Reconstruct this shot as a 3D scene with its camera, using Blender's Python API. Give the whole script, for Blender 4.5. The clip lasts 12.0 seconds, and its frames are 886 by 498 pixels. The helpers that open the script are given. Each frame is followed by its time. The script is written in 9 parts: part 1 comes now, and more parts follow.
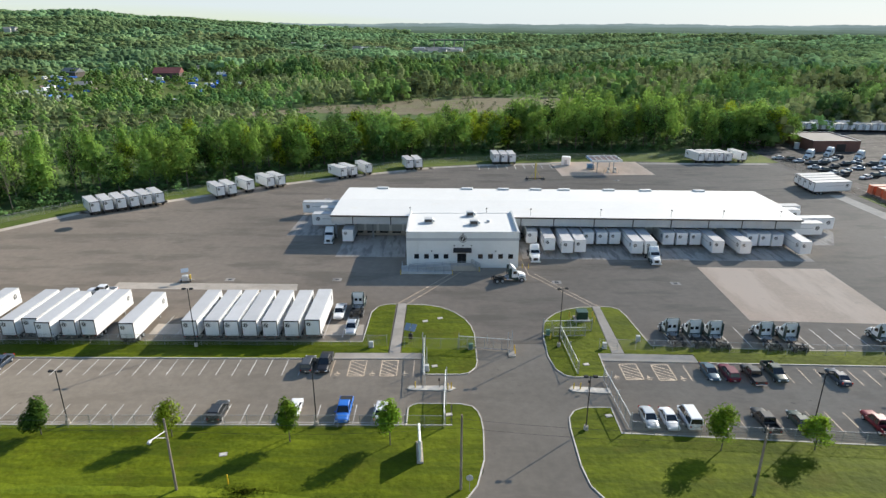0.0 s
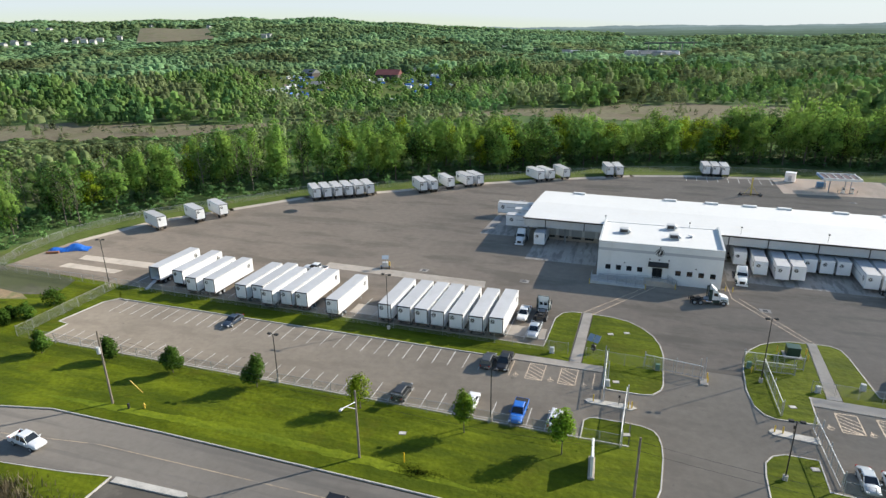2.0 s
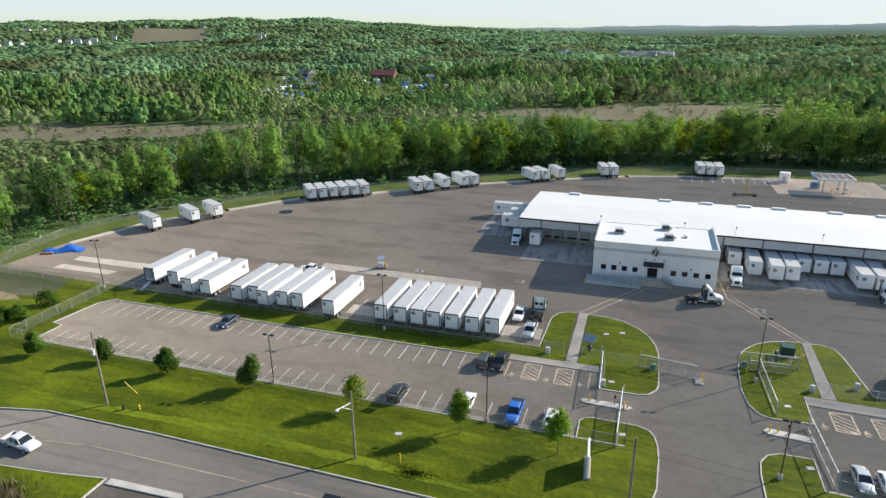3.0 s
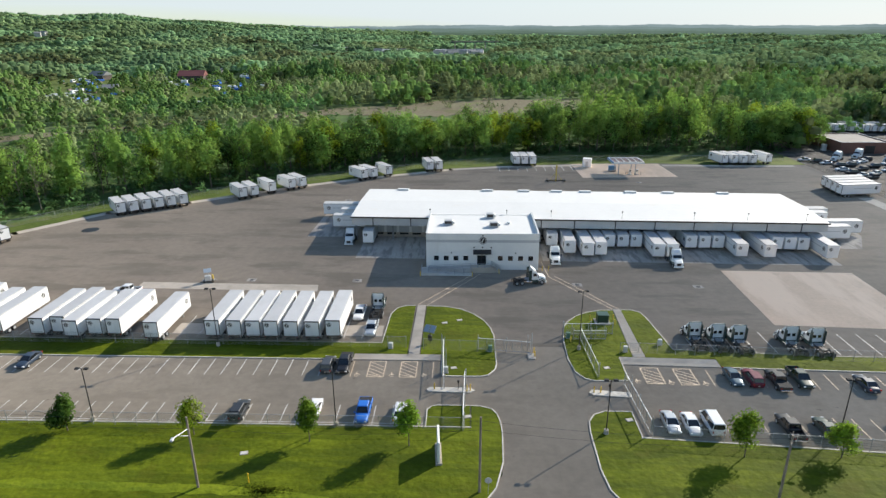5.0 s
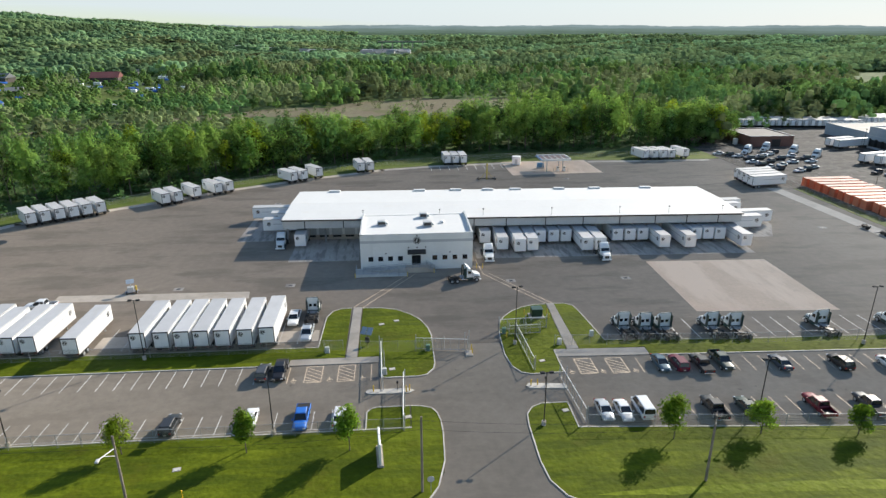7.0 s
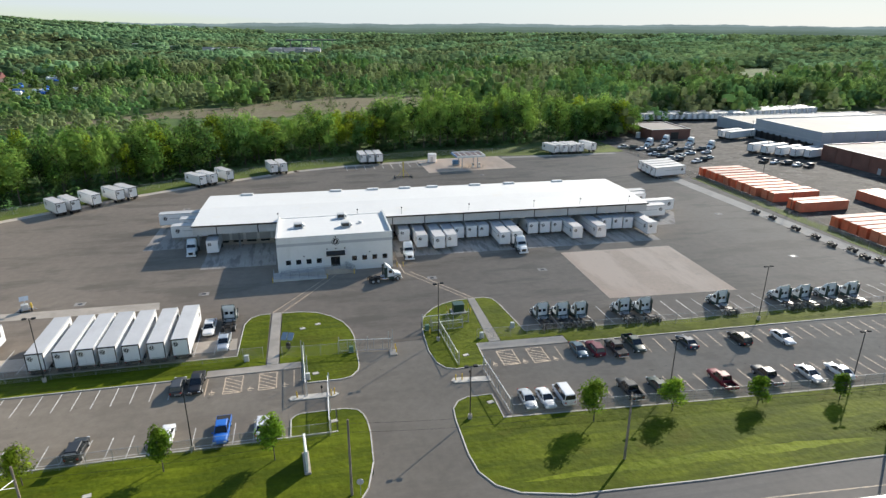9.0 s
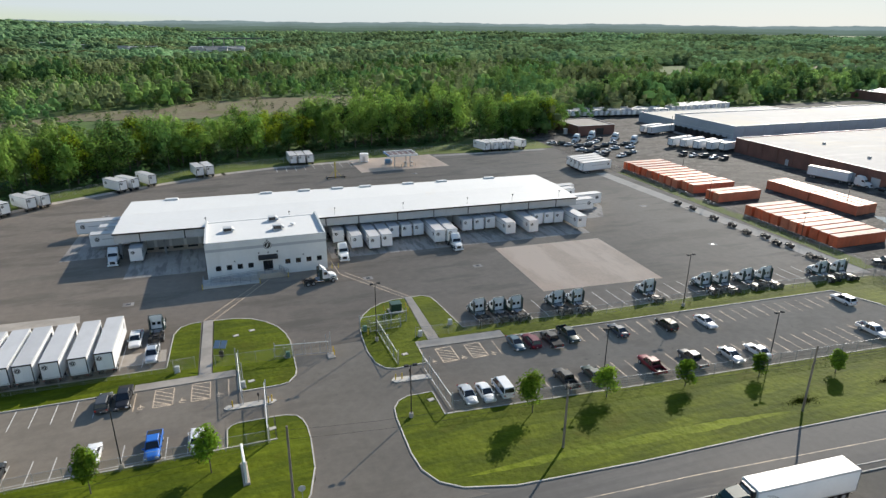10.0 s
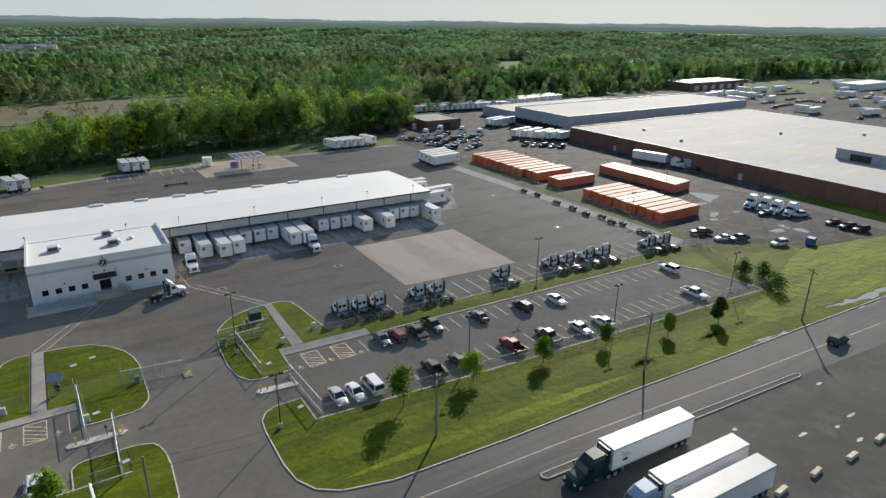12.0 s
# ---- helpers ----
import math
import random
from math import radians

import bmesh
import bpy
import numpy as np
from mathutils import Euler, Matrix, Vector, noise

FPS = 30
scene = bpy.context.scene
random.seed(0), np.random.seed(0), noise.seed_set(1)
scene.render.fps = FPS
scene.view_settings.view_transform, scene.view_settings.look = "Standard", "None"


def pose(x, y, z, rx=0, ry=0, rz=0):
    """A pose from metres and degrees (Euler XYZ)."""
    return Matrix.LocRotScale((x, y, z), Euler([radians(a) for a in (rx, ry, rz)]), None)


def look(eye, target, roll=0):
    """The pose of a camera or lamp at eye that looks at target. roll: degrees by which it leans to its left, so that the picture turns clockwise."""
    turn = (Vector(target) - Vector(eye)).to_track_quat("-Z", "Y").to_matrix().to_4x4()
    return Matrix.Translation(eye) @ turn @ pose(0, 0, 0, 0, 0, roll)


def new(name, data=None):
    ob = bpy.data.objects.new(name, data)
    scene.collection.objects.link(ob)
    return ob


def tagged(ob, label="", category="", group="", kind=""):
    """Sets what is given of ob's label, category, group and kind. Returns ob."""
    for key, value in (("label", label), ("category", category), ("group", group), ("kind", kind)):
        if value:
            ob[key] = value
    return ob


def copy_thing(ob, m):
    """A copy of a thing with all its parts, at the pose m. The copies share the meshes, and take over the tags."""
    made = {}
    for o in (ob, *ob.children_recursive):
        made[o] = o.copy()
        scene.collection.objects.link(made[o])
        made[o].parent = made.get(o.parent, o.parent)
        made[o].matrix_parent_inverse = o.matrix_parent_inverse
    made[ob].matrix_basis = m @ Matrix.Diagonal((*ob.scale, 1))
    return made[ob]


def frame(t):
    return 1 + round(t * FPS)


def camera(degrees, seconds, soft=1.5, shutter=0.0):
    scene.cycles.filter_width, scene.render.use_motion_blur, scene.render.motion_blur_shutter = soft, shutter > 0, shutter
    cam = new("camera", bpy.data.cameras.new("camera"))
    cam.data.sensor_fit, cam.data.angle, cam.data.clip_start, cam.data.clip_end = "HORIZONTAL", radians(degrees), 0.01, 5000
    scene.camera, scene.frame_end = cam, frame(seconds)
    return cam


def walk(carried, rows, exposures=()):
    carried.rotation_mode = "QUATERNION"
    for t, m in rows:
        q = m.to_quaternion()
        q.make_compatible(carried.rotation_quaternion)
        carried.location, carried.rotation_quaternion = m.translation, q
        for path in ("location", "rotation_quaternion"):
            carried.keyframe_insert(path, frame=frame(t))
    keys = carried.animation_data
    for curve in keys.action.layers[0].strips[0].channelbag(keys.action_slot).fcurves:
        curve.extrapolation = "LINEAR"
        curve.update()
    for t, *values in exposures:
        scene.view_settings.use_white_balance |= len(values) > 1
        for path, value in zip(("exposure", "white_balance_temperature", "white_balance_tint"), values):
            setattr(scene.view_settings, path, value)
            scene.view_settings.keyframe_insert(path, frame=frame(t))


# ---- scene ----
cam = camera(71.10, 12.0, 1.4)
EYE = (0.0, 0.0, 52.0)
# seconds, heading to the left, pitch, roll
PATH = [
    (0.0, 0.041, -20.233, 0.075),
    (0.5, 2.409, -20.186, -0.236),
    (1.0, 7.503, -20.084, -0.426),
    (1.5, 13.906, -19.966, -0.593),
    (2.0, 18.587, -19.845, -0.781),
    (2.5, 19.168, -19.843, -0.694),
    (3.0, 18.167, -19.814, -0.724),
    (3.5, 13.286, -19.885, -0.580),
    (3.7, 10.692, -19.935, -0.325),
    (5.3, 0.838, -20.049, -0.321),
    (5.5, -0.004, -20.022, -0.265),
    (6.0, -1.891, -20.048, -0.215),
    (6.5, -3.144, -20.069, -0.162),
    (8.5, -9.945, -20.204, 0.046),
    (9.0, -12.351, -20.238, 0.143),
    (9.5, -15.378, -20.290, 0.239),
    (10.0, -18.698, -20.329, 0.370),
    (10.5, -22.248, -20.354, 0.529),
    (11.0, -26.042, -20.366, 0.703),
    (11.5, -29.878, -20.366, 0.873),
    (12.0, -32.524, -20.486, 0.697),
]


def aim(yaw, pitch):
    a, b = radians(yaw), radians(pitch)
    return (-math.sin(a) * math.cos(b), math.cos(a) * math.cos(b), EYE[2] + math.sin(b))


walk(cam, [(t, look(EYE, aim(yaw, pitch), roll)) for t, yaw, pitch, roll in PATH], [(0.0, 0.80), (5.5, 0.79), (6.5, 0.77), (8.5, 0.74), (9.5, 0.69), (10.5, 0.53), (12.0, 0.34)])

# ---- light ----
SUN_EL, SUN_AZ = radians(28.0), radians(50.0)  # azimuth from +y towards +x
world = bpy.data.worlds.new("sky")
scene.world = world
world.use_nodes = True
wn = world.node_tree.nodes
sky = wn.new("ShaderNodeTexSky")
sky.sky_type = "NISHITA"
sky.sun_disc = False
sky.sun_elevation, sky.sun_rotation = SUN_EL, SUN_AZ
sky.altitude, sky.air_density, sky.dust_density, sky.ozone_density = 200.0, 1.0, 0.5, 1.5
wn["Background"].inputs["Strength"].default_value = 0.15
veil = wn.new("ShaderNodeMix")  # a thin high veil evens out the glare round the sun
veil.data_type, veil.blend_type = "RGBA", "DARKEN"
veil.inputs[0].default_value = 0.93
veil.inputs[7].default_value = (2.78, 3.14, 3.32, 1)
cool = wn.new("ShaderNodeMix")  # cool morning air
cool.data_type, cool.blend_type = "RGBA", "MULTIPLY"
cool.inputs[0].default_value = 1.0
cool.inputs[7].default_value = (0.72, 0.77, 0.80, 1)
world.node_tree.links.new(sky.outputs[0], cool.inputs[6])
world.node_tree.links.new(cool.outputs[2], veil.inputs[6])
world.node_tree.links.new(veil.outputs[2], wn["Background"].inputs["Color"])
sun_data = bpy.data.lights.new("sun", "SUN")
sun_data.energy, sun_data.angle, sun_data.color = 4.75, radians(0.6), (1.0, 0.925, 0.815)
sun = new("sun", sun_data)
sun_dir = Vector((math.sin(SUN_AZ) * math.cos(SUN_EL), math.cos(SUN_AZ) * math.cos(SUN_EL), math.sin(SUN_EL)))
sun.matrix_world = look(sun_dir * 400, (0, 0, 0))

# ---- materials ----


def mat(name, color, rough=0.6, metal=0.0, var=0.12, big=0.15, small=3.0, bump=0.0, bump_scale=20.0, tint=None, coat=0.0, rnd=0.0, spec=0.5, matt=0.0):
    """A surface with variation at two scales; tint: a second colour for the large patches; rnd: spread between things."""
    m = bpy.data.materials.new(name)
    m.use_nodes = True
    nt = m.node_tree
    n, l = nt.nodes, nt.links
    b = n["Principled BSDF"]
    geo = n.new("ShaderNodeNewGeometry")
    a = n.new("ShaderNodeTexNoise")
    a.inputs["Scale"].default_value, a.inputs["Detail"].default_value, a.inputs["Roughness"].default_value = big, 4.0, 0.6
    c = n.new("ShaderNodeTexNoise")
    c.inputs["Scale"].default_value, c.inputs["Detail"].default_value, c.inputs["Roughness"].default_value = small, 5.0, 0.65
    l.new(geo.outputs["Position"], a.inputs["Vector"])
    l.new(geo.outputs["Position"], c.inputs["Vector"])
    mix1 = n.new("ShaderNodeMix")
    mix1.data_type = "RGBA"
    t = tint or tuple(v * (1 + var) for v in color)
    mix1.inputs[6].default_value = (*[v * (1 - var) for v in color], 1)
    mix1.inputs[7].default_value = (*t, 1)
    ra = n.new("ShaderNodeMapRange")
    ra.inputs[1].default_value, ra.inputs[2].default_value = 0.32, 0.68
    l.new(a.outputs["Fac"], ra.inputs[0])
    l.new(ra.outputs[0], mix1.inputs[0])
    mr = n.new("ShaderNodeMapRange")
    mr.inputs[1].default_value, mr.inputs[2].default_value = 0.25, 0.75
    mr.inputs[3].default_value, mr.inputs[4].default_value = 1 - var, 1 + var
    l.new(c.outputs["Fac"], mr.inputs[0])
    mul = n.new("ShaderNodeMix")
    mul.data_type, mul.blend_type = "RGBA", "MULTIPLY"
    mul.inputs[0].default_value = 1.0
    l.new(mix1.outputs[2], mul.inputs[6])
    l.new(mr.outputs[0], mul.inputs[7])
    out = mul.outputs[2]
    if rnd:
        oi = n.new("ShaderNodeObjectInfo")
        r = n.new("ShaderNodeMapRange")
        r.inputs[3].default_value, r.inputs[4].default_value = 1 - rnd, 1 + rnd
        l.new(oi.outputs["Random"], r.inputs[0])
        m2 = n.new("ShaderNodeMix")
        m2.data_type, m2.blend_type = "RGBA", "MULTIPLY"
        m2.inputs[0].default_value = 1.0
        l.new(out, m2.inputs[6])
        l.new(r.outputs[0], m2.inputs[7])
        out = m2.outputs[2]
    l.new(out, b.inputs["Base Color"])
    b.inputs["Roughness"].default_value, b.inputs["Metallic"].default_value = rough, metal
    b.inputs["Specular IOR Level"].default_value = spec
    b.inputs["Diffuse Roughness"].default_value = matt
    b.inputs["Coat Weight"].default_value = coat
    b.inputs["Coat Roughness"].default_value = 0.08
    if bump:
        d = n.new("ShaderNodeTexNoise")
        d.inputs["Scale"].default_value, d.inputs["Detail"].default_value = bump_scale, 3.0
        l.new(geo.outputs["Position"], d.inputs["Vector"])
        bp = n.new("ShaderNodeBump")
        bp.inputs["Strength"].default_value, bp.inputs["Distance"].default_value = bump, 0.05 if bump_scale > 1 else 0.5
        l.new(d.outputs["Fac"], bp.inputs["Height"])
        l.new(bp.outputs[0], b.inputs["Normal"])
    return m


def leaf_mat(name, color, tint, clump=0.07, rnd=0.25, through_leaf=0.45, grain=0.9, var=0.2, gaps=0.3, sprays=0.3, ruffle=0.0, ruffle_scale=1.0):
    """Foliage sprays: colour drifts from tree to tree and spray to spray, light passes through the leaves and the gaps between them.
    The sprays' leaves face outwards from their clump (the attribute 'outward')."""
    m = mat(name, color, 0.65, var=var, big=clump, small=grain, tint=tint, rnd=rnd)
    nt = m.node_tree
    n, l = nt.nodes, nt.links
    b = n["Principled BSDF"]
    src = b.inputs["Base Color"].links[0].from_socket
    geo = n.new("ShaderNodeNewGeometry")
    r = n.new("ShaderNodeMapRange")
    r.inputs[3].default_value, r.inputs[4].default_value = 1 - sprays, 1 + sprays
    l.new(geo.outputs["Random Per Island"], r.inputs[0])
    m2 = n.new("ShaderNodeMix")
    m2.data_type, m2.blend_type = "RGBA", "MULTIPLY"
    m2.inputs[0].default_value = 1.0
    l.new(src, m2.inputs[6])
    l.new(r.outputs[0], m2.inputs[7])
    tone = n.new("ShaderNodeAttribute")  # each tree's own shade of green, as its kind and age give it
    tone.attribute_name = "tone"
    one = n.new("ShaderNodeMath")
    one.inputs[1].default_value = 1.0
    l.new(tone.outputs["Fac"], one.inputs[0])
    m3 = n.new("ShaderNodeMix")
    m3.data_type, m3.blend_type = "RGBA", "MULTIPLY"
    m3.inputs[0].default_value = 1.0
    l.new(m2.outputs[2], m3.inputs[6])
    l.new(one.outputs[0], m3.inputs[7])
    m2 = m3
    l.new(m2.outputs[2], b.inputs["Base Color"])
    b.inputs["Specular IOR Level"].default_value = 0.0
    at = n.new("ShaderNodeAttribute")
    at.attribute_name = "outward"
    vt = n.new("ShaderNodeVectorTransform")
    vt.vector_type, vt.convert_from, vt.convert_to = "NORMAL", "OBJECT", "WORLD"
    l.new(at.outputs["Vector"], vt.inputs[0])
    face = vt.outputs[0]
    if ruffle:  # small tufts that face their own ways
        rn = n.new("ShaderNodeTexNoise")
        rn.inputs["Scale"].default_value, rn.inputs["Detail"].default_value = ruffle_scale, 2.0
        l.new(geo.outputs["Position"], rn.inputs["Vector"])
        off = n.new("ShaderNodeVectorMath")
        off.operation = "SUBTRACT"
        off.inputs[1].default_value = (0.5, 0.5, 0.5)
        l.new(rn.outputs["Color"], off.inputs[0])
        mad = n.new("ShaderNodeVectorMath")
        mad.operation = "MULTIPLY_ADD"
        mad.inputs[1].default_value = (ruffle, ruffle, ruffle)
        l.new(off.outputs[0], mad.inputs[0])
        l.new(face, mad.inputs[2])
        unit = n.new("ShaderNodeVectorMath")
        unit.operation = "NORMALIZE"
        l.new(mad.outputs[0], unit.inputs[0])
        face = unit.outputs[0]
    l.new(face, b.inputs["Normal"])
    tr = n.new("ShaderNodeBsdfTranslucent")
    l.new(m2.outputs[2], tr.inputs["Color"])
    l.new(face, tr.inputs["Normal"])
    ms = n.new("ShaderNodeMixShader")
    ms.inputs[0].default_value = through_leaf
    l.new(b.outputs[0], ms.inputs[1])
    l.new(tr.outputs[0], ms.inputs[2])
    if not gaps:
        l.new(ms.outputs[0], n["Material Output"].inputs["Surface"])
        return m
    tp = n.new("ShaderNodeBsdfTransparent")
    mg = n.new("ShaderNodeMixShader")
    mg.inputs[0].default_value = gaps
    l.new(ms.outputs[0], mg.inputs[1])
    l.new(tp.outputs[0], mg.inputs[2])
    l.new(mg.outputs[0], n["Material Output"].inputs["Surface"])
    return m


def streaked(m, colour, scale, amount=0.5, low=0.55, high=0.7, stretch=(1, 1, 1)):
    """Lays stains or worn streaks of another colour, stretched along one axis, over a material."""
    nt = m.node_tree
    n, l = nt.nodes, nt.links
    b = n["Principled BSDF"]
    src = b.inputs["Base Color"].links[0].from_socket
    geo = n.new("ShaderNodeNewGeometry")
    mp = n.new("ShaderNodeMapping")
    mp.inputs["Scale"].default_value = stretch
    l.new(geo.outputs["Position"], mp.inputs["Vector"])
    t = n.new("ShaderNodeTexNoise")
    t.inputs["Scale"].default_value, t.inputs["Detail"].default_value, t.inputs["Roughness"].default_value = scale, 6.0, 0.62
    l.new(mp.outputs[0], t.inputs["Vector"])
    r = n.new("ShaderNodeMapRange")
    r.inputs[1].default_value, r.inputs[2].default_value = low, high
    r.inputs[4].default_value = amount
    l.new(t.outputs["Fac"], r.inputs[0])
    mx = n.new("ShaderNodeMix")
    mx.data_type = "RGBA"
    l.new(r.outputs[0], mx.inputs[0])
    l.new(src, mx.inputs[6])
    mx.inputs[7].default_value = (*colour, 1)
    l.new(mx.outputs[2], b.inputs["Base Color"])
    return m


ASPHALT = streaked(streaked(mat("asphalt", (0.248, 0.207, 0.165), 0.75, var=0.12, big=0.03, small=0.6, bump=0.3, bump_scale=30, spec=0.08, matt=1.0), (0.145, 0.125, 0.10), 0.05, 0.6, 0.5, 0.62, (1, 3, 1)), (0.223, 0.193, 0.154), 0.12, 0.4, 0.58, 0.7, (0.25, 1.6, 1))
ASPHALT_LOT = streaked(streaked(mat("lot_asphalt", (0.275, 0.235, 0.186), 0.78, var=0.12, big=0.06, small=0.8, bump=0.3, bump_scale=30, spec=0.08, matt=1.0), (0.214, 0.182, 0.144), 0.1, 0.55, 0.52, 0.62, (1, 2, 1)), (0.0986, 0.0872, 0.0719), 0.5, 0.5, 0.66, 0.72)
ASPHALT_OLD = streaked(streaked(streaked(mat("old_asphalt", (0.125, 0.114, 0.095), 0.8, var=0.16, big=0.05, small=0.7, bump=0.4, bump_scale=24, spec=0.22, matt=0.8), (0.0853, 0.0767, 0.0649), 0.08, 0.75, 0.5, 0.58), (0.205, 0.185, 0.152), 0.2, 0.5, 0.58, 0.68), (0.093, 0.0851, 0.071), 0.6, 0.6, 0.6, 0.68)
ASPHALT_BROKEN = streaked(streaked(streaked(mat("broken_asphalt", (0.105, 0.096, 0.084), 0.8, var=0.28, big=0.1, small=1.2, bump=0.5, bump_scale=16, spec=0.12, matt=0.8), (0.042, 0.039, 0.036), 0.11, 0.9, 0.47, 0.56, (1, 1.5, 1)), (0.235, 0.215, 0.19), 0.35, 0.7, 0.58, 0.66), (0.035, 0.033, 0.031), 0.5, 0.75, 0.56, 0.63)
GRAVEL_YARD = streaked(streaked(mat("gravel_yard", (0.13, 0.12, 0.098), 0.9, var=0.25, big=0.03, small=0.6, bump=0.5, bump_scale=8, spec=0.15, matt=1.0), (0.062, 0.075, 0.03), 0.02, 0.85, 0.5, 0.6, (0.6, 2.0, 1)), (0.06, 0.055, 0.048), 0.08, 0.8, 0.54, 0.64)
ROAD = streaked(mat("road_asphalt", (0.186, 0.169, 0.147), 0.75, var=0.1, big=0.08, small=1.0, bump=0.3, bump_scale=30, spec=0.22, matt=0.8), (0.124, 0.116, 0.104), 0.12, 0.6, 0.5, 0.6, (0.15, 2.5, 1))
CONCRETE = streaked(mat("concrete", (0.504, 0.439, 0.362), 0.8, var=0.1, big=0.2, small=2.0, bump=0.2, spec=0.25, matt=1.0), (0.364, 0.313, 0.256), 0.25, 0.6, 0.5, 0.62)
SLAB = streaked(streaked(mat("slab_concrete", (0.61, 0.445, 0.32), 0.8, var=0.08, big=0.12, small=1.5, bump=0.2, spec=0.25, matt=1.0), (0.73, 0.56, 0.42), 0.09, 0.8, 0.47, 0.57, (1.5, 0.3, 1)), (0.50, 0.365, 0.265), 0.3, 0.5, 0.6, 0.7)
CURB = mat("curb_concrete", (0.42, 0.40, 0.36), 0.8, var=0.15, big=0.5, small=4.0, bump=0.2)
APRON = streaked(mat("apron_concrete", (0.378, 0.339, 0.3), 0.8, var=0.12, big=0.2, small=2.0, bump=0.2, spec=0.25, matt=1.0), (0.182, 0.166, 0.15), 0.35, 0.75, 0.5, 0.6, (2.0, 0.4, 1))
LINE = streaked(mat("road_paint", (0.62, 0.60, 0.56), 0.7, var=0.12, big=0.6, small=6.0), (0.25, 0.24, 0.23), 2.0, 0.7, 0.55, 0.65)
LINE_TAN = streaked(mat("faded_tan_paint", (0.56, 0.44, 0.32), 0.7, var=0.12, big=0.6, small=6.0), (0.24, 0.21, 0.18), 2.0, 0.6, 0.55, 0.65)
LINE_CENTRE = streaked(mat("worn_centre_paint", (0.34, 0.27, 0.19), 0.7, var=0.15, big=0.4, small=5.0), (0.14, 0.13, 0.12), 0.6, 0.8, 0.48, 0.6)
LAWN = streaked(streaked(streaked(streaked(mat("lawn_grass", (0.078, 0.106, 0.006), 0.9, var=0.3, big=0.1, small=1.6, tint=(0.118, 0.146, 0.009), bump=0.35, bump_scale=0.9, spec=0.0, matt=0.3), (0.036, 0.056, 0.006), 0.25, 0.6, 0.48, 0.6, (0.2, 1.3, 1)), (0.152, 0.188, 0.012), 0.09, 0.65, 0.54, 0.67, (0.35, 1.5, 1)), (0.082, 0.084, 0.009), 0.16, 0.6, 0.55, 0.68), (0.052, 0.08, 0.007), 0.8, 0.4, 0.48, 0.6, (0.2, 1.6, 1))
LUSH_GRASS = streaked(streaked(streaked(mat("lush_verge_grass", (0.142, 0.186, 0.011), 0.9, var=0.25, big=0.06, small=1.6, tint=(0.178, 0.217, 0.0135), bump=0.7, bump_scale=0.6, spec=0.0, matt=0.3), (0.07, 0.108, 0.0095), 0.3, 0.7, 0.5, 0.64, (0.2, 1.3, 1)), (0.13, 0.12, 0.03), 1.2, 0.3, 0.6, 0.7), (0.06, 0.09, 0.009), 0.06, 0.6, 0.5, 0.62, (0.3, 1.4, 1))
for grass, gloss in ((LAWN, 0.13), (LUSH_GRASS, 0.16)):  # blades shine yellow-green towards the sun
    gb = grass.node_tree.nodes["Principled BSDF"]
    gb.inputs["Roughness"].default_value, gb.inputs["Specular IOR Level"].default_value = 0.8, gloss
    gb.inputs["Specular Tint"].default_value = (0.95, 1.0, 0.2, 1)
ROUGH_GRASS = streaked(mat("rough_grass", (0.075, 0.115, 0.02), 0.9, var=0.25, big=0.08, small=0.8, tint=(0.105, 0.135, 0.03), bump=0.8, bump_scale=5, spec=0.15), (0.13, 0.11, 0.06), 0.1, 0.5, 0.55, 0.68)
FOREST_FLOOR = streaked(mat("forest_floor", (0.07, 0.12, 0.04), 0.9, var=0.3, big=0.03, small=0.3, tint=(0.10, 0.15, 0.05), spec=0.1), (0.10, 0.115, 0.055), 0.02, 0.6, 0.5, 0.65)
MARSH = streaked(mat("marsh_reed", (0.20, 0.165, 0.115), 0.9, var=0.28, big=0.05, small=0.4, tint=(0.155, 0.15, 0.09), bump=1.0, bump_scale=3, spec=0.1), (0.09, 0.11, 0.03), 0.04, 0.6, 0.55, 0.65)
DIRT = streaked(mat("dirt", (0.28, 0.2, 0.11), 0.9, var=0.2, big=0.2, small=1.5, bump=0.5), (0.09, 0.12, 0.03), 0.2, 0.7, 0.5, 0.6)
WATER = mat("pond_water", (0.2, 0.2, 0.185), 0.02, var=0.05, big=0.02, small=0.4, spec=1.0)
WATER.node_tree.nodes["Principled BSDF"].inputs["IOR"].default_value = 2.6
WHITE_ROOF = streaked(streaked(mat("white_roof_membrane", (0.60, 0.602, 0.585), 0.6, var=0.03, big=0.08, small=1.0), (0.588, 0.56, 0.501), 0.15, 0.5, 0.6, 0.72), (0.644, 0.627, 0.589), 0.5, 0.35, 0.58, 0.66, (0.05, 1.5, 1))
WHITE_PAINT = streaked(mat("white_wall_paint", (0.70, 0.70, 0.68), 0.55, var=0.04, big=0.3, small=2.0), (0.55, 0.54, 0.5), 0.4, 0.35, 0.6, 0.72, (1, 1, 0.15))
GREY_PANEL = streaked(mat("grey_metal_panel", (0.46, 0.47, 0.47), 0.45, var=0.06, big=0.3, small=2.0), (0.36, 0.36, 0.35), 0.5, 0.4, 0.58, 0.7, (1, 1, 0.2))
GREY_BAND = mat("grey_band_paint", (0.44, 0.45, 0.46), 0.5, var=0.05)
DARK_METAL = mat("dark_bronze_metal", (0.035, 0.033, 0.032), 0.4, 0.3, var=0.15, small=5)
STEEL = mat("galvanised_steel", (0.36, 0.37, 0.38), 0.6, 0.45, var=0.12, big=1.0, small=8)
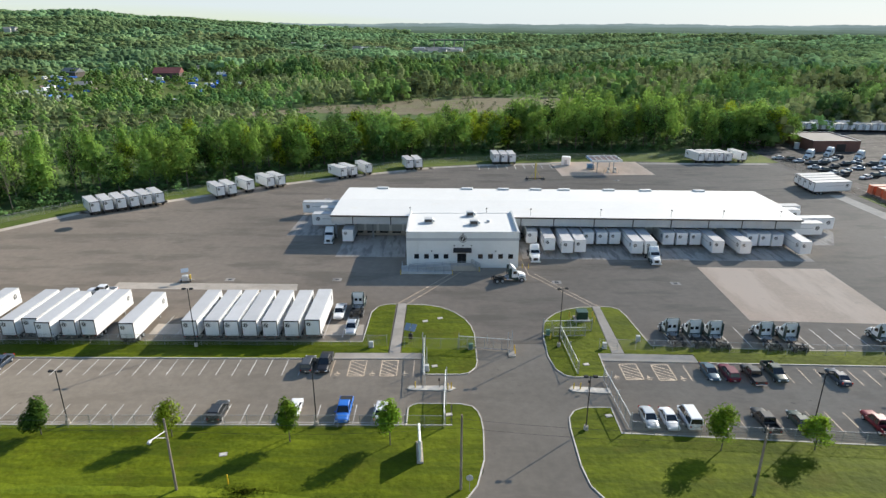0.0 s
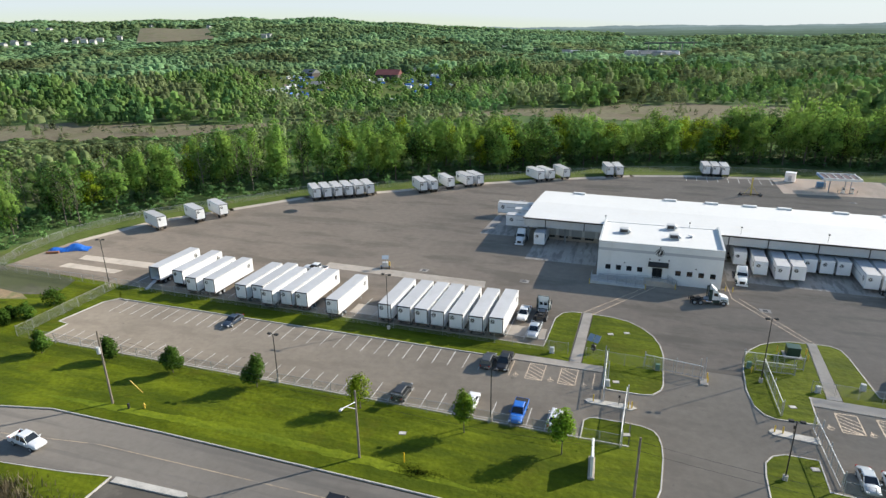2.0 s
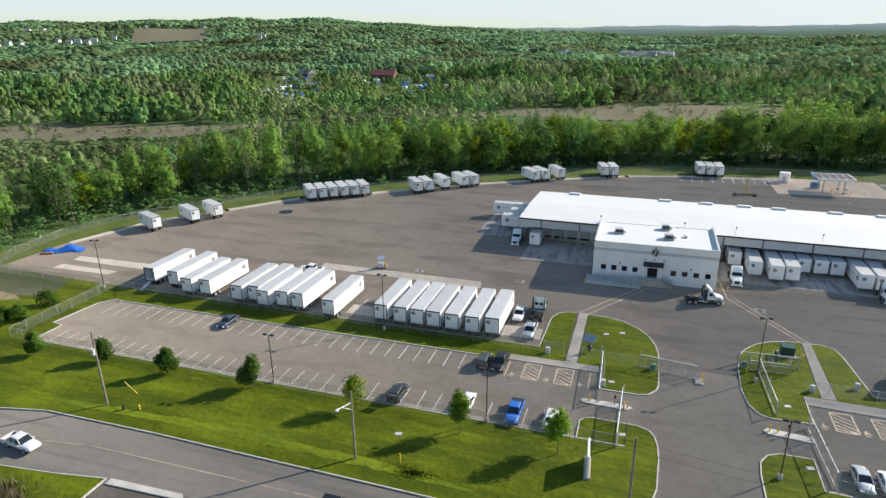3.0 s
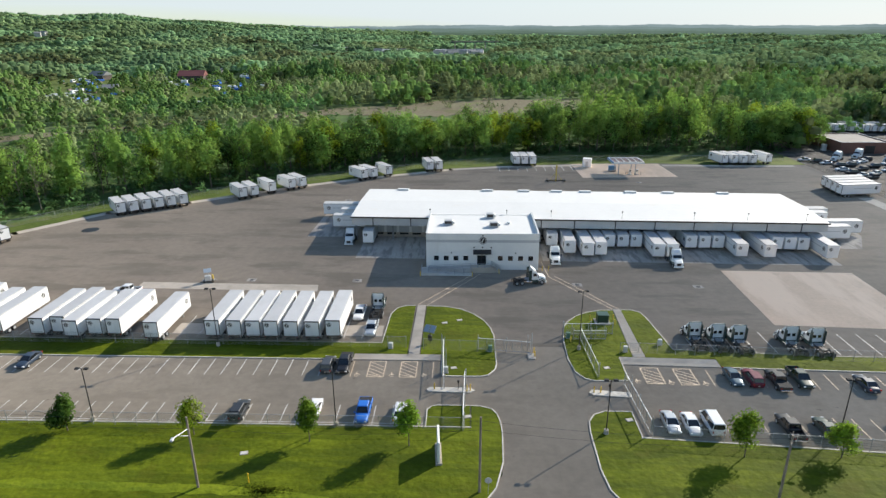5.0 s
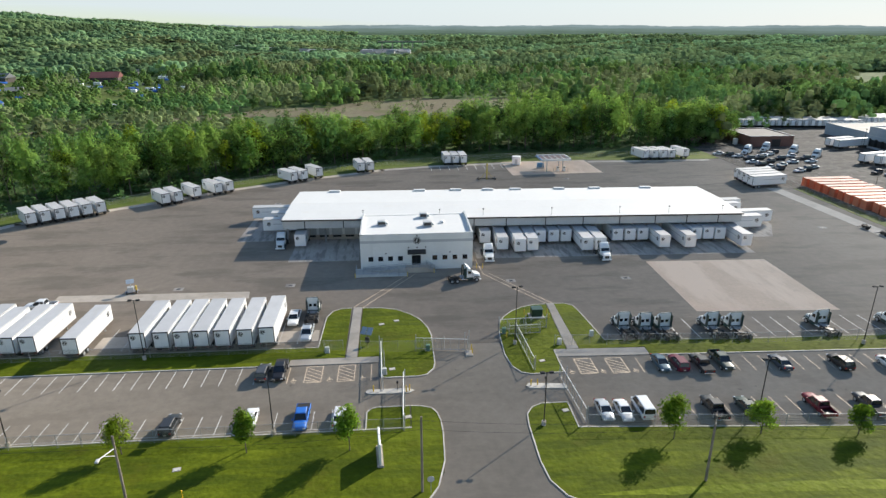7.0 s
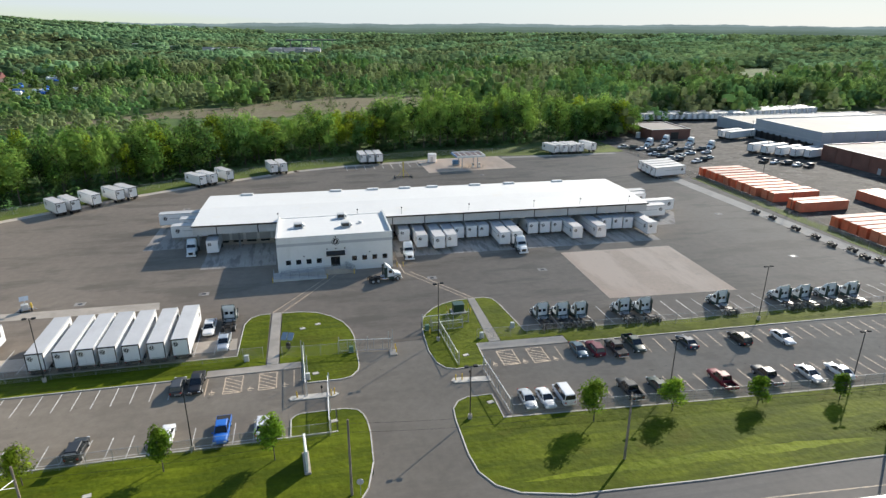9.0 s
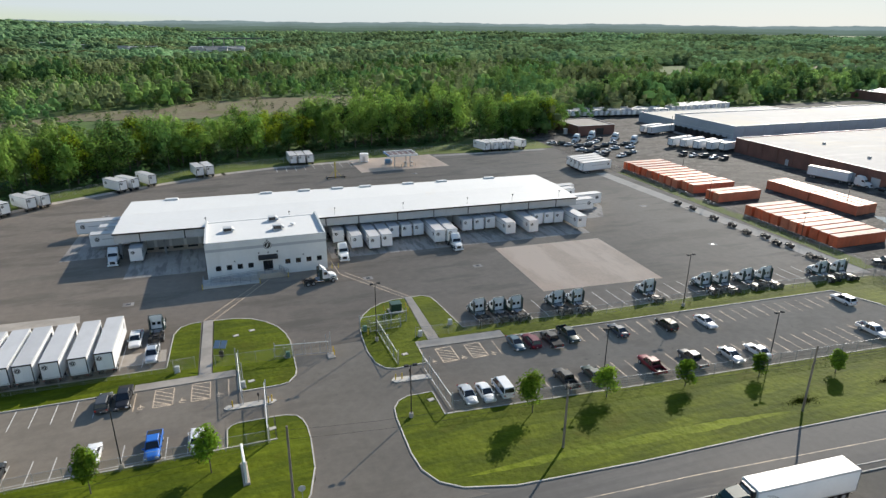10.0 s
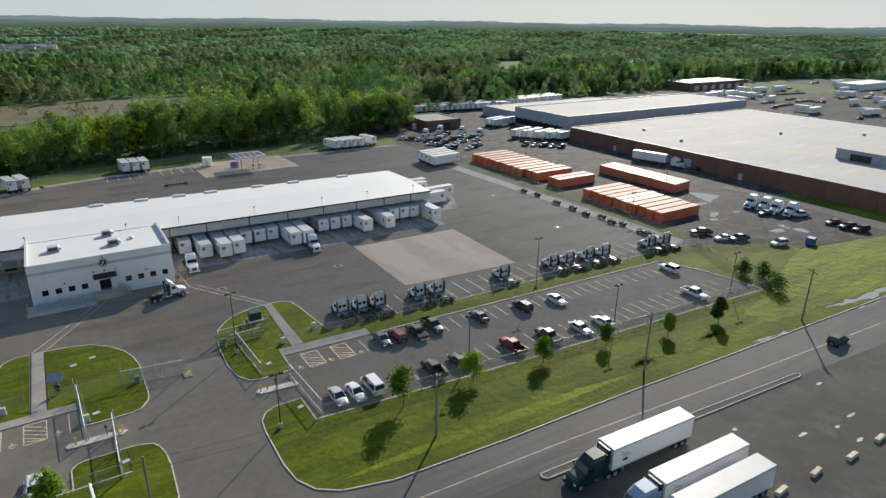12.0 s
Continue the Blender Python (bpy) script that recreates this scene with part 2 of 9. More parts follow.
BLACK = mat("black_paint", (0.02, 0.02, 0.021), 0.45, var=0.2, small=5)
RUBBER = mat("tyre_rubber", (0.022, 0.021, 0.020), 0.85, var=0.2, small=6)
GLASS = mat("dark_window_glass", (0.012, 0.015, 0.018), 0.06, var=0.05, spec=0.7)
TRAILER_WHITE = streaked(mat("trailer_white", (0.74, 0.745, 0.74), 0.4, var=0.03, big=0.4, small=3, rnd=0.05), (0.66, 0.645, 0.61), 0.7, 0.35, 0.58, 0.72, (1, 1, 0.3))
TRAILER_ROOF = streaked(mat("trailer_roof", (0.43, 0.43, 0.43), 0.45, var=0.05, big=0.4, small=3, rnd=0.08), (0.40, 0.39, 0.37), 0.5, 0.5, 0.55, 0.7, (1, 0.3, 1))
TRAILER_GREY = mat("aluminium_rail", (0.5, 0.5, 0.5), 0.4, 0.5, var=0.1, small=5)
YELLOW = streaked(mat("yellow_paint", (0.62, 0.42, 0.06), 0.5, var=0.12, small=6), (0.35, 0.25, 0.1), 2.0, 0.4, 0.55, 0.7)
WOOD_POLE = streaked(mat("weathered_pole_wood", (0.23, 0.19, 0.15), 0.85, var=0.2, big=0.6, small=6, bump=0.4), (0.14, 0.11, 0.085), 2, 0.6, 0.5, 0.6, (1, 1, 0.1))
BARK = streaked(mat("bark", (0.13, 0.105, 0.08), 0.9, var=0.25, big=0.5, small=5, bump=0.5), (0.2, 0.18, 0.15), 1.0, 0.5, 0.55, 0.65, (1, 1, 0.2))
BRICK = streaked(mat("brown_red_brick", (0.20, 0.095, 0.07), 0.85, var=0.18, big=0.2, small=2.5, bump=0.3), (0.13, 0.065, 0.05), 0.3, 0.5, 0.5, 0.65, (1, 1, 0.3))
GREY_BLUE = streaked(mat("grey_blue_siding", (0.33, 0.37, 0.41), 0.5, var=0.06, big=0.2, small=1.5), (0.27, 0.30, 0.33), 0.4, 0.4, 0.55, 0.7, (1, 1, 0.1))
LEAF_BELT = leaf_mat("tree_leaves", (0.235, 0.445, 0.10), (0.35, 0.535, 0.115), through_leaf=0.64, gaps=0.4, sprays=0.2, ruffle=0.5, ruffle_scale=0.9)
LEAF_DARK = leaf_mat("dark_tree_leaves", (0.165, 0.335, 0.095), (0.225, 0.40, 0.105), through_leaf=0.64, gaps=0.38, sprays=0.2, ruffle=0.5, ruffle_scale=0.9)
LEAF_BRIGHT = leaf_mat("bright_young_leaves", (0.29, 0.43, 0.03), (0.39, 0.50, 0.05), through_leaf=0.65, gaps=0.4)
LEAF_WOODS = leaf_mat("woodland_leaves", (0.175, 0.325, 0.09), (0.255, 0.39, 0.12), clump=0.03, grain=0.4, gaps=0.2, sprays=0.08, through_leaf=0.58, ruffle=0.5, ruffle_scale=0.6)
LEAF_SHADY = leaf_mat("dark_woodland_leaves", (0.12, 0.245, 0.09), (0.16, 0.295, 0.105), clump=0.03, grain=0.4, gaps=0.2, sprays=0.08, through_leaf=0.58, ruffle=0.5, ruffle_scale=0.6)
LEAF_SPARSE = leaf_mat("thin_spring_leaves", (0.225, 0.30, 0.13), (0.28, 0.34, 0.165), clump=0.03, grain=0.4, gaps=0.3, sprays=0.08, through_leaf=0.58, ruffle=0.5, ruffle_scale=0.7)
# far woods: distance haze is put into these paler, bluer leaf colours
LEAF_FAR = leaf_mat("haze_tinted_leaves", (0.208, 0.328, 0.152), (0.268, 0.384, 0.176), clump=0.006, grain=0.1, var=0.1, gaps=0.25, sprays=0.04, through_leaf=0.5, ruffle=0.6, ruffle_scale=0.3)
LEAF_FAR_SHADY = leaf_mat("haze_tinted_dark_leaves", (0.17, 0.295, 0.15), (0.215, 0.345, 0.17), clump=0.006, grain=0.1, var=0.1, gaps=0.25, sprays=0.04, through_leaf=0.5, ruffle=0.6, ruffle_scale=0.3)
TWIG = mat("bare_twigs", (0.17, 0.145, 0.115), 0.9, var=0.25, big=0.2, small=2)

# ---- geometry helpers ----


class Shape:
    """A growing mesh: points and faces, made into one object."""

    def __init__(self):
        self.v, self.f, self.m = [], [], []

    def add(self, vs, fs, mi=0):
        o = len(self.v)
        self.v.extend(vs)
        self.f.extend([tuple(o + i for i in f) for f in fs])
        self.m.extend([mi] * len(fs))
        return self

    def box(self, x0, x1, y0, y1, z0, z1, mi=0, b=0.0):
        """A box; b chamfers its four upright and its top edges."""
        if b:
            ring = [(x0 + b, y0), (x1 - b, y0), (x1, y0 + b), (x1, y1 - b), (x1 - b, y1), (x0 + b, y1), (x0, y1 - b), (x0, y0 + b)]
            cx, cy = (x0 + x1) / 2, (y0 + y1) / 2
            sx, sy = 1 - 2 * b / (x1 - x0), 1 - 2 * b / (y1 - y0)
            top = [(cx + (x - cx) * sx, cy + (y - cy) * sy) for x, y in ring]
            vs = [(x, y, z0) for x, y in ring] + [(x, y, z1 - b) for x, y in ring] + [(x, y, z1) for x, y in top]
            fs = [tuple(range(7, -1, -1)), tuple(range(16, 24))]
            for k in (0, 8):
                fs += [(k + i, k + (i + 1) % 8, k + 8 + (i + 1) % 8, k + 8 + i) for i in range(8)]
            return self.add(vs, fs, mi)
        vs = [(x, y, z) for z in (z0, z1) for x, y in ((x0, y0), (x1, y0), (x1, y1), (x0, y1))]
        return self.add(vs, [(3, 2, 1, 0), (4, 5, 6, 7), (0, 1, 5, 4), (1, 2, 6, 5), (2, 3, 7, 6), (3, 0, 4, 7)], mi)

    def tube(self, a, b, r0, r1=None, n=8, mi=0):
        """A tapered rod from a to b, closed at both ends."""
        a, b = Vector(a), Vector(b)
        r1 = r0 if r1 is None else r1
        d = (b - a).normalized()
        u = d.orthogonal().normalized()
        w = d.cross(u)
        vs = []
        for p, r in ((a, r0), (b, r1)):
            vs += [tuple(p + (u * math.cos(6.2832 * i / n) + w * math.sin(6.2832 * i / n)) * r) for i in range(n)]
        fs = [(i, (i + 1) % n, n + (i + 1) % n, n + i) for i in range(n)]
        return self.add(vs, fs + [tuple(range(n - 1, -1, -1)), tuple(range(n, 2 * n))], mi)

    def prism(self, pts, z0, z1, mi=0):
        """An upright prism over a plan outline, counter-clockwise."""
        n = len(pts)
        if sum(pts[i][0] * pts[(i + 1) % n][1] - pts[(i + 1) % n][0] * pts[i][1] for i in range(n)) < 0:
            pts = pts[::-1]
        vs = [(x, y, z0) for x, y in pts] + [(x, y, z1) for x, y in pts]
        fs = [tuple(range(n - 1, -1, -1)), tuple(range(n, 2 * n))] + [(i, (i + 1) % n, n + (i + 1) % n, n + i) for i in range(n)]
        return self.add(vs, fs, mi)

    def loft(self, rings, mi=0):
        """Skin over rings of equal count, capped."""
        n = len(rings[0])
        vs = [p for r in rings for p in r]
        fs = [(k * n + i, k * n + (i + 1) % n, (k + 1) * n + (i + 1) % n, (k + 1) * n + i) for k in range(len(rings) - 1) for i in range(n)]
        o = (len(rings) - 1) * n
        return self.add(vs, fs + [tuple(range(n - 1, -1, -1)), tuple(range(o, o + n))], mi)

    def ring(self, pts, width, z0, z1, closed=False, mi=0):
        """A band of square section along a plan line."""
        n = len(pts)
        for i in range(n if closed else n - 1):
            a, b = Vector(pts[i]), Vector(pts[(i + 1) % n])
            d = (b - a).normalized()
            s = Vector((-d.y, d.x)) * width / 2
            e = d * width * 0.25
            q = [a - e - s, b + e - s, b + e + s, a - e + s]
            self.prism([tuple(p) for p in q], z0, z1, mi)
        return self

    def pierced(self, x0, x1, y0, y1, z0, z1, holes, mi=0):
        """An upright slab along x with rectangular openings (x0, x1, z0, z1) right through it."""
        xs = sorted({x0, x1, *[v for h in holes for v in h[:2]]})
        zs = sorted({z0, z1, *[v for h in holes for v in h[2:]]})
        solid = [[not any(h[0] <= (a + b) / 2 <= h[1] and h[2] <= (c + d) / 2 <= h[3] for h in holes) for c, d in zip(zs, zs[1:])] for a, b in zip(xs, xs[1:])]
        nz = len(zs)
        idx = lambda i, k, back: (i * nz + k) * 2 + back
        vs = [(x, y, z) for x in xs for z in zs for y in (y0, y1)]
        fs = []
        filled = lambda i, k: 0 <= i < len(xs) - 1 and 0 <= k < nz - 1 and solid[i][k]
        for i in range(len(xs) - 1):
            for k in range(nz - 1):
                if not solid[i][k]:
                    continue
                fs.append((idx(i, k, 0), idx(i + 1, k, 0), idx(i + 1, k + 1, 0), idx(i, k + 1, 0)))
                fs.append((idx(i, k, 1), idx(i, k + 1, 1), idx(i + 1, k + 1, 1), idx(i + 1, k, 1)))
                if not filled(i - 1, k):
                    fs.append((idx(i, k, 0), idx(i, k + 1, 0), idx(i, k + 1, 1), idx(i, k, 1)))
                if not filled(i + 1, k):
                    fs.append((idx(i + 1, k, 0), idx(i + 1, k, 1), idx(i + 1, k + 1, 1), idx(i + 1, k + 1, 0)))
                if not filled(i, k - 1):
                    fs.append((idx(i, k, 0), idx(i, k, 1), idx(i + 1, k, 1), idx(i + 1, k, 0)))
                if not filled(i, k + 1):
                    fs.append((idx(i, k + 1, 0), idx(i + 1, k + 1, 0), idx(i + 1, k + 1, 1), idx(i, k + 1, 1)))
        return self.add(vs, fs, mi)

    def mesh(self, name, *mats, smooth=False):
        me = bpy.data.meshes.new(name)
        me.from_pydata([tuple(p) for p in self.v], [], self.f)
        for m in mats:
            me.materials.append(m)
        if len(mats) > 1:
            me.polygons.foreach_set("material_index", self.m)
        if smooth:
            me.polygons.foreach_set("use_smooth", [True] * len(self.f))
        me.update()
        return me


def part(name, shape, material, parent=None, label="", smooth=False):
    """Links a shape as one mesh object under a thing or a part."""
    mats = material if isinstance(material, (tuple, list)) else (material,)
    ob = new(name, shape if isinstance(shape, bpy.types.Mesh) else shape.mesh(name, *mats, smooth=smooth))
    if parent:
        ob.parent = parent
    if label:
        ob["label"] = label
    return ob


def thing(name, label, category, at=(0, 0, 0), turn=0.0, group=""):
    """An empty base to which a thing's parts are tied."""
    ob = new(name)
    ob.matrix_basis = pose(*at, 0, 0, turn)
    ob.empty_display_size = 0.2
    return tagged(ob, label, category, group)


def setting(name, shape, material, label="", category=""):
    ob = part(name, shape, material)
    return tagged(ob, label, category, "", "structure")


def arc(cx, cy, r, a0, a1, n=8):
    return [(cx + r * math.cos(radians(a0 + (a1 - a0) * i / n)), cy + r * math.sin(radians(a0 + (a1 - a0) * i / n))) for i in range(n + 1)]

# ---- ground ----
CURB_H = 0.14


def smooth01(a, b, x):
    t = np.clip((x - a) / (b - a), 0, 1)
    return t * t * (3 - 2 * t)


def terrain(x, y):
    """Height of the land: flat at the site, a wooded ridge far to the west and north-west, a gentle rise at the horizon."""
    x, y = np.asarray(x, float), np.asarray(y, float)
    r = np.hypot(x, y)
    az = np.degrees(np.arctan2(-x, y))
    ridge = smooth01(1, 32, az) * (74 + 4 * np.sin(az * 0.9 + 1))
    h = ridge * smooth01(900, 2700, r) + -6 * smooth01(2200, 4700, r) * (1 - smooth01(1, 32, az))
    h += 9 * smooth01(500, 1200, r) * (1 - smooth01(1500, 2300, r) * (1 - smooth01(1, 32, az))) * np.sin(x * 0.0031 + 1.3) * np.sin(y * 0.0027 + 0.4)
    return h


radii = np.concatenate([[0, 30, 60, 100, 160, 240], np.geomspace(330, 4950, 46)])
steps = 144
gs = Shape()
gs.v.append((0, 0, -0.3))
for r in radii[1:]:
    a = np.arange(steps) * 2 * np.pi / steps
    gx, gy = r * np.cos(a), r * np.sin(a)
    gs.v.extend(zip(gx, gy, terrain(gx, gy) - 0.3 + 0.24 * (r > 200)))
gs.f = [(0, 1 + i, 1 + (i + 1) % steps) for i in range(steps)]
for k in range(len(radii) - 2):
    o = 1 + k * steps
    gs.f += [(o + i, o + steps + i, o + steps + (i + 1) % steps, o + (i + 1) % steps) for i in range(steps)]
gs.m = [0] * len(gs.f)
setting("ground", gs, FOREST_FLOOR, "dark green wooded land reaching to the horizon", "ground")

# the site's own pavements
YARD_N = [(131, 239), (124, 238.5), (95, 238.5), (76, 241), (45, 240), (13, 235.5), (-5, 231), (-37, 215.5), (-54.5, 205.8), (-70, 194.8), (-85.4, 184), (-105, 172.4), (-120, 153), (-134, 136), (-140.5, 116), (-141.5, 97)]
yard = Shape().prism([(-141.5, 94.0), (131, 88.0)] + YARD_N, -0.5, 0.0)
setting("pavement_yard", yard, ASPHALT, "dark grey worn asphalt truck yard with pale patches", "pavement")
setting("pavement_lot_west", Shape().prism([(-103.6, 71.2), (5.0, 71.2), (5.0, 94.02), (-103.6, 94.02)], -0.5, -0.004), ASPHALT_LOT, "grey asphalt car park with white bay lines", "pavement")
setting("pavement_lot_east", Shape().prism([(17.0, 69.6), (24.5, 69.6), (119, 63.4), (119, 90.5), (17.0, 94.02)], -0.5, -0.004), ASPHALT_LOT, "grey asphalt car park with white bay lines", "pavement")
setting("driveway", Shape().prism([(-4.0, 54.1), (24, 53.2), (19, 57.2), (17.0, 94.02), (5.0, 94.02), (5.0, 62), (3, 58)], -0.5, 0.002), ASPHALT_LOT, "grey asphalt driveway through the gates", "driveway")
ROAD_N = [(-260, -40), (-200, 5), (-150, 32), (-115, 46), (-88, 53), (-79, 54.9), (-60, 55.1), (-25, 54.7), (0.0, 54.2), (22, 54.5), (29, 53.7), (44, 52.2), (65, 51.6), (88, 50.4), (138, 48.3), (300, 43)]
ROAD_S = [(300, 33), (138, 37.5), (92, 40.8), (74, 43), (44, 45.2), (0, 46.2), (-48, 46.6), (-66, 45.4), (-77, 44.2), (-92, 41.5), (-140, 22), (-185, -5), (-240, -50)]
setting("road", Shape().prism(ROAD_N + ROAD_S, -0.5, -0.002), ROAD, "grey two-lane asphalt road with a faded centre line", "road")
setting("pavement_truck_stop", Shape().prism([(43, 46.4), (74, 44.1), (92, 41.9), (138, 38.6), (300, 34.1), (300, -60), (-59, -60), (-59, 46.6), (-48, 47.5), (0, 47.1)], -0.5, -0.006), ASPHALT_OLD, "dark grey patched asphalt apron across the road", "pavement")
setting("pavement_neighbour", Shape().prism([(131, 88), (131, 300), (205, 322), (640, 330), (640, 120), (420, 60), (190, 65), (150, 73.5), (136.5, 76.5)], -0.5, -0.003), ASPHALT_BROKEN, "pale cracked asphalt lorry park with puddles", "pavement")


def lawn(name, outline, top=0.10, label="mown green lawn", material=LAWN, curb=()):
    ob = setting(name, Shape().prism(outline, -0.4, top), material, label, "lawn")
    for line in curb:
        k = part("kerb", Shape().ring(line, 0.16, -0.1, CURB_H), CURB, ob, "pale concrete kerb")
    return ob


south_west = [(-240, -30), (-200, 5.6), (-150, 32.6), (-115, 46.6), (-88, 53.3), (-79, 55.2), (-60, 55.4), (-25, 55.0), (-6, 54.7), (0.0, 55.2), (2.9, 57.5), (4.1, 59.5), (5.2, 64.1), (5.45, 70), (5.3, 72.6), (4.9, 74.4), (4.2, 75.6), (2.6, 76.2), (1.3, 76.3), (1.2, 71.0), (-100.9, 71.0), (-100.8, 77.1), (-103.4, 77.5), (-102.2, 87.0), (-100.2, 89.6), (-106, 95.3), (-141, 96.4), (-260, 96.4)]
lawn("lawn_south_west", south_west, 0.1, "mown green lawn falling to the road", LAWN, [south_west[3:19]])
setting("lot_kerb_west", Shape().ring([(1.2, 71.2), (-100.8, 71.2), (-100.7, 77.2), (-103.3, 77.6), (-102.1, 87.0), (-100.1, 89.5), (-98.0, 89.0)], 0.2, -0.1, CURB_H), CURB, "pale concrete kerb of the car park", "kerb")
strip_w = [(-100.2, 89.3), (-18.0, 89.0), (-18.0, 90.6), (-9.2, 90.6), (-9.2, 109.7), (-11, 109.6), (-12.6, 108.6), (-13.6, 106), (-13.9, 94.6), (-105.9, 95.4)]
lawn("lawn_strip_west", strip_w, 0.1, "green grass strip under the yard fence", LAWN, [strip_w[4:10], [strip_w[0], strip_w[1]]])
isl_b = [(-7.0, 109.6)] + [(-3.6, 109.4), (-0.5, 108.4), (2.0, 106.3), (3.9, 103.6), (5.0, 100.6), (5.5, 97.5), (5.5, 88.0), (5.2, 86.3), (4.0, 84.6), (2.6, 84.2), (-2.6, 84.2), (-3.3, 85.0), (-3.4, 90.5), (-7.0, 90.5)]
lawn("lawn_island_west", isl_b, 0.1, "rounded green lawn beside the gate", LAWN, [isl_b[:14]])
isl_c = [(-5.0, 71.3), (-5.0, 75.2), (-4.4, 76.0), (-3.6, 76.3), (1.1, 76.3), (1.1, 71.3)]
lawn("lawn_island_gate", isl_c, 0.1, "small green lawn inside the fence corner", LAWN, [isl_c[:5]])
isl_d = [(28.6, 108.5), (26.2, 108.4), (23.5, 107.4), (21.2, 105.8), (19.3, 103.4), (18.2, 101), (17.5, 96), (17.3, 90), (17.8, 86), (19.0, 84.0), (20.4, 83.4), (25.6, 83.6), (25.8, 90.6), (28.0, 90.6)]
lawn("lawn_island_east", isl_d, 0.1, "rounded green lawn beside the gate", LAWN, [isl_d[:13]])
strip_e = [(30.2, 108.6), (32.2, 108.6), (33.6, 107.6), (34.2, 105), (35.4, 93.4), (60, 91.8), (98, 91.0), (128, 88.8), (150, 77), (150, 73), (119.4, 66), (117.0, 77.0), (113.5, 85.2), (88, 86.2), (41.4, 87.8), (41.4, 90.5), (30.2, 90.5)]
lawn("lawn_strip_east", strip_e, 0.1, "green grass strip under the yard fence", LAWN, [strip_e[:8], strip_e[11:15]])
south_e = [(24.0, 69.4), (24.0, 75.4), (20.2, 75.4), (18.6, 74.6), (17.6, 73), (17.3, 70.5), (17.2, 63), (17.6, 59.5), (19, 56.8), (21.5, 55), (27.6, 53.4), (44, 52.4), (65, 51.8), (88, 50.6), (138, 48.5), (300, 43.2), (430, 60), (190, 65), (150, 73), (119.2, 66), (119.2, 63.5), (55, 67.2)]
lawn("lawn_south_east", south_e, 0.1, "mown green lawn falling to the road", LAWN, [south_e[:15]])
setting("lot_kerb_east", Shape().ring([(24.2, 69.5), (55, 67.2), (119.0, 63.4), (119.0, 66), (116.8, 77), (113.4, 85.3)], 0.2, -0.1, CURB_H), CURB, "pale concrete kerb of the car park", "kerb")
lawn("lawn_road_west", [(-59.2, 46.2), (-66, 45.1), (-77, 43.9), (-92, 41.2), (-140, 21.7), (-240, -52), (-59.2, -52)], 0.1, "green verge across the road", LAWN, [[(-59.2, 30), (-59.2, 46.2), (-66, 45.1), (-77, 43.9), (-92, 41.2)]])
lawn("verge_north", [(p[0], p[1] - 0.1) for p in YARD_N] + [(-152, 97), (-150, 119), (-141, 142), (-111, 179), (-88, 193), (-58, 214), (-38, 226), (-8, 243), (13, 252), (45, 258), (131, 256)], 0.03, "rough grass verge along the yard fence", ROUGH_GRASS)
setting("dirt_patch", Shape().prism([(-160, 87), (-140, 87.6), (-131.6, 86.2), (-122, 85.2), (-118.5, 83.6), (-127, 81.2), (-139, 80.2), (-165, 82)], -0.3, 0.112), DIRT, "bare brown earth patch beside the fence", "dirt")


setting("gravel_apron_west", Shape().prism([(-150, 96.0), (-128, 96.2), (-117.5, 94.6), (-115.8, 89.4), (-117.2, 86.4), (-121.6, 85.2), (-132, 86.2), (-150, 88.4)], -0.3, 0.108), GRAVEL_YARD, "worn grey gravel apron outside the yard fence", "gravel")
setting("gravel_yard_far", Shape().prism([(346, 90), (346, 330), (640, 332), (640, 122), (430, 66)], -0.3, 0.006), GRAVEL_YARD, "brown gravel vehicle yard with weedy patches", "gravel")
lawn("lawn_warehouse", [(195.1, 104.2), (200.2, 103.6), (200.2, 66.2), (191.6, 66.6), (192.2, 72.6), (192.9, 82.9), (193.7, 91.4)], 0.1, "bright green grass strip under the brick warehouse", LUSH_GRASS)
setting("lane_warehouse", Shape().prism([(189.3, 119.6), (193.5, 103.7), (192.8, 91.0), (191.9, 82.4), (191.1, 66), (184.0, 66), (185.2, 79.1), (187.1, 90.7), (189.3, 106.8), (184.5, 119.8)], -0.4, 0.003), ASPHALT_LOT, "pale grey asphalt lane beside the brick warehouse", "lane")


def lush_strip(name, line, seed, wide=1.1):
    """A ragged strip of longer grass that follows the road."""
    r = random.Random(seed)
    up, dn = [], []
    for (x0, y0), (x1, y1) in zip(line, line[1:]):
        n = max(2, int(abs(x1 - x0) / 1.3))
        for i in range(n):
            x, y = x0 + (x1 - x0) * i / n, y0 + (y1 - y0) * i / n
            e = min(1.0, abs(x - line[0][0]) / 14, abs(x - line[-1][0]) / 14) ** 0.7
            up.append((x, y + wide * e * r.uniform(0.45, 0.9)))
            dn.append((x, y - wide * e * r.uniform(0.45, 0.9)))
    s = Shape()
    s.v = [(x, y, 0.108) for x, y in up] + [(x, y, 0.108) for x, y in dn]
    k = len(up)
    s.f = [(i, k + i, k + i + 1, i + 1) for i in range(k - 1)]
    s.m = [0] * len(s.f)
    return setting(name, s, LUSH_GRASS, "bright yellow-green strip of lush grass along the road", "grass")


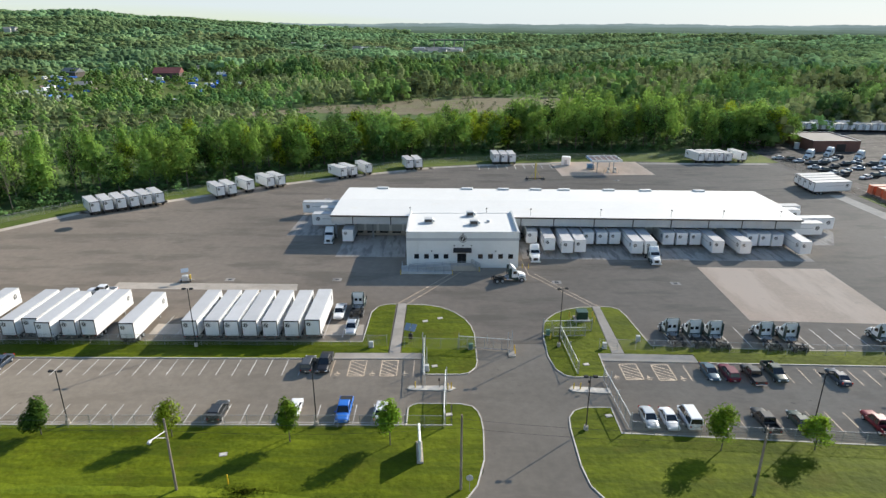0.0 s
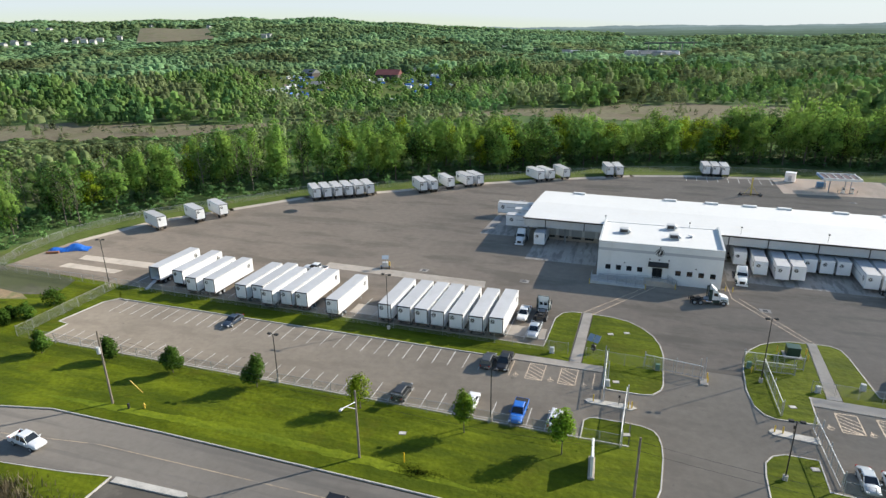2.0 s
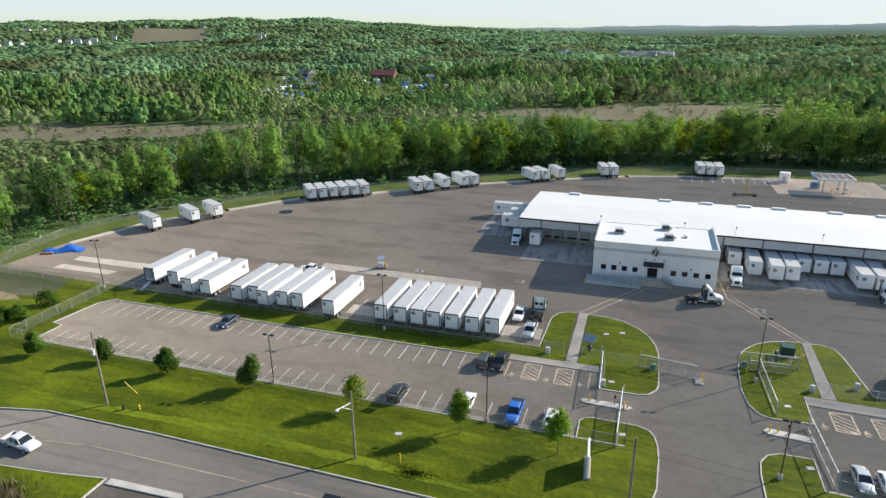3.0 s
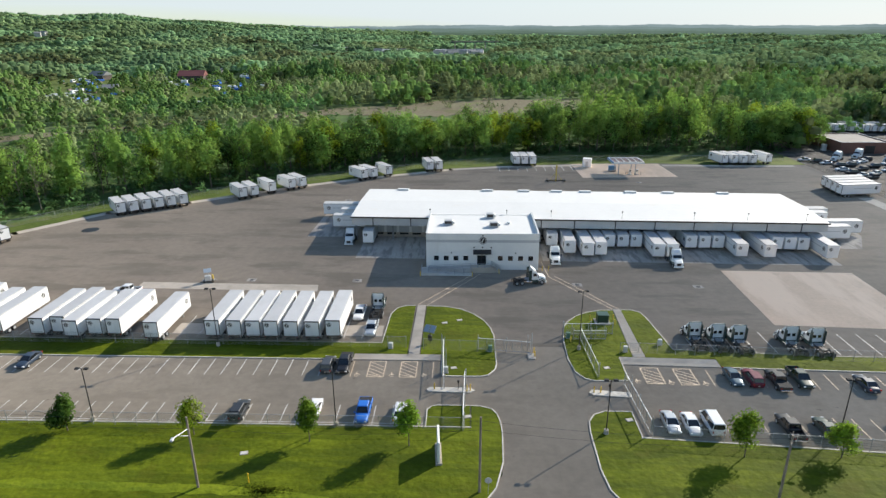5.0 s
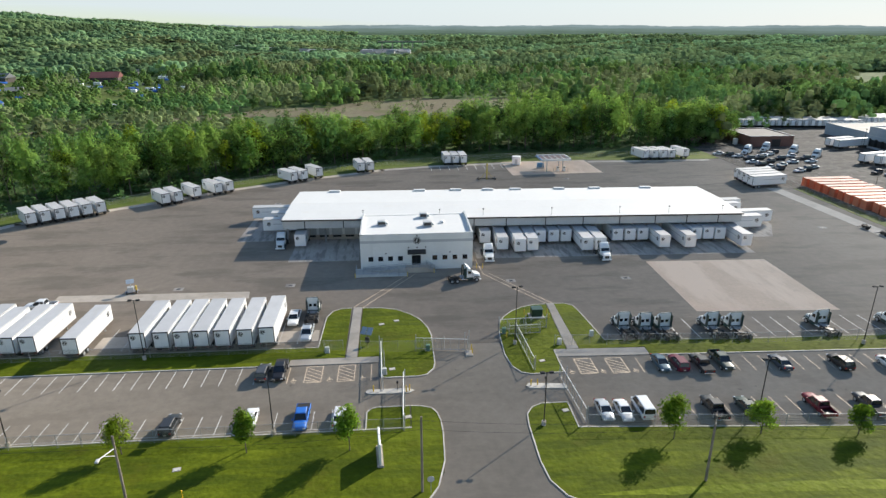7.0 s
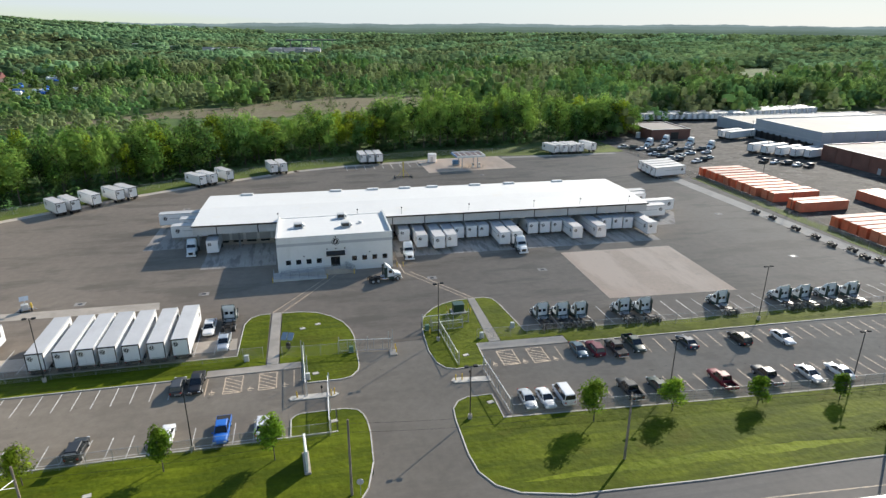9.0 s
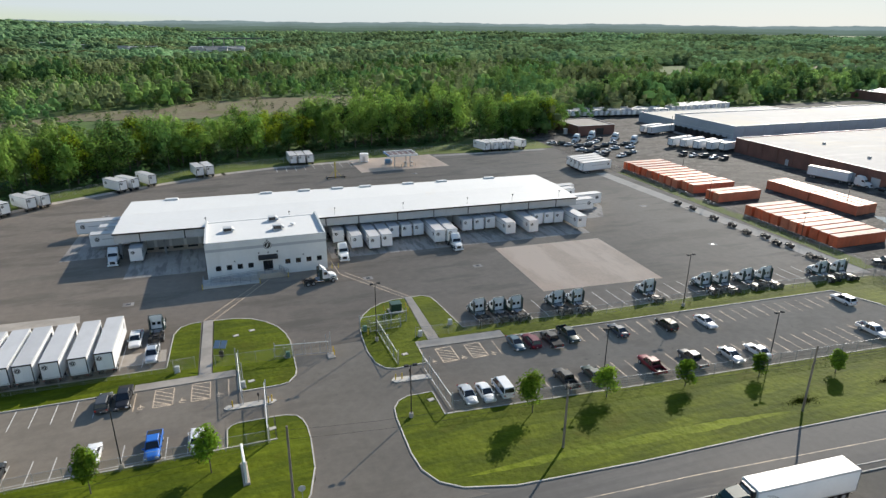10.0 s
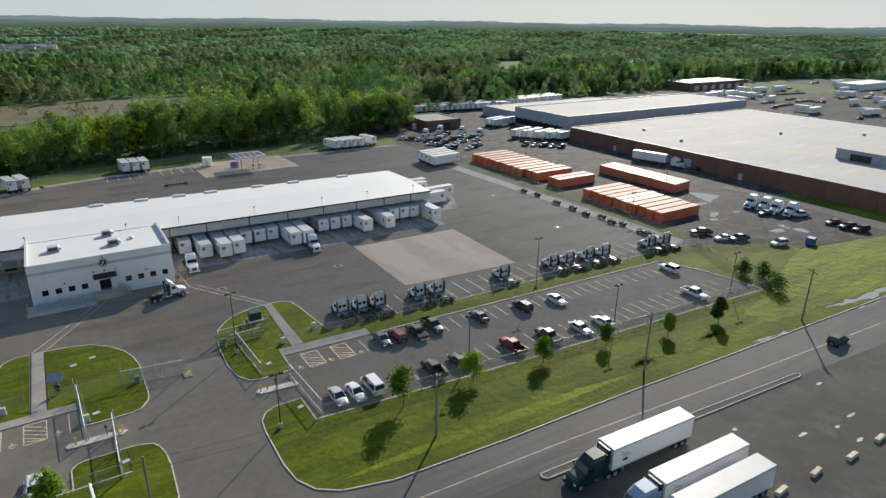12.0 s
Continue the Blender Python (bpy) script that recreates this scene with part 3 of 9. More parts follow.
lush_strip("lush_grass_west", [(-84, 57.6), (-52, 58.8), (-28, 58.3), (-14, 57.2)], 1)
lush_strip("lush_grass_east", [(22, 56.6), (38, 56.4), (60, 55.6), (72, 54.6)], 2)
def ragged(outline, amp, seed, step=1.6):
    """An outline whose edges wander, as mown grass meets longer grass."""
    r = random.Random(seed)
    out = []
    for (x0, y0), (x1, y1) in zip(outline, outline[1:] + outline[:1]):
        L = math.hypot(x1 - x0, y1 - y0)
        n = min(60, max(1, int(L / step)))
        out += [(x0 + (x1 - x0) * i / n + r.uniform(-amp, amp) * (i > 0), y0 + (y1 - y0) * i / n + r.uniform(-amp, amp) * (i > 0)) for i in range(n)]
    return out


lawn("lawn_east_field", ragged([(121.5, 64.5), (119.8, 61.5), (112, 60.5), (104, 58.5), (107, 56.5), (103, 54.6), (112, 53.2), (122, 52.6), (138, 51.2), (300, 46), (426, 60.5), (190, 64.8), (150, 72.6)], 0.5, 8), 0.106, "smooth bright yellow-green field of grass beside the road", LUSH_GRASS)
# concrete on the asphalt
for nm, pts, z, m, lb in (
    ("concrete_pad_square", [(56.7, 103.1), (84.4, 101.5), (85.1, 128.6), (57.1, 129.5)], 0.008, SLAB, "large square tan concrete slab let into the yard"),
    ("concrete_strip_west", [(-68.4, 117.2), (-30.0, 116.2), (-30.6, 119.6), (-68.6, 120.4)], 0.008, CONCRETE, "long narrow pale concrete strip in the yard"),
    ("concrete_pad_fuel", [(42.2, 216.8), (76.2, 218.6), (75.2, 240.6), (41.6, 240.4)], 0.008, SLAB, "pale concrete pad of the fuel bay"),
    ("concrete_strip_parking", [(-52, 97.4), (-14.2, 97.2), (-14.4, 101.2), (-52, 101.4)], 0.006, CONCRETE, "pale concrete strip under the parked trailers"),
    ("concrete_strip_far_west", [(-128.7, 99.9), (-112.5, 100.1), (-112.0, 102.2), (-128.3, 102.4)], 0.006, CONCRETE, "pale concrete strip in the yard"),
    ("concrete_strip_far_west_two", [(-128.2, 105.2), (-104.5, 104.9), (-104.5, 108.2), (-128.8, 107.8)], 0.006, CONCRETE, "pale concrete strip in the yard"),
    ("concrete_apron_south", [(18.5, 134.6), (85.6, 133.0), (86.2, 143), (18.5, 146.5)], 0.006, APRON, "stained concrete apron before the dock doors"),
    ("concrete_apron_office", [(-25.4, 135.8), (-9.0, 135.5), (-9.0, 152), (-25.0, 152)], 0.006, APRON, "stained concrete apron before the dock doors"),
    ("concrete_apron_west", [(-40.4, 151.0), (-28, 151.0), (-28, 172.5), (-39.8, 172.5)], 0.007, APRON, "pale concrete apron at the west docks"),
    ("concrete_apron_east", [(86.4, 144.2), (96.5, 144.0), (102.0, 153.8), (104, 166), (86.4, 170)], 0.007, APRON, "pale concrete apron at the east docks"),
    ("walk_west", [(-9.0, 90.8), (-7.2, 90.8), (-7.2, 110.0), (-8.8, 110.0)], 0.115, CONCRETE, "pale concrete footpath between the lawns"),
    ("walk_east", [(28.1, 90.8), (30.1, 90.8), (30.2, 108.8), (28.8, 108.8)], 0.115, CONCRETE, "pale concrete footpath between the lawns"),
    ("walk_pad_west", [(-18.0, 88.9), (-3.6, 88.9), (-3.6, 90.75), (-18.0, 90.75)], 0.12, CONCRETE, "pale concrete landing beside the car park"),
    ("walk_pad_east", [(25.9, 88.4), (41.3, 87.8), (41.3, 90.2), (25.9, 90.75)], 0.12, CONCRETE, "pale concrete landing beside the car park"),
    ("concrete_strip_east", [(126.0, 91.0), (130.8, 90.0), (127.0, 191.0), (122.6, 191.0)], 0.006, CONCRETE, "pale concrete strip along the east fence"),
    ("gate_kerb_west", [(-5.0, 79.8), (1.2, 79.6), (1.9, 80.2), (1.2, 80.9), (-5.0, 80.9), (-5.4, 80.3)], 0.15, CURB, "pale concrete gate island with rounded end"),
    ("gate_kerb_east", [(19.4, 79.4), (25.0, 78.9), (25.0, 80.2), (19.4, 80.8), (18.9, 80.1)], 0.15, CURB, "pale concrete gate island with rounded end"),
):
    setting(nm, Shape().prism(pts, -0.05, z), m, lb, "concrete")
rg = random.Random(4)
weedy = [(131.0 + rg.uniform(0, .5), 92 + 2.45 * i) for i in range(41)] + [(135.0 + rg.uniform(-.9, .9), 190 - 2.45 * i) for i in range(41)]
setting("weedy_strip", Shape().prism(weedy, -0.05, 0.013), ROUGH_GRASS, "weedy grass strip between the fence and the containers", "grass")
# pale strip along the north-west edge of the yard
edge = [(-139.6, 115.5), (-133.0, 135), (-119, 152), (-104, 171), (-85, 182.4), (-69.6, 193.2), (-54, 204.2), (-37, 213.8), (-5, 229.3), (13, 233.6)]
setting("concrete_strip_edge", Shape().ring(edge, 2.6, -0.05, 0.009), CONCRETE, "pale concrete strip along the edge of the yard", "concrete")
setting("concrete_strip_north", Shape().ring([(76.8, 237.2), (125, 236.6)], 2.6, -0.05, 0.009), CONCRETE, "pale concrete strip along the edge of the yard", "concrete")
setting("concrete_strip_north_two", Shape().ring([(13, 234.0), (45.5, 237.2)], 2.6, -0.05, 0.010), CONCRETE, "pale concrete strip along the edge of the yard", "concrete")

# ---- terminal building ----
FRONT_W, FRONT_E = (-27.6, 146.2), (86.2, 142.6)  # ends of the south fascia
TILT_B = math.degrees(math.atan2(FRONT_E[1] - FRONT_W[1], FRONT_E[0] - FRONT_W[0]))
LEN_B, DEEP_B, EAVE, SOFFIT = 113.9, 26.6, 7.0, 4.75
dock = thing("dock_building", "long low cross-dock terminal with a white flat roof and grey fascia", "building", (FRONT_W[0], FRONT_W[1], 0), TILT_B)
# roof: a slightly ridged membrane with an edge all round
rf = Shape()
mid = DEEP_B / 2
rf.add([(-0.3, -0.3, EAVE), (LEN_B + 0.3, -0.3, EAVE), (LEN_B + 0.3, mid, EAVE + 0.45), (-0.3, mid, EAVE + 0.45), (LEN_B + 0.3, DEEP_B + 0.3, EAVE), (-0.3, DEEP_B + 0.3, EAVE),
        (-0.3, -0.3, EAVE - 0.28), (LEN_B + 0.3, -0.3, EAVE - 0.28), (LEN_B + 0.3, DEEP_B + 0.3, EAVE - 0.28), (-0.3, DEEP_B + 0.3, EAVE - 0.28)],
       [(0, 1, 2, 3), (3, 2, 4, 5), (6, 7, 1, 0), (7, 8, 4, 2, 1), (8, 9, 5, 4), (9, 6, 0, 3, 5), (9, 8, 7, 6)])
part("roof", rf, WHITE_ROOF, dock, "white membrane roof")
for i in range(1, 14):  # laid seams
    x = LEN_B * i / 14
    part("roof_seam", Shape().add([(x - 0.09, 0, EAVE + 0.015), (x + 0.09, 0, EAVE + 0.015), (x + 0.09, mid, EAVE + 0.475), (x - 0.09, mid, EAVE + 0.475), (x + 0.09, DEEP_B, EAVE + 0.015), (x - 0.09, DEEP_B, EAVE + 0.015)], [(0, 1, 2, 3), (3, 2, 4, 5)]), WHITE_ROOF, dock)
part("gutter", Shape().box(-0.36, LEN_B + 0.36, -0.42, -0.31, EAVE - 0.3, EAVE + 0.05), DARK_METAL, dock, "dark metal edge trim")
for i in (0.07, 0.28, 0.37, 0.45, 0.52, 0.63, 0.72, 0.85):  # low vents on the far edge
    part("roof_vent", Shape().box(LEN_B * i, LEN_B * i + 3.2, DEEP_B - 1.4, DEEP_B - 0.2, EAVE, EAVE + 0.5, b=0.08), WHITE_ROOF, dock)
# fascia panels between posts, all round
bays = [0.0, 5.2, 14.6, 24.2, 36.5, 46.6, 54.6, 64.4, 73.8, 83.0, 92.0, 100.0, 108.0, LEN_B]
for a, b in zip(bays, bays[1:]):
    if not 20.0 < (a + b) / 2 < 40.0:
        part("fascia_panel", Shape().box(a + 0.12, b - 0.12, 0.0, 0.25, SOFFIT, EAVE - 0.3), GREY_PANEL, dock)
    part("fascia_panel", Shape().box(a + 0.12, b - 0.12, DEEP_B - 0.25, DEEP_B, SOFFIT, EAVE - 0.3), GREY_PANEL, dock)
for a in bays[1:-1]:
    part("fascia_post", Shape().box(a - 0.12, a + 0.12, -0.05, 0.28, SOFFIT - 0.1, EAVE - 0.3), DARK_METAL, dock)
part("fascia_end", Shape().box(-0.1, 0.12, 0, DEEP_B, SOFFIT, EAVE - 0.3), GREY_PANEL, dock)
part("fascia_end", Shape().box(LEN_B - 0.12, LEN_B + 0.1, 0, DEEP_B, SOFFIT, EAVE - 0.3), GREY_PANEL, dock)
part("soffit", Shape().box(0.1, LEN_B - 0.1, 0.26, DEEP_B - 0.26, SOFFIT + 0.4, SOFFIT + 0.5), GREY_PANEL, dock)
for a in (0.0, 9.4, 24.2, 46.6, 64.4, 75.0, 83.0, 100.0, LEN_B - 0.5):  # columns under the canopy
    for y in (3.2, DEEP_B - 3.6):
        part("column", Shape().box(a, a + 0.45, y, y + 0.45, 0, SOFFIT + 0.4), STEEL, dock)
WALL_Y = 5.6
part("wall", Shape().box(3.4, LEN_B - 3.4, WALL_Y, WALL_Y + 0.3, 1.2, SOFFIT + 0.4), WHITE_PAINT, dock, "pale wall behind the dock doors")
part("wall", Shape().box(3.4, LEN_B - 3.4, DEEP_B - WALL_Y, DEEP_B - WALL_Y + 0.3, 1.2, SOFFIT + 0.4), WHITE_PAINT, dock)
part("wall", Shape().box(3.1, 3.4, WALL_Y, DEEP_B - WALL_Y + 0.3, 1.2, SOFFIT + 0.4), WHITE_PAINT, dock)
part("wall", Shape().box(LEN_B - 3.4, LEN_B - 3.1, WALL_Y, DEEP_B - WALL_Y + 0.3, 1.2, SOFFIT + 0.4), WHITE_PAINT, dock)
part("dock_base", Shape().box(3.0, LEN_B - 3.0, WALL_Y - 0.1, DEEP_B - WALL_Y + 0.4, -0.3, 1.2), CONCRETE, dock, "concrete dock base")
door_m, bump_m = Shape().box(-1.3, 1.3, -0.06, 0.02, 1.22, 4.0).mesh("dock_door", GREY_PANEL), Shape().box(-1.1, 1.1, -0.34, 0.0, 0.75, 1.15, b=0.05).mesh("dock_bumper", RUBBER)
x = 4.4
while x < LEN_B - 4:
    for y, turn in ((WALL_Y - 0.02, 0), (DEEP_B - WALL_Y + 0.32, 180)):
        for nm, me in (("dock_door", door_m), ("dock_bumper", bump_m)):
            d = part(nm, me, GREY_PANEL, dock)
            d.matrix_basis = pose(x + 1.3, y - (0.1 if nm == "dock_bumper" and not turn else 0) + (0.1 if nm == "dock_bumper" and turn else 0), 0, 0, 0, turn)
    x += 3.25
for i in (0.17, 0.335, 0.43, 0.58, 0.73, 0.84, 0.96):  # thin floodlight posts on the roof
    part("roof_light_post", Shape().tube((LEN_B * i, 1.2, EAVE), (LEN_B * i, 1.2, EAVE + 1.7), 0.035, n=6).box(LEN_B * i - 0.16, LEN_B * i + 0.16, 0.9, 1.3, EAVE + 1.65, EAVE + 1.85), DARK_METAL, dock)

# office block in front of it
OX0, OX1, OY0, OY1, OTOP, OROOF = -8.2, 16.7, 129.0, 145.6, 8.35, 7.75
office = thing("office_building", "white two-storey-high office block with dark square windows", "building")


FLOOR = 1.15
PALE_CONCRETE = streaked(mat("pale_concrete", (0.52, 0.515, 0.49), 0.8, var=0.08, big=0.3, small=4.0, bump=0.1), (0.36, 0.35, 0.33), 0.5, 0.5, 0.56, 0.68)
wins = [(-6.5 + 2.18 * i, 1.08) for i in range(4)] + [(7.7 + 2.25 * i, 1.08) for i in range(4)]
holes = [(a, a + w, FLOOR + 1.0, FLOOR + 2.1) for a, w in wins] + [(3.1, 5.1, FLOOR, FLOOR + 2.25)]
part("wall_south", Shape().pierced(OX0, OX1, OY0, OY0 + 0.3, -0.3, OTOP, holes), WHITE_PAINT, office)
part("wall_east", Shape().box(OX1 - 0.3, OX1, OY0 + 0.3, OY1, -0.3, OTOP), WHITE_PAINT, office)
part("wall_west", Shape().box(OX0, OX0 + 0.3, OY0 + 0.3, OY1, -0.3, OTOP), WHITE_PAINT, office)
part("wall_north", Shape().box(OX0 + 0.3, OX1 - 0.3, OY1 - 0.3, OY1, 6.0, OROOF + 0.1), WHITE_PAINT, office)
part("roof", Shape().box(OX0 + 0.3, OX1 - 0.3, OY0 + 0.3, OY1 - 0.3, OROOF - 0.3, OROOF), WHITE_ROOF, office, "white membrane roof with a few stains")
part("parapet_cap", Shape().ring([(OX0 + 0.15, OY1), (OX0 + 0.15, OY0 + 0.15), (OX1 - 0.15, OY0 + 0.15), (OX1 - 0.15, OY1)], 0.4, OTOP, OTOP + 0.09), GREY_PANEL, office, "grey metal parapet cap")
# sloped parapet ends running on to the big roof
for x in (OX0, OX1 - 0.3):
    part("parapet_end", Shape().add([(x, OY1, 6.6), (x + 0.3, OY1, 6.6), (x + 0.3, OY1 + 3.2, 7.0), (x, OY1 + 3.2, 7.0), (x, OY1, OTOP), (x + 0.3, OY1, OTOP)], [(0, 1, 2, 3), (0, 3, 4), (1, 5, 2), (3, 2, 5, 4), (0, 4, 5, 1)]), WHITE_PAINT, office)
part("paint_band", Shape().box(OX0 - 0.004, OX1 + 0.004, OY0 - 0.006, OY0, OTOP - 1.95, OTOP - 1.35), GREY_BAND, office, "pale grey painted band")
for a, w in wins:
    wnd = part("window", Shape().pierced(a, a + w, OY0 + 0.03, OY0 + 0.12, FLOOR + 1.0, FLOOR + 2.1, [(a + 0.06, a + w - 0.06, FLOOR + 1.06, FLOOR + 2.04)]), DARK_METAL, office, "dark metal window frame")
    part("pane", Shape().box(a + 0.06, a + w - 0.06, OY0 + 0.07, OY0 + 0.09, FLOOR + 1.06, FLOOR + 2.04), GLASS, wnd)
door = part("door", Shape().pierced(3.1, 5.1, OY0 + 0.03, OY0 + 0.15, FLOOR, FLOOR + 2.25, [(3.2, 4.06, FLOOR + 0.05, FLOOR + 2.15), (4.14, 5.0, FLOOR + 0.05, FLOOR + 2.15)]), BLACK, office, "black-framed glass double door")
part("pane", Shape().box(3.2, 4.06, OY0 + 0.08, OY0 + 0.1, FLOOR, FLOOR + 2.15), GLASS, door)
part("pane", Shape().box(4.14, 5.0, OY0 + 0.08, OY0 + 0.1, FLOOR, FLOOR + 2.15), GLASS, door)
part("door_awning", Shape().add([(2.2, OY0 - 1.2, 4.0), (6.2, OY0 - 1.2, 4.0), (6.2, OY0, 4.0), (2.2, OY0, 4.0), (2.2, OY0 - 1.2, 4.25), (6.2, OY0 - 1.2, 4.25), (6.2, OY0, 4.75), (2.2, OY0, 4.75)], [(3, 2, 1, 0), (4, 5, 6, 7), (0, 1, 5, 4), (1, 2, 6, 5), (3, 0, 4, 7)]), BLACK, office, "black entrance canopy")
# round emblem: plain dark disc, white ring and a white stroke
em = part("emblem", Shape().tube((4.3, OY0, 6.85), (4.3, OY0 - 0.06, 6.85), 0.85, n=28), BLACK, office, "round black and white emblem")
rg = Shape()
for i in range(28):
    a, b = 6.2832 * i / 28, 6.2832 * (i + 1) / 28
    q = [(4.3 + r * math.cos(t), OY0 - 0.07, 6.85 + r * math.sin(t)) for r, t in ((0.62, a), (0.74, a), (0.74, b), (0.62, b))]
    rg.add(q, [(0, 1, 2, 3)])
rg.add([(4.0, OY0 - 0.07, 6.5), (4.2, OY0 - 0.07, 6.45), (4.55, OY0 - 0.07, 7.2), (4.35, OY0 - 0.07, 7.25)], [(0, 1, 2, 3)])
part("emblem_ring", rg, WHITE_PAINT, em)
for x, z in ((-2.6, 4.0), (2.4, 5.3), (4.3, 5.3), (6.2, 5.3), (11.6, 4.0), (4.3, 8.0)):
    part("wall_lamp", Shape().box(x - 0.14, x + 0.14, OY0 - 0.22, OY0, z - 0.12, z + 0.12, b=0.04), DARK_METAL, office)
# landing, stair and ramp with rails
part("landing", Shape().box(1.6, 6.4, OY0 - 2.0, OY0 - 0.01, -0.1, FLOOR), CONCRETE, office, "concrete entrance landing")
for i in range(6):
    part("step", Shape().box(6.4 + 0.3 * i, 6.72 + 0.3 * i, OY0 - 1.9, OY0 - 0.3, -0.1, FLOOR - 0.19 * (i + 1)), CONCRETE, office)
MID = 0.6
for xa, za, xb, zb, ya, yb in ((-7.6, MID, 1.6, FLOOR, OY0 - 1.9, OY0 - 0.2), (-7.6, MID, 2.0, 0.04, OY0 - 3.8, OY0 - 2.1)):
    part("ramp", Shape().add([(xa, ya, -0.1), (xb, ya, -0.1), (xb, yb, -0.1), (xa, yb, -0.1), (xa, ya, za), (xb, ya, zb), (xb, yb, zb), (xa, yb, za)], [(3, 2, 1, 0), (4, 5, 6, 7), (0, 1, 5, 4), (1, 2, 6, 5), (2, 3, 7, 6), (3, 0, 4, 7)]), PALE_CONCRETE, office, "pale concrete wheelchair ramp")
part("turn_landing", Shape().box(-9.2, -7.6, OY0 - 3.8, OY0 - 0.2, -0.1, MID), PALE_CONCRETE, office, "pale concrete turning landing")


def handrail(path, posts):
    """A two-bar pipe rail along straight runs, with a post at even steps of each run."""
    r = Shape()
    for (p, q), n in zip(zip(path, path[1:]), posts):
        for h in (0.35, 0.68, 1.0):
            r.tube((p[0], p[1], p[2] + h), (q[0], q[1], q[2] + h), 0.045, n=6)
        for k in range(n + 1):
            f = k / n
            x, y, z = (p[m] + (q[m] - p[m]) * f for m in range(3))
            r.tube((x, y, z), (x, y, z + 1.0), 0.05, n=6)
    part("handrail", r, STEEL, office, "grey steel handrail")


handrail([(-7.6, OY0 - 1.85, MID), (1.6, OY0 - 1.85, FLOOR)], [5])
handrail([(1.6, OY0 - 1.95, FLOOR), (6.3, OY0 - 1.95, FLOOR), (8.2, OY0 - 1.95, 0.02)], [3, 2])
handrail([(6.3, OY0 - 0.25, FLOOR), (8.2, OY0 - 0.25, 0.02)], [2])
handrail([(-7.6, OY0 - 2.15, MID), (2.0, OY0 - 2.15, 0.04)], [5])
handrail([(-9.15, OY0 - 0.3, MID), (-9.15, OY0 - 3.75, MID), (-7.6, OY0 - 3.75, MID), (2.0, OY0 - 3.75, 0.04)], [2, 1, 5])
for x in (-9.3, 2.0, 7.9, 17.6, 19.0):
    b = thing("bollard", "tan-yellow steel bollard by the office wall", "bollard", (x, OY0 - (0.4 if x > 17 else 4.1 if x < 5 else 2.4), 0), 0, "bollards at the office")
    part("post", Shape().tube((0, 0, 0), (0, 0, 1.1), 0.09, n=10).tube((0, 0, 1.1), (0, 0, 1.16), 0.09, 0.03, n=10), YELLOW, b)
# roof units
for x, y, w, d, h in ((-3.5, 138.0, 1.9, 1.5, 1.1), (6.4, 143.2, 1.7, 1.4, 1.2), (7.0, 136.4, 1.9, 1.4, 1.2)):
    u = thing("rooftop_unit", "boxy grey rooftop air handler on the office roof", "rooftop unit", (x, y, OROOF), 0, "rooftop units")
    part("casing", Shape().box(-w / 2, w / 2, -d / 2, d / 2, 0.15, h, b=0.06), GREY_PANEL, u)
    part("curb", Shape().box(-w / 2 - 0.1, w / 2 + 0.1, -d / 2 - 0.1, d / 2 + 0.1, 0, 0.15), STEEL, u)
    part("hood", Shape().add([(w / 2, -d / 2, 0.3), (w / 2 + 0.5, -d / 2, 0.3), (w / 2 + 0.5, d / 2, 0.3), (w / 2, d / 2, 0.3), (w / 2, -d / 2, h - 0.1), (w / 2 + 0.5, -d / 2, h - 0.5), (w / 2 + 0.5, d / 2, h - 0.5), (w / 2, d / 2, h - 0.1)], [(3, 2, 1, 0), (4, 5, 6, 7), (0, 1, 5, 4), (1, 2, 6, 5), (2, 3, 7, 6)]), GREY_PANEL, u)
    part("grille", Shape().box(-w / 2 + 0.15, w / 2 - 0.15, -d / 2 - 0.02, -d / 2, 0.3, h - 0.2), DARK_METAL, u)
fanv = thing("roof_fan", "small round mushroom vent on the office roof", "roof vent", (10.6, 138.5, OROOF))
part("stack", Shape().tube((0, 0, 0), (0, 0, 0.35), 0.3, n=12), STEEL, fanv)
part("hood", Shape().tube((0, 0, 0.35), (0, 0, 0.55), 0.62, 0.4, n=14), WHITE_PAINT, fanv)

# ---- vehicles ----


def paint(name, color, rough=0.4, metal=0.0):
    return mat(name, color, max(rough, 0.4), metal, var=0.05, big=0.6, small=4.0, coat=0.12, spec=0.35)


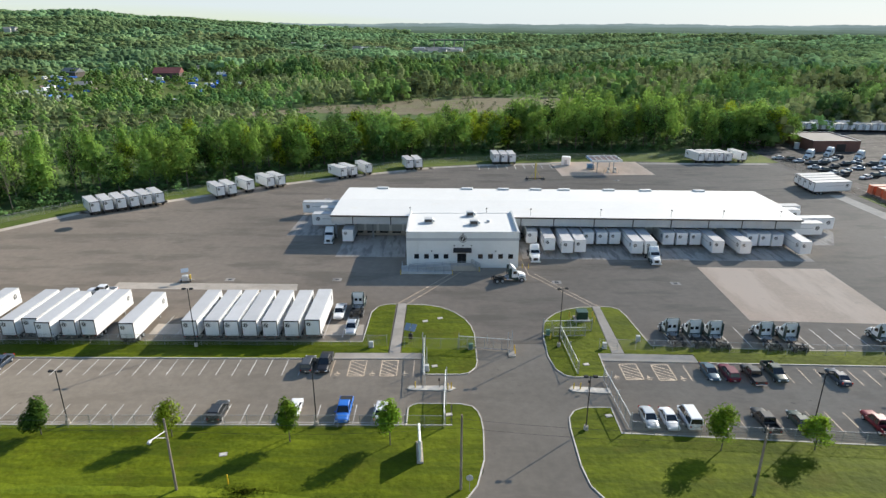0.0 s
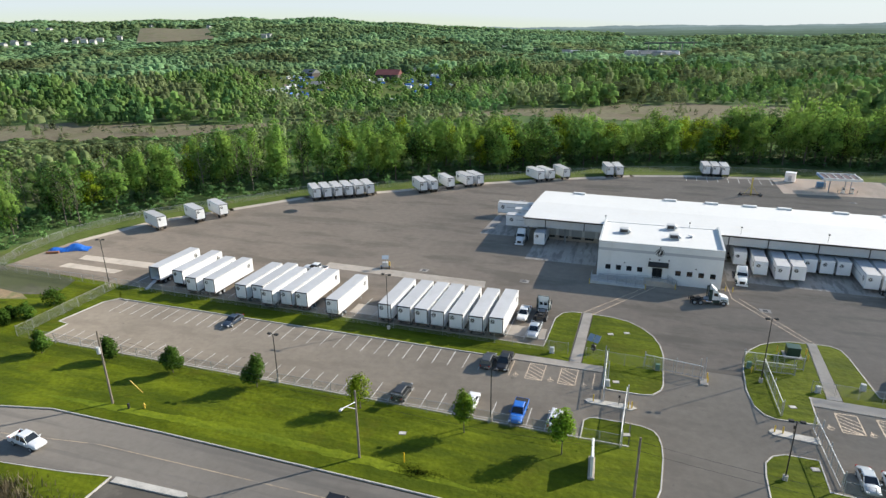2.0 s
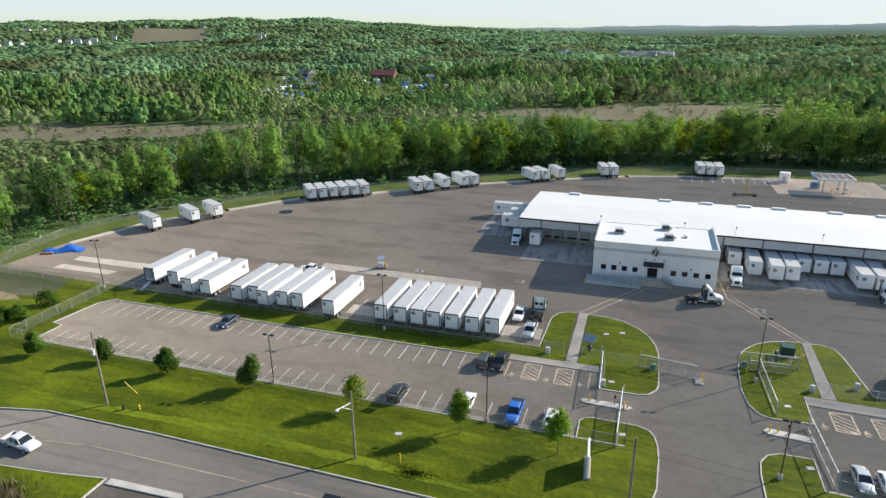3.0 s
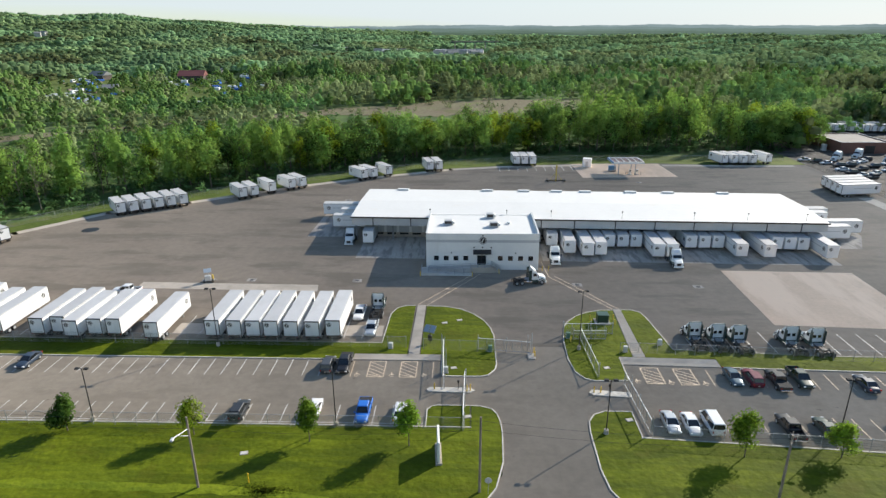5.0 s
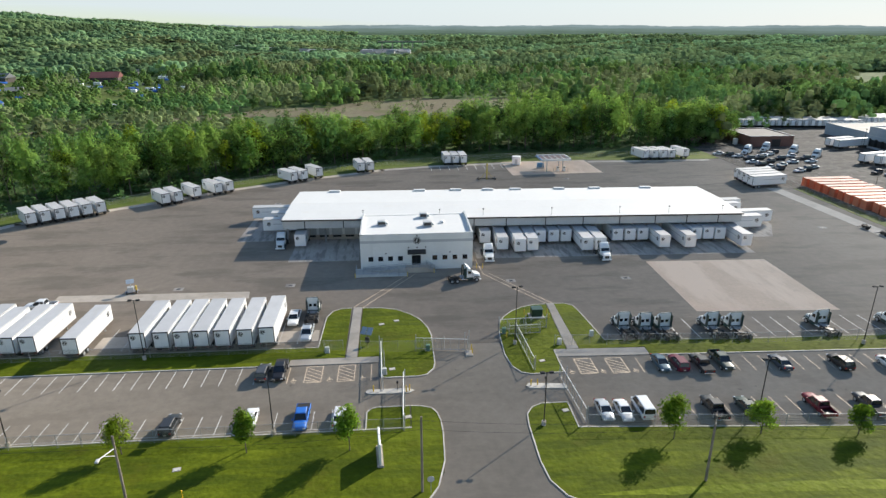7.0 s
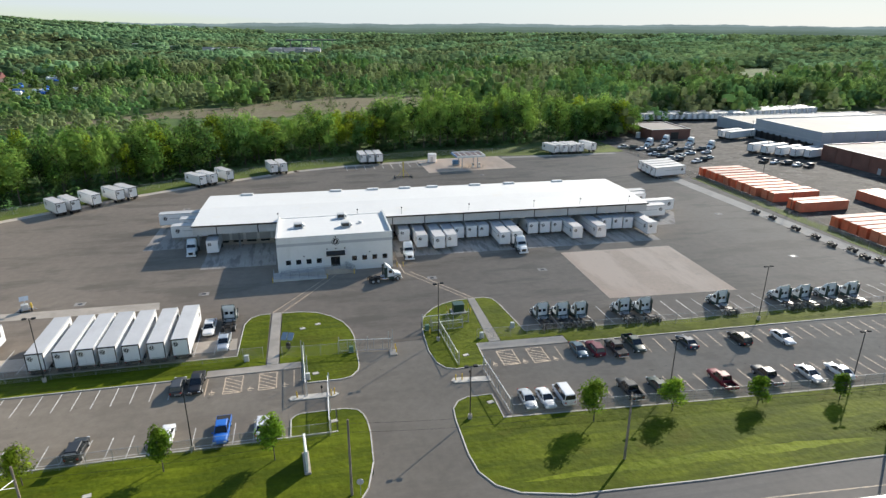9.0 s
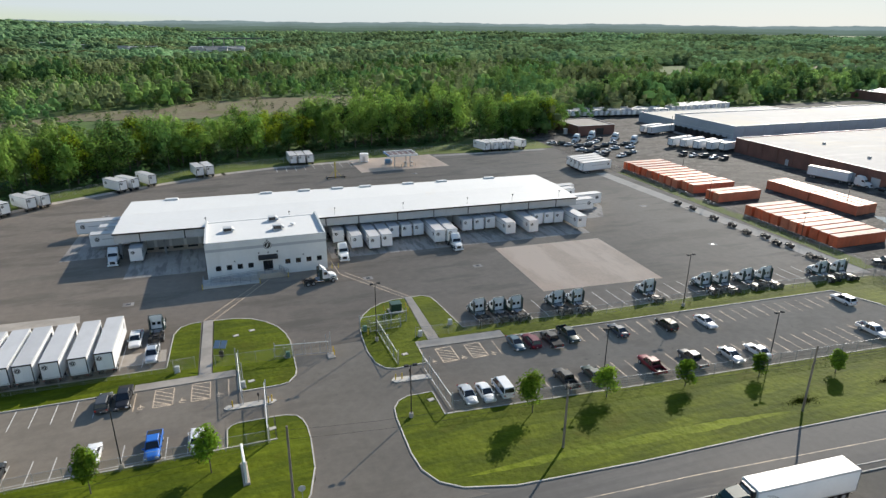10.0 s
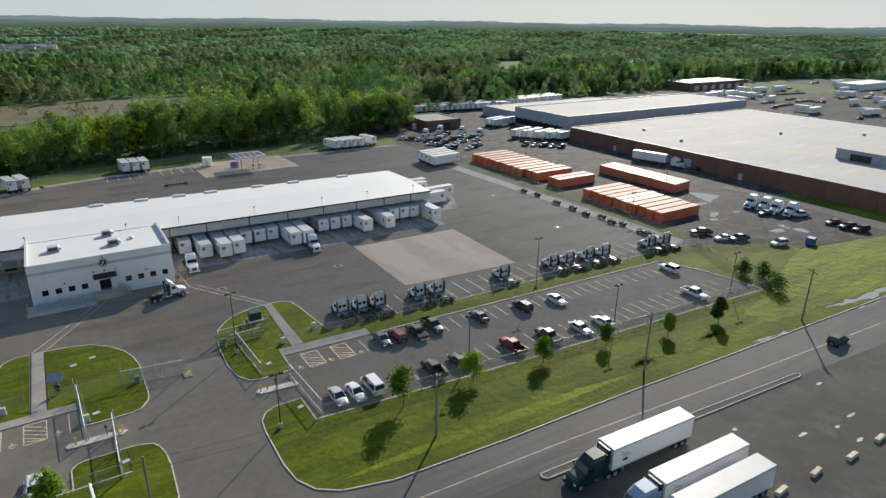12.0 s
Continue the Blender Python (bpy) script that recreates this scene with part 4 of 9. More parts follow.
PAINT = {
    "white": paint("white_car_paint", (0.62, 0.63, 0.64)), "silver": paint("silver_car_paint", (0.42, 0.45, 0.48), 0.3, 0.5),
    "teal": paint("steel_blue_car_paint", (0.06, 0.105, 0.14), 0.3, 0.3), "maroon": paint("maroon_car_paint", (0.11, 0.012, 0.03)),
    "charcoal": paint("charcoal_car_paint", (0.028, 0.03, 0.033), 0.35), "green": paint("dark_green_car_paint", (0.03, 0.05, 0.045)),
    "navy": paint("dark_blue_car_paint", (0.03, 0.045, 0.07)), "black": paint("black_car_paint", (0.012, 0.012, 0.014)),
    "red": paint("dark_red_car_paint", (0.15, 0.010, 0.02)), "blue": paint("bright_blue_car_paint", (0.02, 0.13, 0.48)),
    "grey": paint("grey_car_paint", (0.05, 0.054, 0.06), 0.35), "cab_white": paint("cab_white_paint", (0.68, 0.70, 0.70)),
    "cab_green": paint("cab_green_paint", (0.008, 0.036, 0.036)), "cab_pale": paint("cab_pale_blue_paint", (0.32, 0.43, 0.52)),
    "orange": streaked(mat("orange_container_paint", (0.58, 0.125, 0.05), 0.55, var=0.1, big=0.4, small=2.5, rnd=0.15), (0.30, 0.08, 0.04), 0.6, 0.5, 0.55, 0.7, (1, 1, 0.3)),
    "rust": streaked(mat("brown_orange_paint", (0.52, 0.165, 0.085), 0.6, var=0.1, big=0.4, small=2.5, rnd=0.15), (0.3, 0.12, 0.06), 0.6, 0.5, 0.55, 0.7, (1, 1, 0.3)),
}
BED_VINYL = mat("bed_cover_vinyl", (0.035, 0.036, 0.038), 0.85, var=0.1, spec=0.2)
LAMP_RED = mat("red_tail_lens", (0.35, 0.015, 0.012), 0.2)
LAMP_CLEAR = mat("headlamp_lens", (0.65, 0.67, 0.7), 0.12)
CHROME = mat("bright_metal", (0.6, 0.61, 0.62), 0.22, 0.9, var=0.05)
CONT_ROOF = streaked(mat("pale_container_roof", (0.40, 0.27, 0.22), 0.7, var=0.1, rnd=0.2), (0.42, 0.17, 0.10), 0.5, 0.7, 0.46, 0.62)

WHEEL = {}
PLAIN = False  # far-off vehicles go without their smallest parts


def wheel_mesh(r, w):
    key = (r, w)
    if key not in WHEEL:
        t = Shape().loft([[(x, q * math.cos(6.2832 * i / 14), q * math.sin(6.2832 * i / 14)) for i in range(14)] for x, q in ((-w / 2, r - 0.04), (-w / 2 + 0.04, r), (w / 2 - 0.04, r), (w / 2, r - 0.04))])
        h = Shape().tube((-w / 2 - 0.012, 0, 0), (w / 2 + 0.012, 0, 0), r * 0.6, n=10)
        WHEEL[key] = (t.mesh("tyre", RUBBER), h.mesh("rim", STEEL))
    return WHEEL[key]


def wheel(parent, x, y, r, w, name="wheel", rims=True):
    tm, rm = wheel_mesh(r, w)
    t = part(name, tm, RUBBER, parent)
    t.matrix_basis = pose(x, y, r)
    if rims and not PLAIN:
        part("rim", rm, STEEL, t)
    return t


def body_ring(y, w, zb, zt, lean=0.06):
    """A rounded section of a car body."""
    h = zt - zb
    half = [(0.86 * w, zb), (0.96 * w, zb + 0.1), (w, zb + 0.34 * h), (w * 0.985, zb + 0.64 * h), (w - lean, zt - 0.1), (w - lean * 2.4, zt - 0.02), (w * 0.45, zt + 0.025)]
    return [(x, y, z) for x, z in half] + [(-x, y, z) for x, z in half[::-1]]


def car(kind, color, label, tail=None):
    """A parked car heading +y."""
    c = thing("car" if kind != "pickup" else "pickup_truck", label, {"sedan": "car", "suv": "car", "van": "van", "pickup": "pickup"}[kind])
    P = PAINT[color]
    if kind == "sedan":
        rings, cabin, r = [(-2.35, .74, .38, .86), (-2.2, .86, .28, 1.0), (-1.2, .91, .2, 1.02), (.6, .91, .2, .98), (1.25, .9, .2, .95), (2.1, .85, .26, .82), (2.36, .68, .38, .68)], (-1.85, -1.0, .25, 1.2, .98, 1.44), .33
    elif kind == "suv":
        rings, cabin, r = [(-2.3, .8, .42, 1.0), (-2.2, .9, .32, 1.12), (-1.2, .95, .26, 1.14), (.7, .95, .26, 1.1), (1.2, .94, .26, 1.06), (2.1, .9, .32, .96), (2.35, .74, .44, .8)], (-2.22, -1.95, .2, 1.1, 1.08, 1.72), .37
    elif kind == "van":
        rings, cabin, r = [(-2.55, .86, .4, 1.1), (-2.5, .95, .3, 1.2), (-1.2, .98, .26, 1.2), (1.3, .98, .26, 1.18), (1.6, .96, .26, 1.08), (2.2, .92, .32, .98), (2.45, .76, .44, .82)], (-2.5, -2.42, 1.0, 1.75, 1.15, 2.0), .36
    else:
        rings, cabin, r = [(-1.12, .96, .42, 1.14), (.3, .96, .42, 1.13), (1.3, .96, .42, 1.12), (1.6, .95, .42, 1.1), (2.4, .93, .45, 1.04), (2.68, .87, .48, .98), (2.76, .72, .55, .86)], (-1.1, -.95, .55, 1.3, 1.1, 1.8), .4
    body = Shape().loft([body_ring(*q) for q in rings])
    part("body", body, P, c, smooth=True)
    y0, y1, y2, y3, zb, zt = cabin
    w0, w1 = rings[len(rings) // 2][1] - 0.08, rings[len(rings) // 2][1] - 0.24
    gl = Shape().add([(-w0, y0, zb - .1), (w0, y0, zb - .1), (w0, y3, zb - .1), (-w0, y3, zb - .1), (-w1, y1, zt), (w1, y1, zt), (w1, y2, zt), (-w1, y2, zt)], [(4, 5, 6, 7), (0, 1, 5, 4), (1, 2, 6, 5), (2, 3, 7, 6), (3, 0, 4, 7)])
    part("cabin_glass", gl, GLASS, c, "dark window glass")
    e = .04
    part("roof", Shape().add([(-w1 - e, y1 - e, zt - .03), (w1 + e, y1 - e, zt - .03), (w1 + e, y2 + e, zt - .03), (-w1 - e, y2 + e, zt - .03), (-w1 + .06, y1 + .08, zt + .05), (w1 - .06, y1 + .08, zt + .05), (w1 - .06, y2 - .08, zt + .05), (-w1 + .06, y2 - .08, zt + .05)], [(3, 2, 1, 0), (4, 5, 6, 7), (0, 1, 5, 4), (1, 2, 6, 5), (2, 3, 7, 6), (3, 0, 4, 7)]), P, c)
    for s in (() if PLAIN else (-1, 1)):
        part("front_pillar", Shape().tube((s * w0, y3, zb - .05), (s * w1, y2, zt), .045, n=5), P, c)
        part("rear_pillar", Shape().tube((s * w0, y0, zb - .05), (s * w1, y1, zt), .07, n=5), P, c)
        ym = (y1 + y2) / 2
        part("centre_pillar", Shape().tube((s * (w0 + .005), ym, zb - .05), (s * (w1 + .01), ym, zt), .04, n=5), P, c)
        part("mirror", Shape().box(s * (w0 + .2) - .1, s * (w0 + .2) + .1, y3 - .35, y3 - .22, zb - .02, zb + .14, b=.02), P, c)
        fx = rings[-2][1] - .22
        part("headlight", Shape().box(s * fx - .17, s * fx + .17, rings[-1][0] - .14, rings[-1][0] + .01, rings[-1][3] - .12, rings[-1][3] + .05), LAMP_CLEAR, c)
        yr = -2.34 if kind == "sedan" else -2.3 if kind == "suv" else -2.56 if kind == "van" else -2.86
        part("tail_light", Shape().box(s * .72 - .11, s * .72 + .11, yr - .03, yr + .12, .75, .98), LAMP_RED, c)
    if not PLAIN:
        part("number_plate", Shape().box(-.16, .16, (rings[0][0] if kind != "pickup" else -2.86) - .03, (rings[0][0] if kind != "pickup" else -2.86), .55, .68), LINE, c)
    fr, rr = (1.42, -1.4) if kind != "pickup" else (1.75, -1.75)
    wx = rings[2][1] - .1
    for s in (-1, 1):
        for y in (fr, rr):
            wheel(c, s * wx, y, r, .24)
    if kind == "pickup":
        for s in (-1, 1):
            part("bed_side", Shape().box(s * .92 - .05, s * .92 + .05, -2.85, -1.12, .5, 1.14, b=.03), P, c)
        part("tailgate", Shape().box(-.96, .96, -2.88, -2.78, .5, 1.14, b=.03), P, c)
        part("bed_floor", Shape().box(-.88, .88, -2.8, -1.1, .5, .66), BLACK, c, "black bed liner")
        if tail == "cover":
            part("bed_cover", Shape().box(-.9, .9, -2.8, -1.1, 1.1, 1.15, b=.02), BED_VINYL, c, "dark vinyl bed cover")
        part("bumper", Shape().box(-.9, .9, -2.98, -2.88, .5, .68, b=.03), CHROME, c)
    if tail == "open":
        part("tailgate", Shape().add([(-.8, y0, zt), (.8, y0, zt), (.8, y0 - .95, zt + .35), (-.8, y0 - .95, zt + .35), (-.8, y0, zt + .06), (.8, y0, zt + .06), (.8, y0 - .95, zt + .4), (-.8, y0 - .95, zt + .4)], [(3, 2, 1, 0), (4, 5, 6, 7), (0, 1, 5, 4), (1, 2, 6, 5), (2, 3, 7, 6), (3, 0, 4, 7)]), P, c, "raised tailgate")
    return c


def place(ob, x, y, turn=0.0, z=0.0):
    ob.matrix_basis = pose(x, y, z, 0, 0, turn)
    return ob


def badge(parent, m, r=0.5):
    """Round dark badge with a pale ring and stroke, standing in the local x-z plane and looking along -y."""
    b = part("badge", Shape().tube((0, 0, 0), (0, -0.015, 0), r, n=20), BLACK, parent, "round black badge")
    b.matrix_basis = m
    s = Shape()
    for i in range(20):
        a0, a1 = 6.2832 * i / 20, 6.2832 * (i + 1) / 20
        s.add([(q * r * math.cos(t), -0.02, q * r * math.sin(t)) for q, t in ((.7, a0), (.86, a0), (.86, a1), (.7, a1))], [(0, 1, 2, 3)])
    s.add([(-.3 * r, -.02, -.4 * r), (-.05 * r, -.02, -.45 * r), (.35 * r, -.02, .4 * r), (.1 * r, -.02, .45 * r)], [(0, 1, 2, 3)])
    part("badge_ring", s, WHITE_PAINT, b)


def trailer(length, label, axles=2, height=4.1, door="shut", group="", badges=True, reefer=False):
    """A box trailer: rear at y=0 looking along -y, nose at y=length."""
    t = thing("trailer", label, "trailer", group=group)
    w, zf = 1.3, 1.15
    if door == "open":  # hollow: the load space is seen from the rear
        part("body", Shape().box(-w, -w + .06, 0, length, zf, height - .05).box(w - .06, w, 0, length, zf, height - .05).box(-w + .06, w - .06, length - .06, length, zf, height - .05).box(-w + .06, w - .06, 0, length - .06, zf, zf + .12), TRAILER_WHITE, t)
        part("loading_ramp", Shape().add([(-.45, 0, zf), (.45, 0, zf), (.45, -3.2, .02), (-.45, -3.2, .02), (-.45, 0, zf - .1), (.45, 0, zf - .1), (.45, -3.1, 0), (-.45, -3.1, 0)], [(0, 3, 2, 1), (4, 5, 6, 7), (0, 4, 7, 3), (1, 2, 6, 5), (2, 3, 7, 6)]), TRAILER_GREY, t, "aluminium loading ramp")
    else:
        part("body", Shape().box(-w, w, 0, length, zf, height - .05), TRAILER_WHITE, t)
        for s in (() if PLAIN else (-1, 1)):
            part("rear_door", Shape().box(s * .6 - .57, s * .6 + .57, -.045, 0, zf + .12, height - .2), TRAILER_WHITE, t)
    part("roof", Shape().box(-w + .02, w - .02, .03, length - .03, height - .05, height + .02, b=.03), TRAILER_ROOF, t)
    fr = Shape()
    for x0, x1, z0, z1 in ((-w - .01, -w + .13, zf, height), (w - .13, w + .01, zf, height), (-w + .13, w - .13, height - .18, height), (-w + .13, w - .13, zf - .1, zf + .1)):
        fr.box(x0, x1, -.06, -.002, z0, z1)
    part("rear_frame", fr, BLACK, t, "dark rear frame")
    for s in (() if PLAIN else (-1, 1)):
        part("side_rail", Shape().box(s * w - .015, s * w + .015, .02, length - .02, zf - .1, zf + .06), TRAILER_GREY, t)
        part("top_rail", Shape().box(s * w - .015, s * w + .015, .02, length - .02, height - .2, height - .06), TRAILER_GREY, t) if length > 10 else None
        axles < 2 or part("landing_leg", Shape().box(s * .75 - .07, s * .75 + .07, length - 2.6, length - 2.45, .06, zf).box(s * .75 - .16, s * .75 + .16, length - 2.68, length - 2.37, 0, .06), STEEL, t)
        part("tail_light", Shape().box(s * 1.05 - .12, s * 1.05 + .12, -.09, -.06, zf - .08, zf + .02), LAMP_RED, t) if axles > 1 else None
    frame_shape = Shape().box(-.5, .5, .4, length - 1.0, zf - .25, zf - .01)
    if axles < 2 or PLAIN:
        for s in (-1, 1):
            frame_shape.box(s * .7 - .07, s * .7 + .07, length - 2.6, length - 2.45, 0, zf - .25)
    part("underframe", frame_shape, DARK_METAL, t)
    PLAIN or part("bumper", Shape().box(-1.1, 1.1, .05, .15, .48, .6).box(-.75, -.65, .05, .15, .6, zf).box(.65, .75, .05, .15, .6, zf), DARK_METAL, t)
    for k in range(axles):
        y = 1.5 + 1.25 * k
        for s in (-1, 1):
            wheel(t, s * 1.0, y, .5, .52, "wheel", axles > 1)
        for s in (-1, 1):
            if k == 0 and not PLAIN and axles > 1:
                part("mud_flap", Shape().box(s * 1.0 - .28, s * 1.0 + .28, y - .72, y - .7, .2, zf - .1), RUBBER, t)
    if badges:
        if door != "open":
            badge(t, pose(-.62, -.05, height - .85), .42)
        badge(t, pose(.55, length + .02, height - .95, 0, 0, 180), .42)
        for s in (-1, 1):
            badge(t, pose(s * (w + .01), length - 1.5, height - 1.25, 0, 0, 90 * s), .55)
            PLAIN or axles < 2 or part("side_lettering", Shape().box(s * w - .006 if s > 0 else s * w - .012, s * w + .012 if s > 0 else s * w + .006, length * .32, length - 2.6, height - 1.35, height - 1.18), GREY_BAND, t, "row of plain grey bars")
    if reefer:
        for s in (-1, 1):
            x0, x1 = sorted((s * w, s * (w + .012)))
            mark = part("side_emblem", Shape().box(x0, x1, length - 2.5, length - 1.7, zf + .75, zf + 1.15), BLACK, t, "plain black mark")
            sw = Shape()
            for a, b, c, d in ((2.9, 1.6, 1.55, 1.75), (2.6, 1.2, 1.8, 2.15), (3.0, 1.7, 1.35, 1.42)):
                sw.add([(x, length - y, zf + z + e) for x in (x0, x1) for y, z, e in ((a, c, 0), (b, d, 0), (b, d, .07), (a, c, .05))], [(0, 1, 2, 3), (7, 6, 5, 4), (0, 4, 5, 1), (1, 5, 6, 2), (2, 6, 7, 3), (3, 7, 4, 0)])
            part("swoosh", sw, DARK_METAL, mark)
        part("cooling_unit", Shape().box(-1.05, 1.05, length, length + .55, zf + .9, height - .15, b=.1), BLACK, t, "dark cooling unit")
        part("cooling_grille", Shape().box(-.7, .7, length + .55, length + .58, zf + 1.5, height - .4), GREY_PANEL, t)
    return t


def tractor(label, color="cab_white", skirt="cab_green", sleeper=False, group=""):
    """A road tractor heading +y; the rear axle near y=-2.4."""
    t = thing("truck_tractor", label, "truck", group=group)
    P, Q = PAINT[color], PAINT[skirt]
    back = -1.3 if sleeper else 0.0
    part("chassis", Shape().box(-.45, -.33, -3.5, 2.6, .72, .95).box(.33, .45, -3.5, 2.6, .72, .95).box(-.33, .33, -3.4, -3.3, .74, .93).box(-.33, .33, -1.7, -1.6, .74, .93), BLACK, t, "black frame rails")

    def ringc(y, w, z0, z1, wt):
        return [(-w, y, z0), (w, y, z0), (w, y, z0 + (z1 - z0) * .55), (wt, y, z1 - .06), (wt - .1, y, z1), (-wt + .1, y, z1), (-wt, y, z1 - .06), (-w, y, z0 + (z1 - z0) * .55)]

    part("cab", Shape().loft([ringc(back, 1.12, .75, 2.85, 1.05), ringc(1.05, 1.12, .75, 2.85, 1.04), ringc(1.55, 1.1, .75, 2.0, 1.06)]), P, t)
    part("cab_skirt", Shape().box(-1.14, 1.14, back + .05, 1.5, .55, 1.15, b=.03), Q, t)
    part("hood", Shape().loft([ringc(1.5, 1.06, .75, 1.95, 1.0), ringc(2.6, .98, .7, 1.75, .86), ringc(3.1, .82, .65, 1.5, .66)]), P, t)
    for s in (-1, 1):
        part("front_fender", Shape().loft([[(s * .75, y, z - .12), (s * 1.16, y, z - .12), (s * 1.16, y, z), (s * .75, y, z + .03)] if s > 0 else [(s * 1.16, y, z - .12), (s * .75, y, z - .12), (s * .75, y, z + .03), (s * 1.16, y, z)] for y, z in ((1.55, .95), (1.8, 1.25), (2.3, 1.36), (2.8, 1.2), (3.05, .85))]), Q, t)
        part("headlight", Shape().box(s * .85 - .18, s * .85 + .18, 3.0, 3.12, .92, 1.15, b=.03), LAMP_CLEAR, t)
        part("side_window", Shape().add([(s * 1.125, .35, 1.95), (s * 1.125, 1.15, 1.95), (s * 1.09, 1.0, 2.55), (s * 1.09, .35, 2.6)], [(0, 1, 2, 3)]), GLASS, t)
        part("mirror", Shape().box(s * 1.38 - .09, s * 1.38 + .09, 1.32, 1.42, 1.7, 2.35, b=.03).tube((s * 1.1, 1.36, 2.3), (s * 1.38, 1.36, 2.3), .02, n=5), BLACK, t)
        part("rear_window", Shape().box(s * .42 - .28, s * .42 + .28, back - .02, back, 1.85, 2.4), GLASS, t)
        part("side_extender", Shape().box(s * 1.16 - .03, s * 1.16 + .03, back - .55, back + .05, .95, 3.3), Q, t)
        part("fuel_tank", Shape().tube((s * .85, -1.0, .72), (s * .85, .35, .72), .31, n=14), CHROME, t)
        PLAIN or part("steps", Shape().box(s * .95 - .2, s * .95 + .2, .4, 1.4, .4, .55, b=.02), DARK_METAL, t)
        wheel(t, s * 1.02, 2.3, .5, .3)
        for y in (-1.95, -3.05):
            wheel(t, s * .95, y, .5, .56)
        PLAIN or part("mud_flap", Shape().box(s * .95 - .3, s * .95 + .3, -3.78, -3.76, .18, .9), RUBBER, t)
    part("windscreen", Shape().add([(-1.0, 1.56, 2.02), (1.0, 1.56, 2.02), (.92, 1.2, 2.66), (-.92, 1.2, 2.66)], [(0, 1, 2, 3)]), GLASS, t)
    part("grille", Shape().box(-.5, .5, 3.06, 3.13, .75, 1.35, b=.03), BLACK, t)
    part("bumper", Shape().box(-1.12, 1.12, 2.95, 3.25, .35, .68, b=.05), P, t)
    part("roof_fairing", Shape().loft([ringc(back - .05, 1.08, 2.83, 3.75, .98), ringc(.35, 1.06, 2.83, 3.6, .9), ringc(.95, .98, 2.83, 3.1, .8)]), P, t)
    part("fairing_edge", Shape().pierced(-1.1, 1.1, back - .08, back - .04, 1.0, 3.76, [(-1.02, 1.02, 1.15, 3.68)]), Q, t, "dark rear edge of the fairing")
    part("fifth_wheel", Shape().tube((0, -2.4, .97), (0, -2.4, 1.1), .5, n=16), DARK_METAL, t)
    for s in (() if PLAIN else (-1, 1)):
        part("exhaust_stack", Shape().tube((s * .95, back - .28, 1.0), (s * .95, back - .28, 3.1), .07, n=8), CHROME, t)
    PLAIN or part("deck_plate", Shape().box(-.5, .5, -1.2, back - .2, .95, .99), STEEL, t)
    return t


def remove(ob):
    for o in list(ob.children_recursive) + [ob]:
        bpy.data.objects.remove(o)


def spread(template, rows, drop=True):
    """Stands copies of a template at (x, y, turn)."""
    for r in rows:
        copy_thing(template, pose(r[0], r[1], 0, 0, 0, r[2] if len(r) > 2 else 0))
    if drop:
        remove(template)


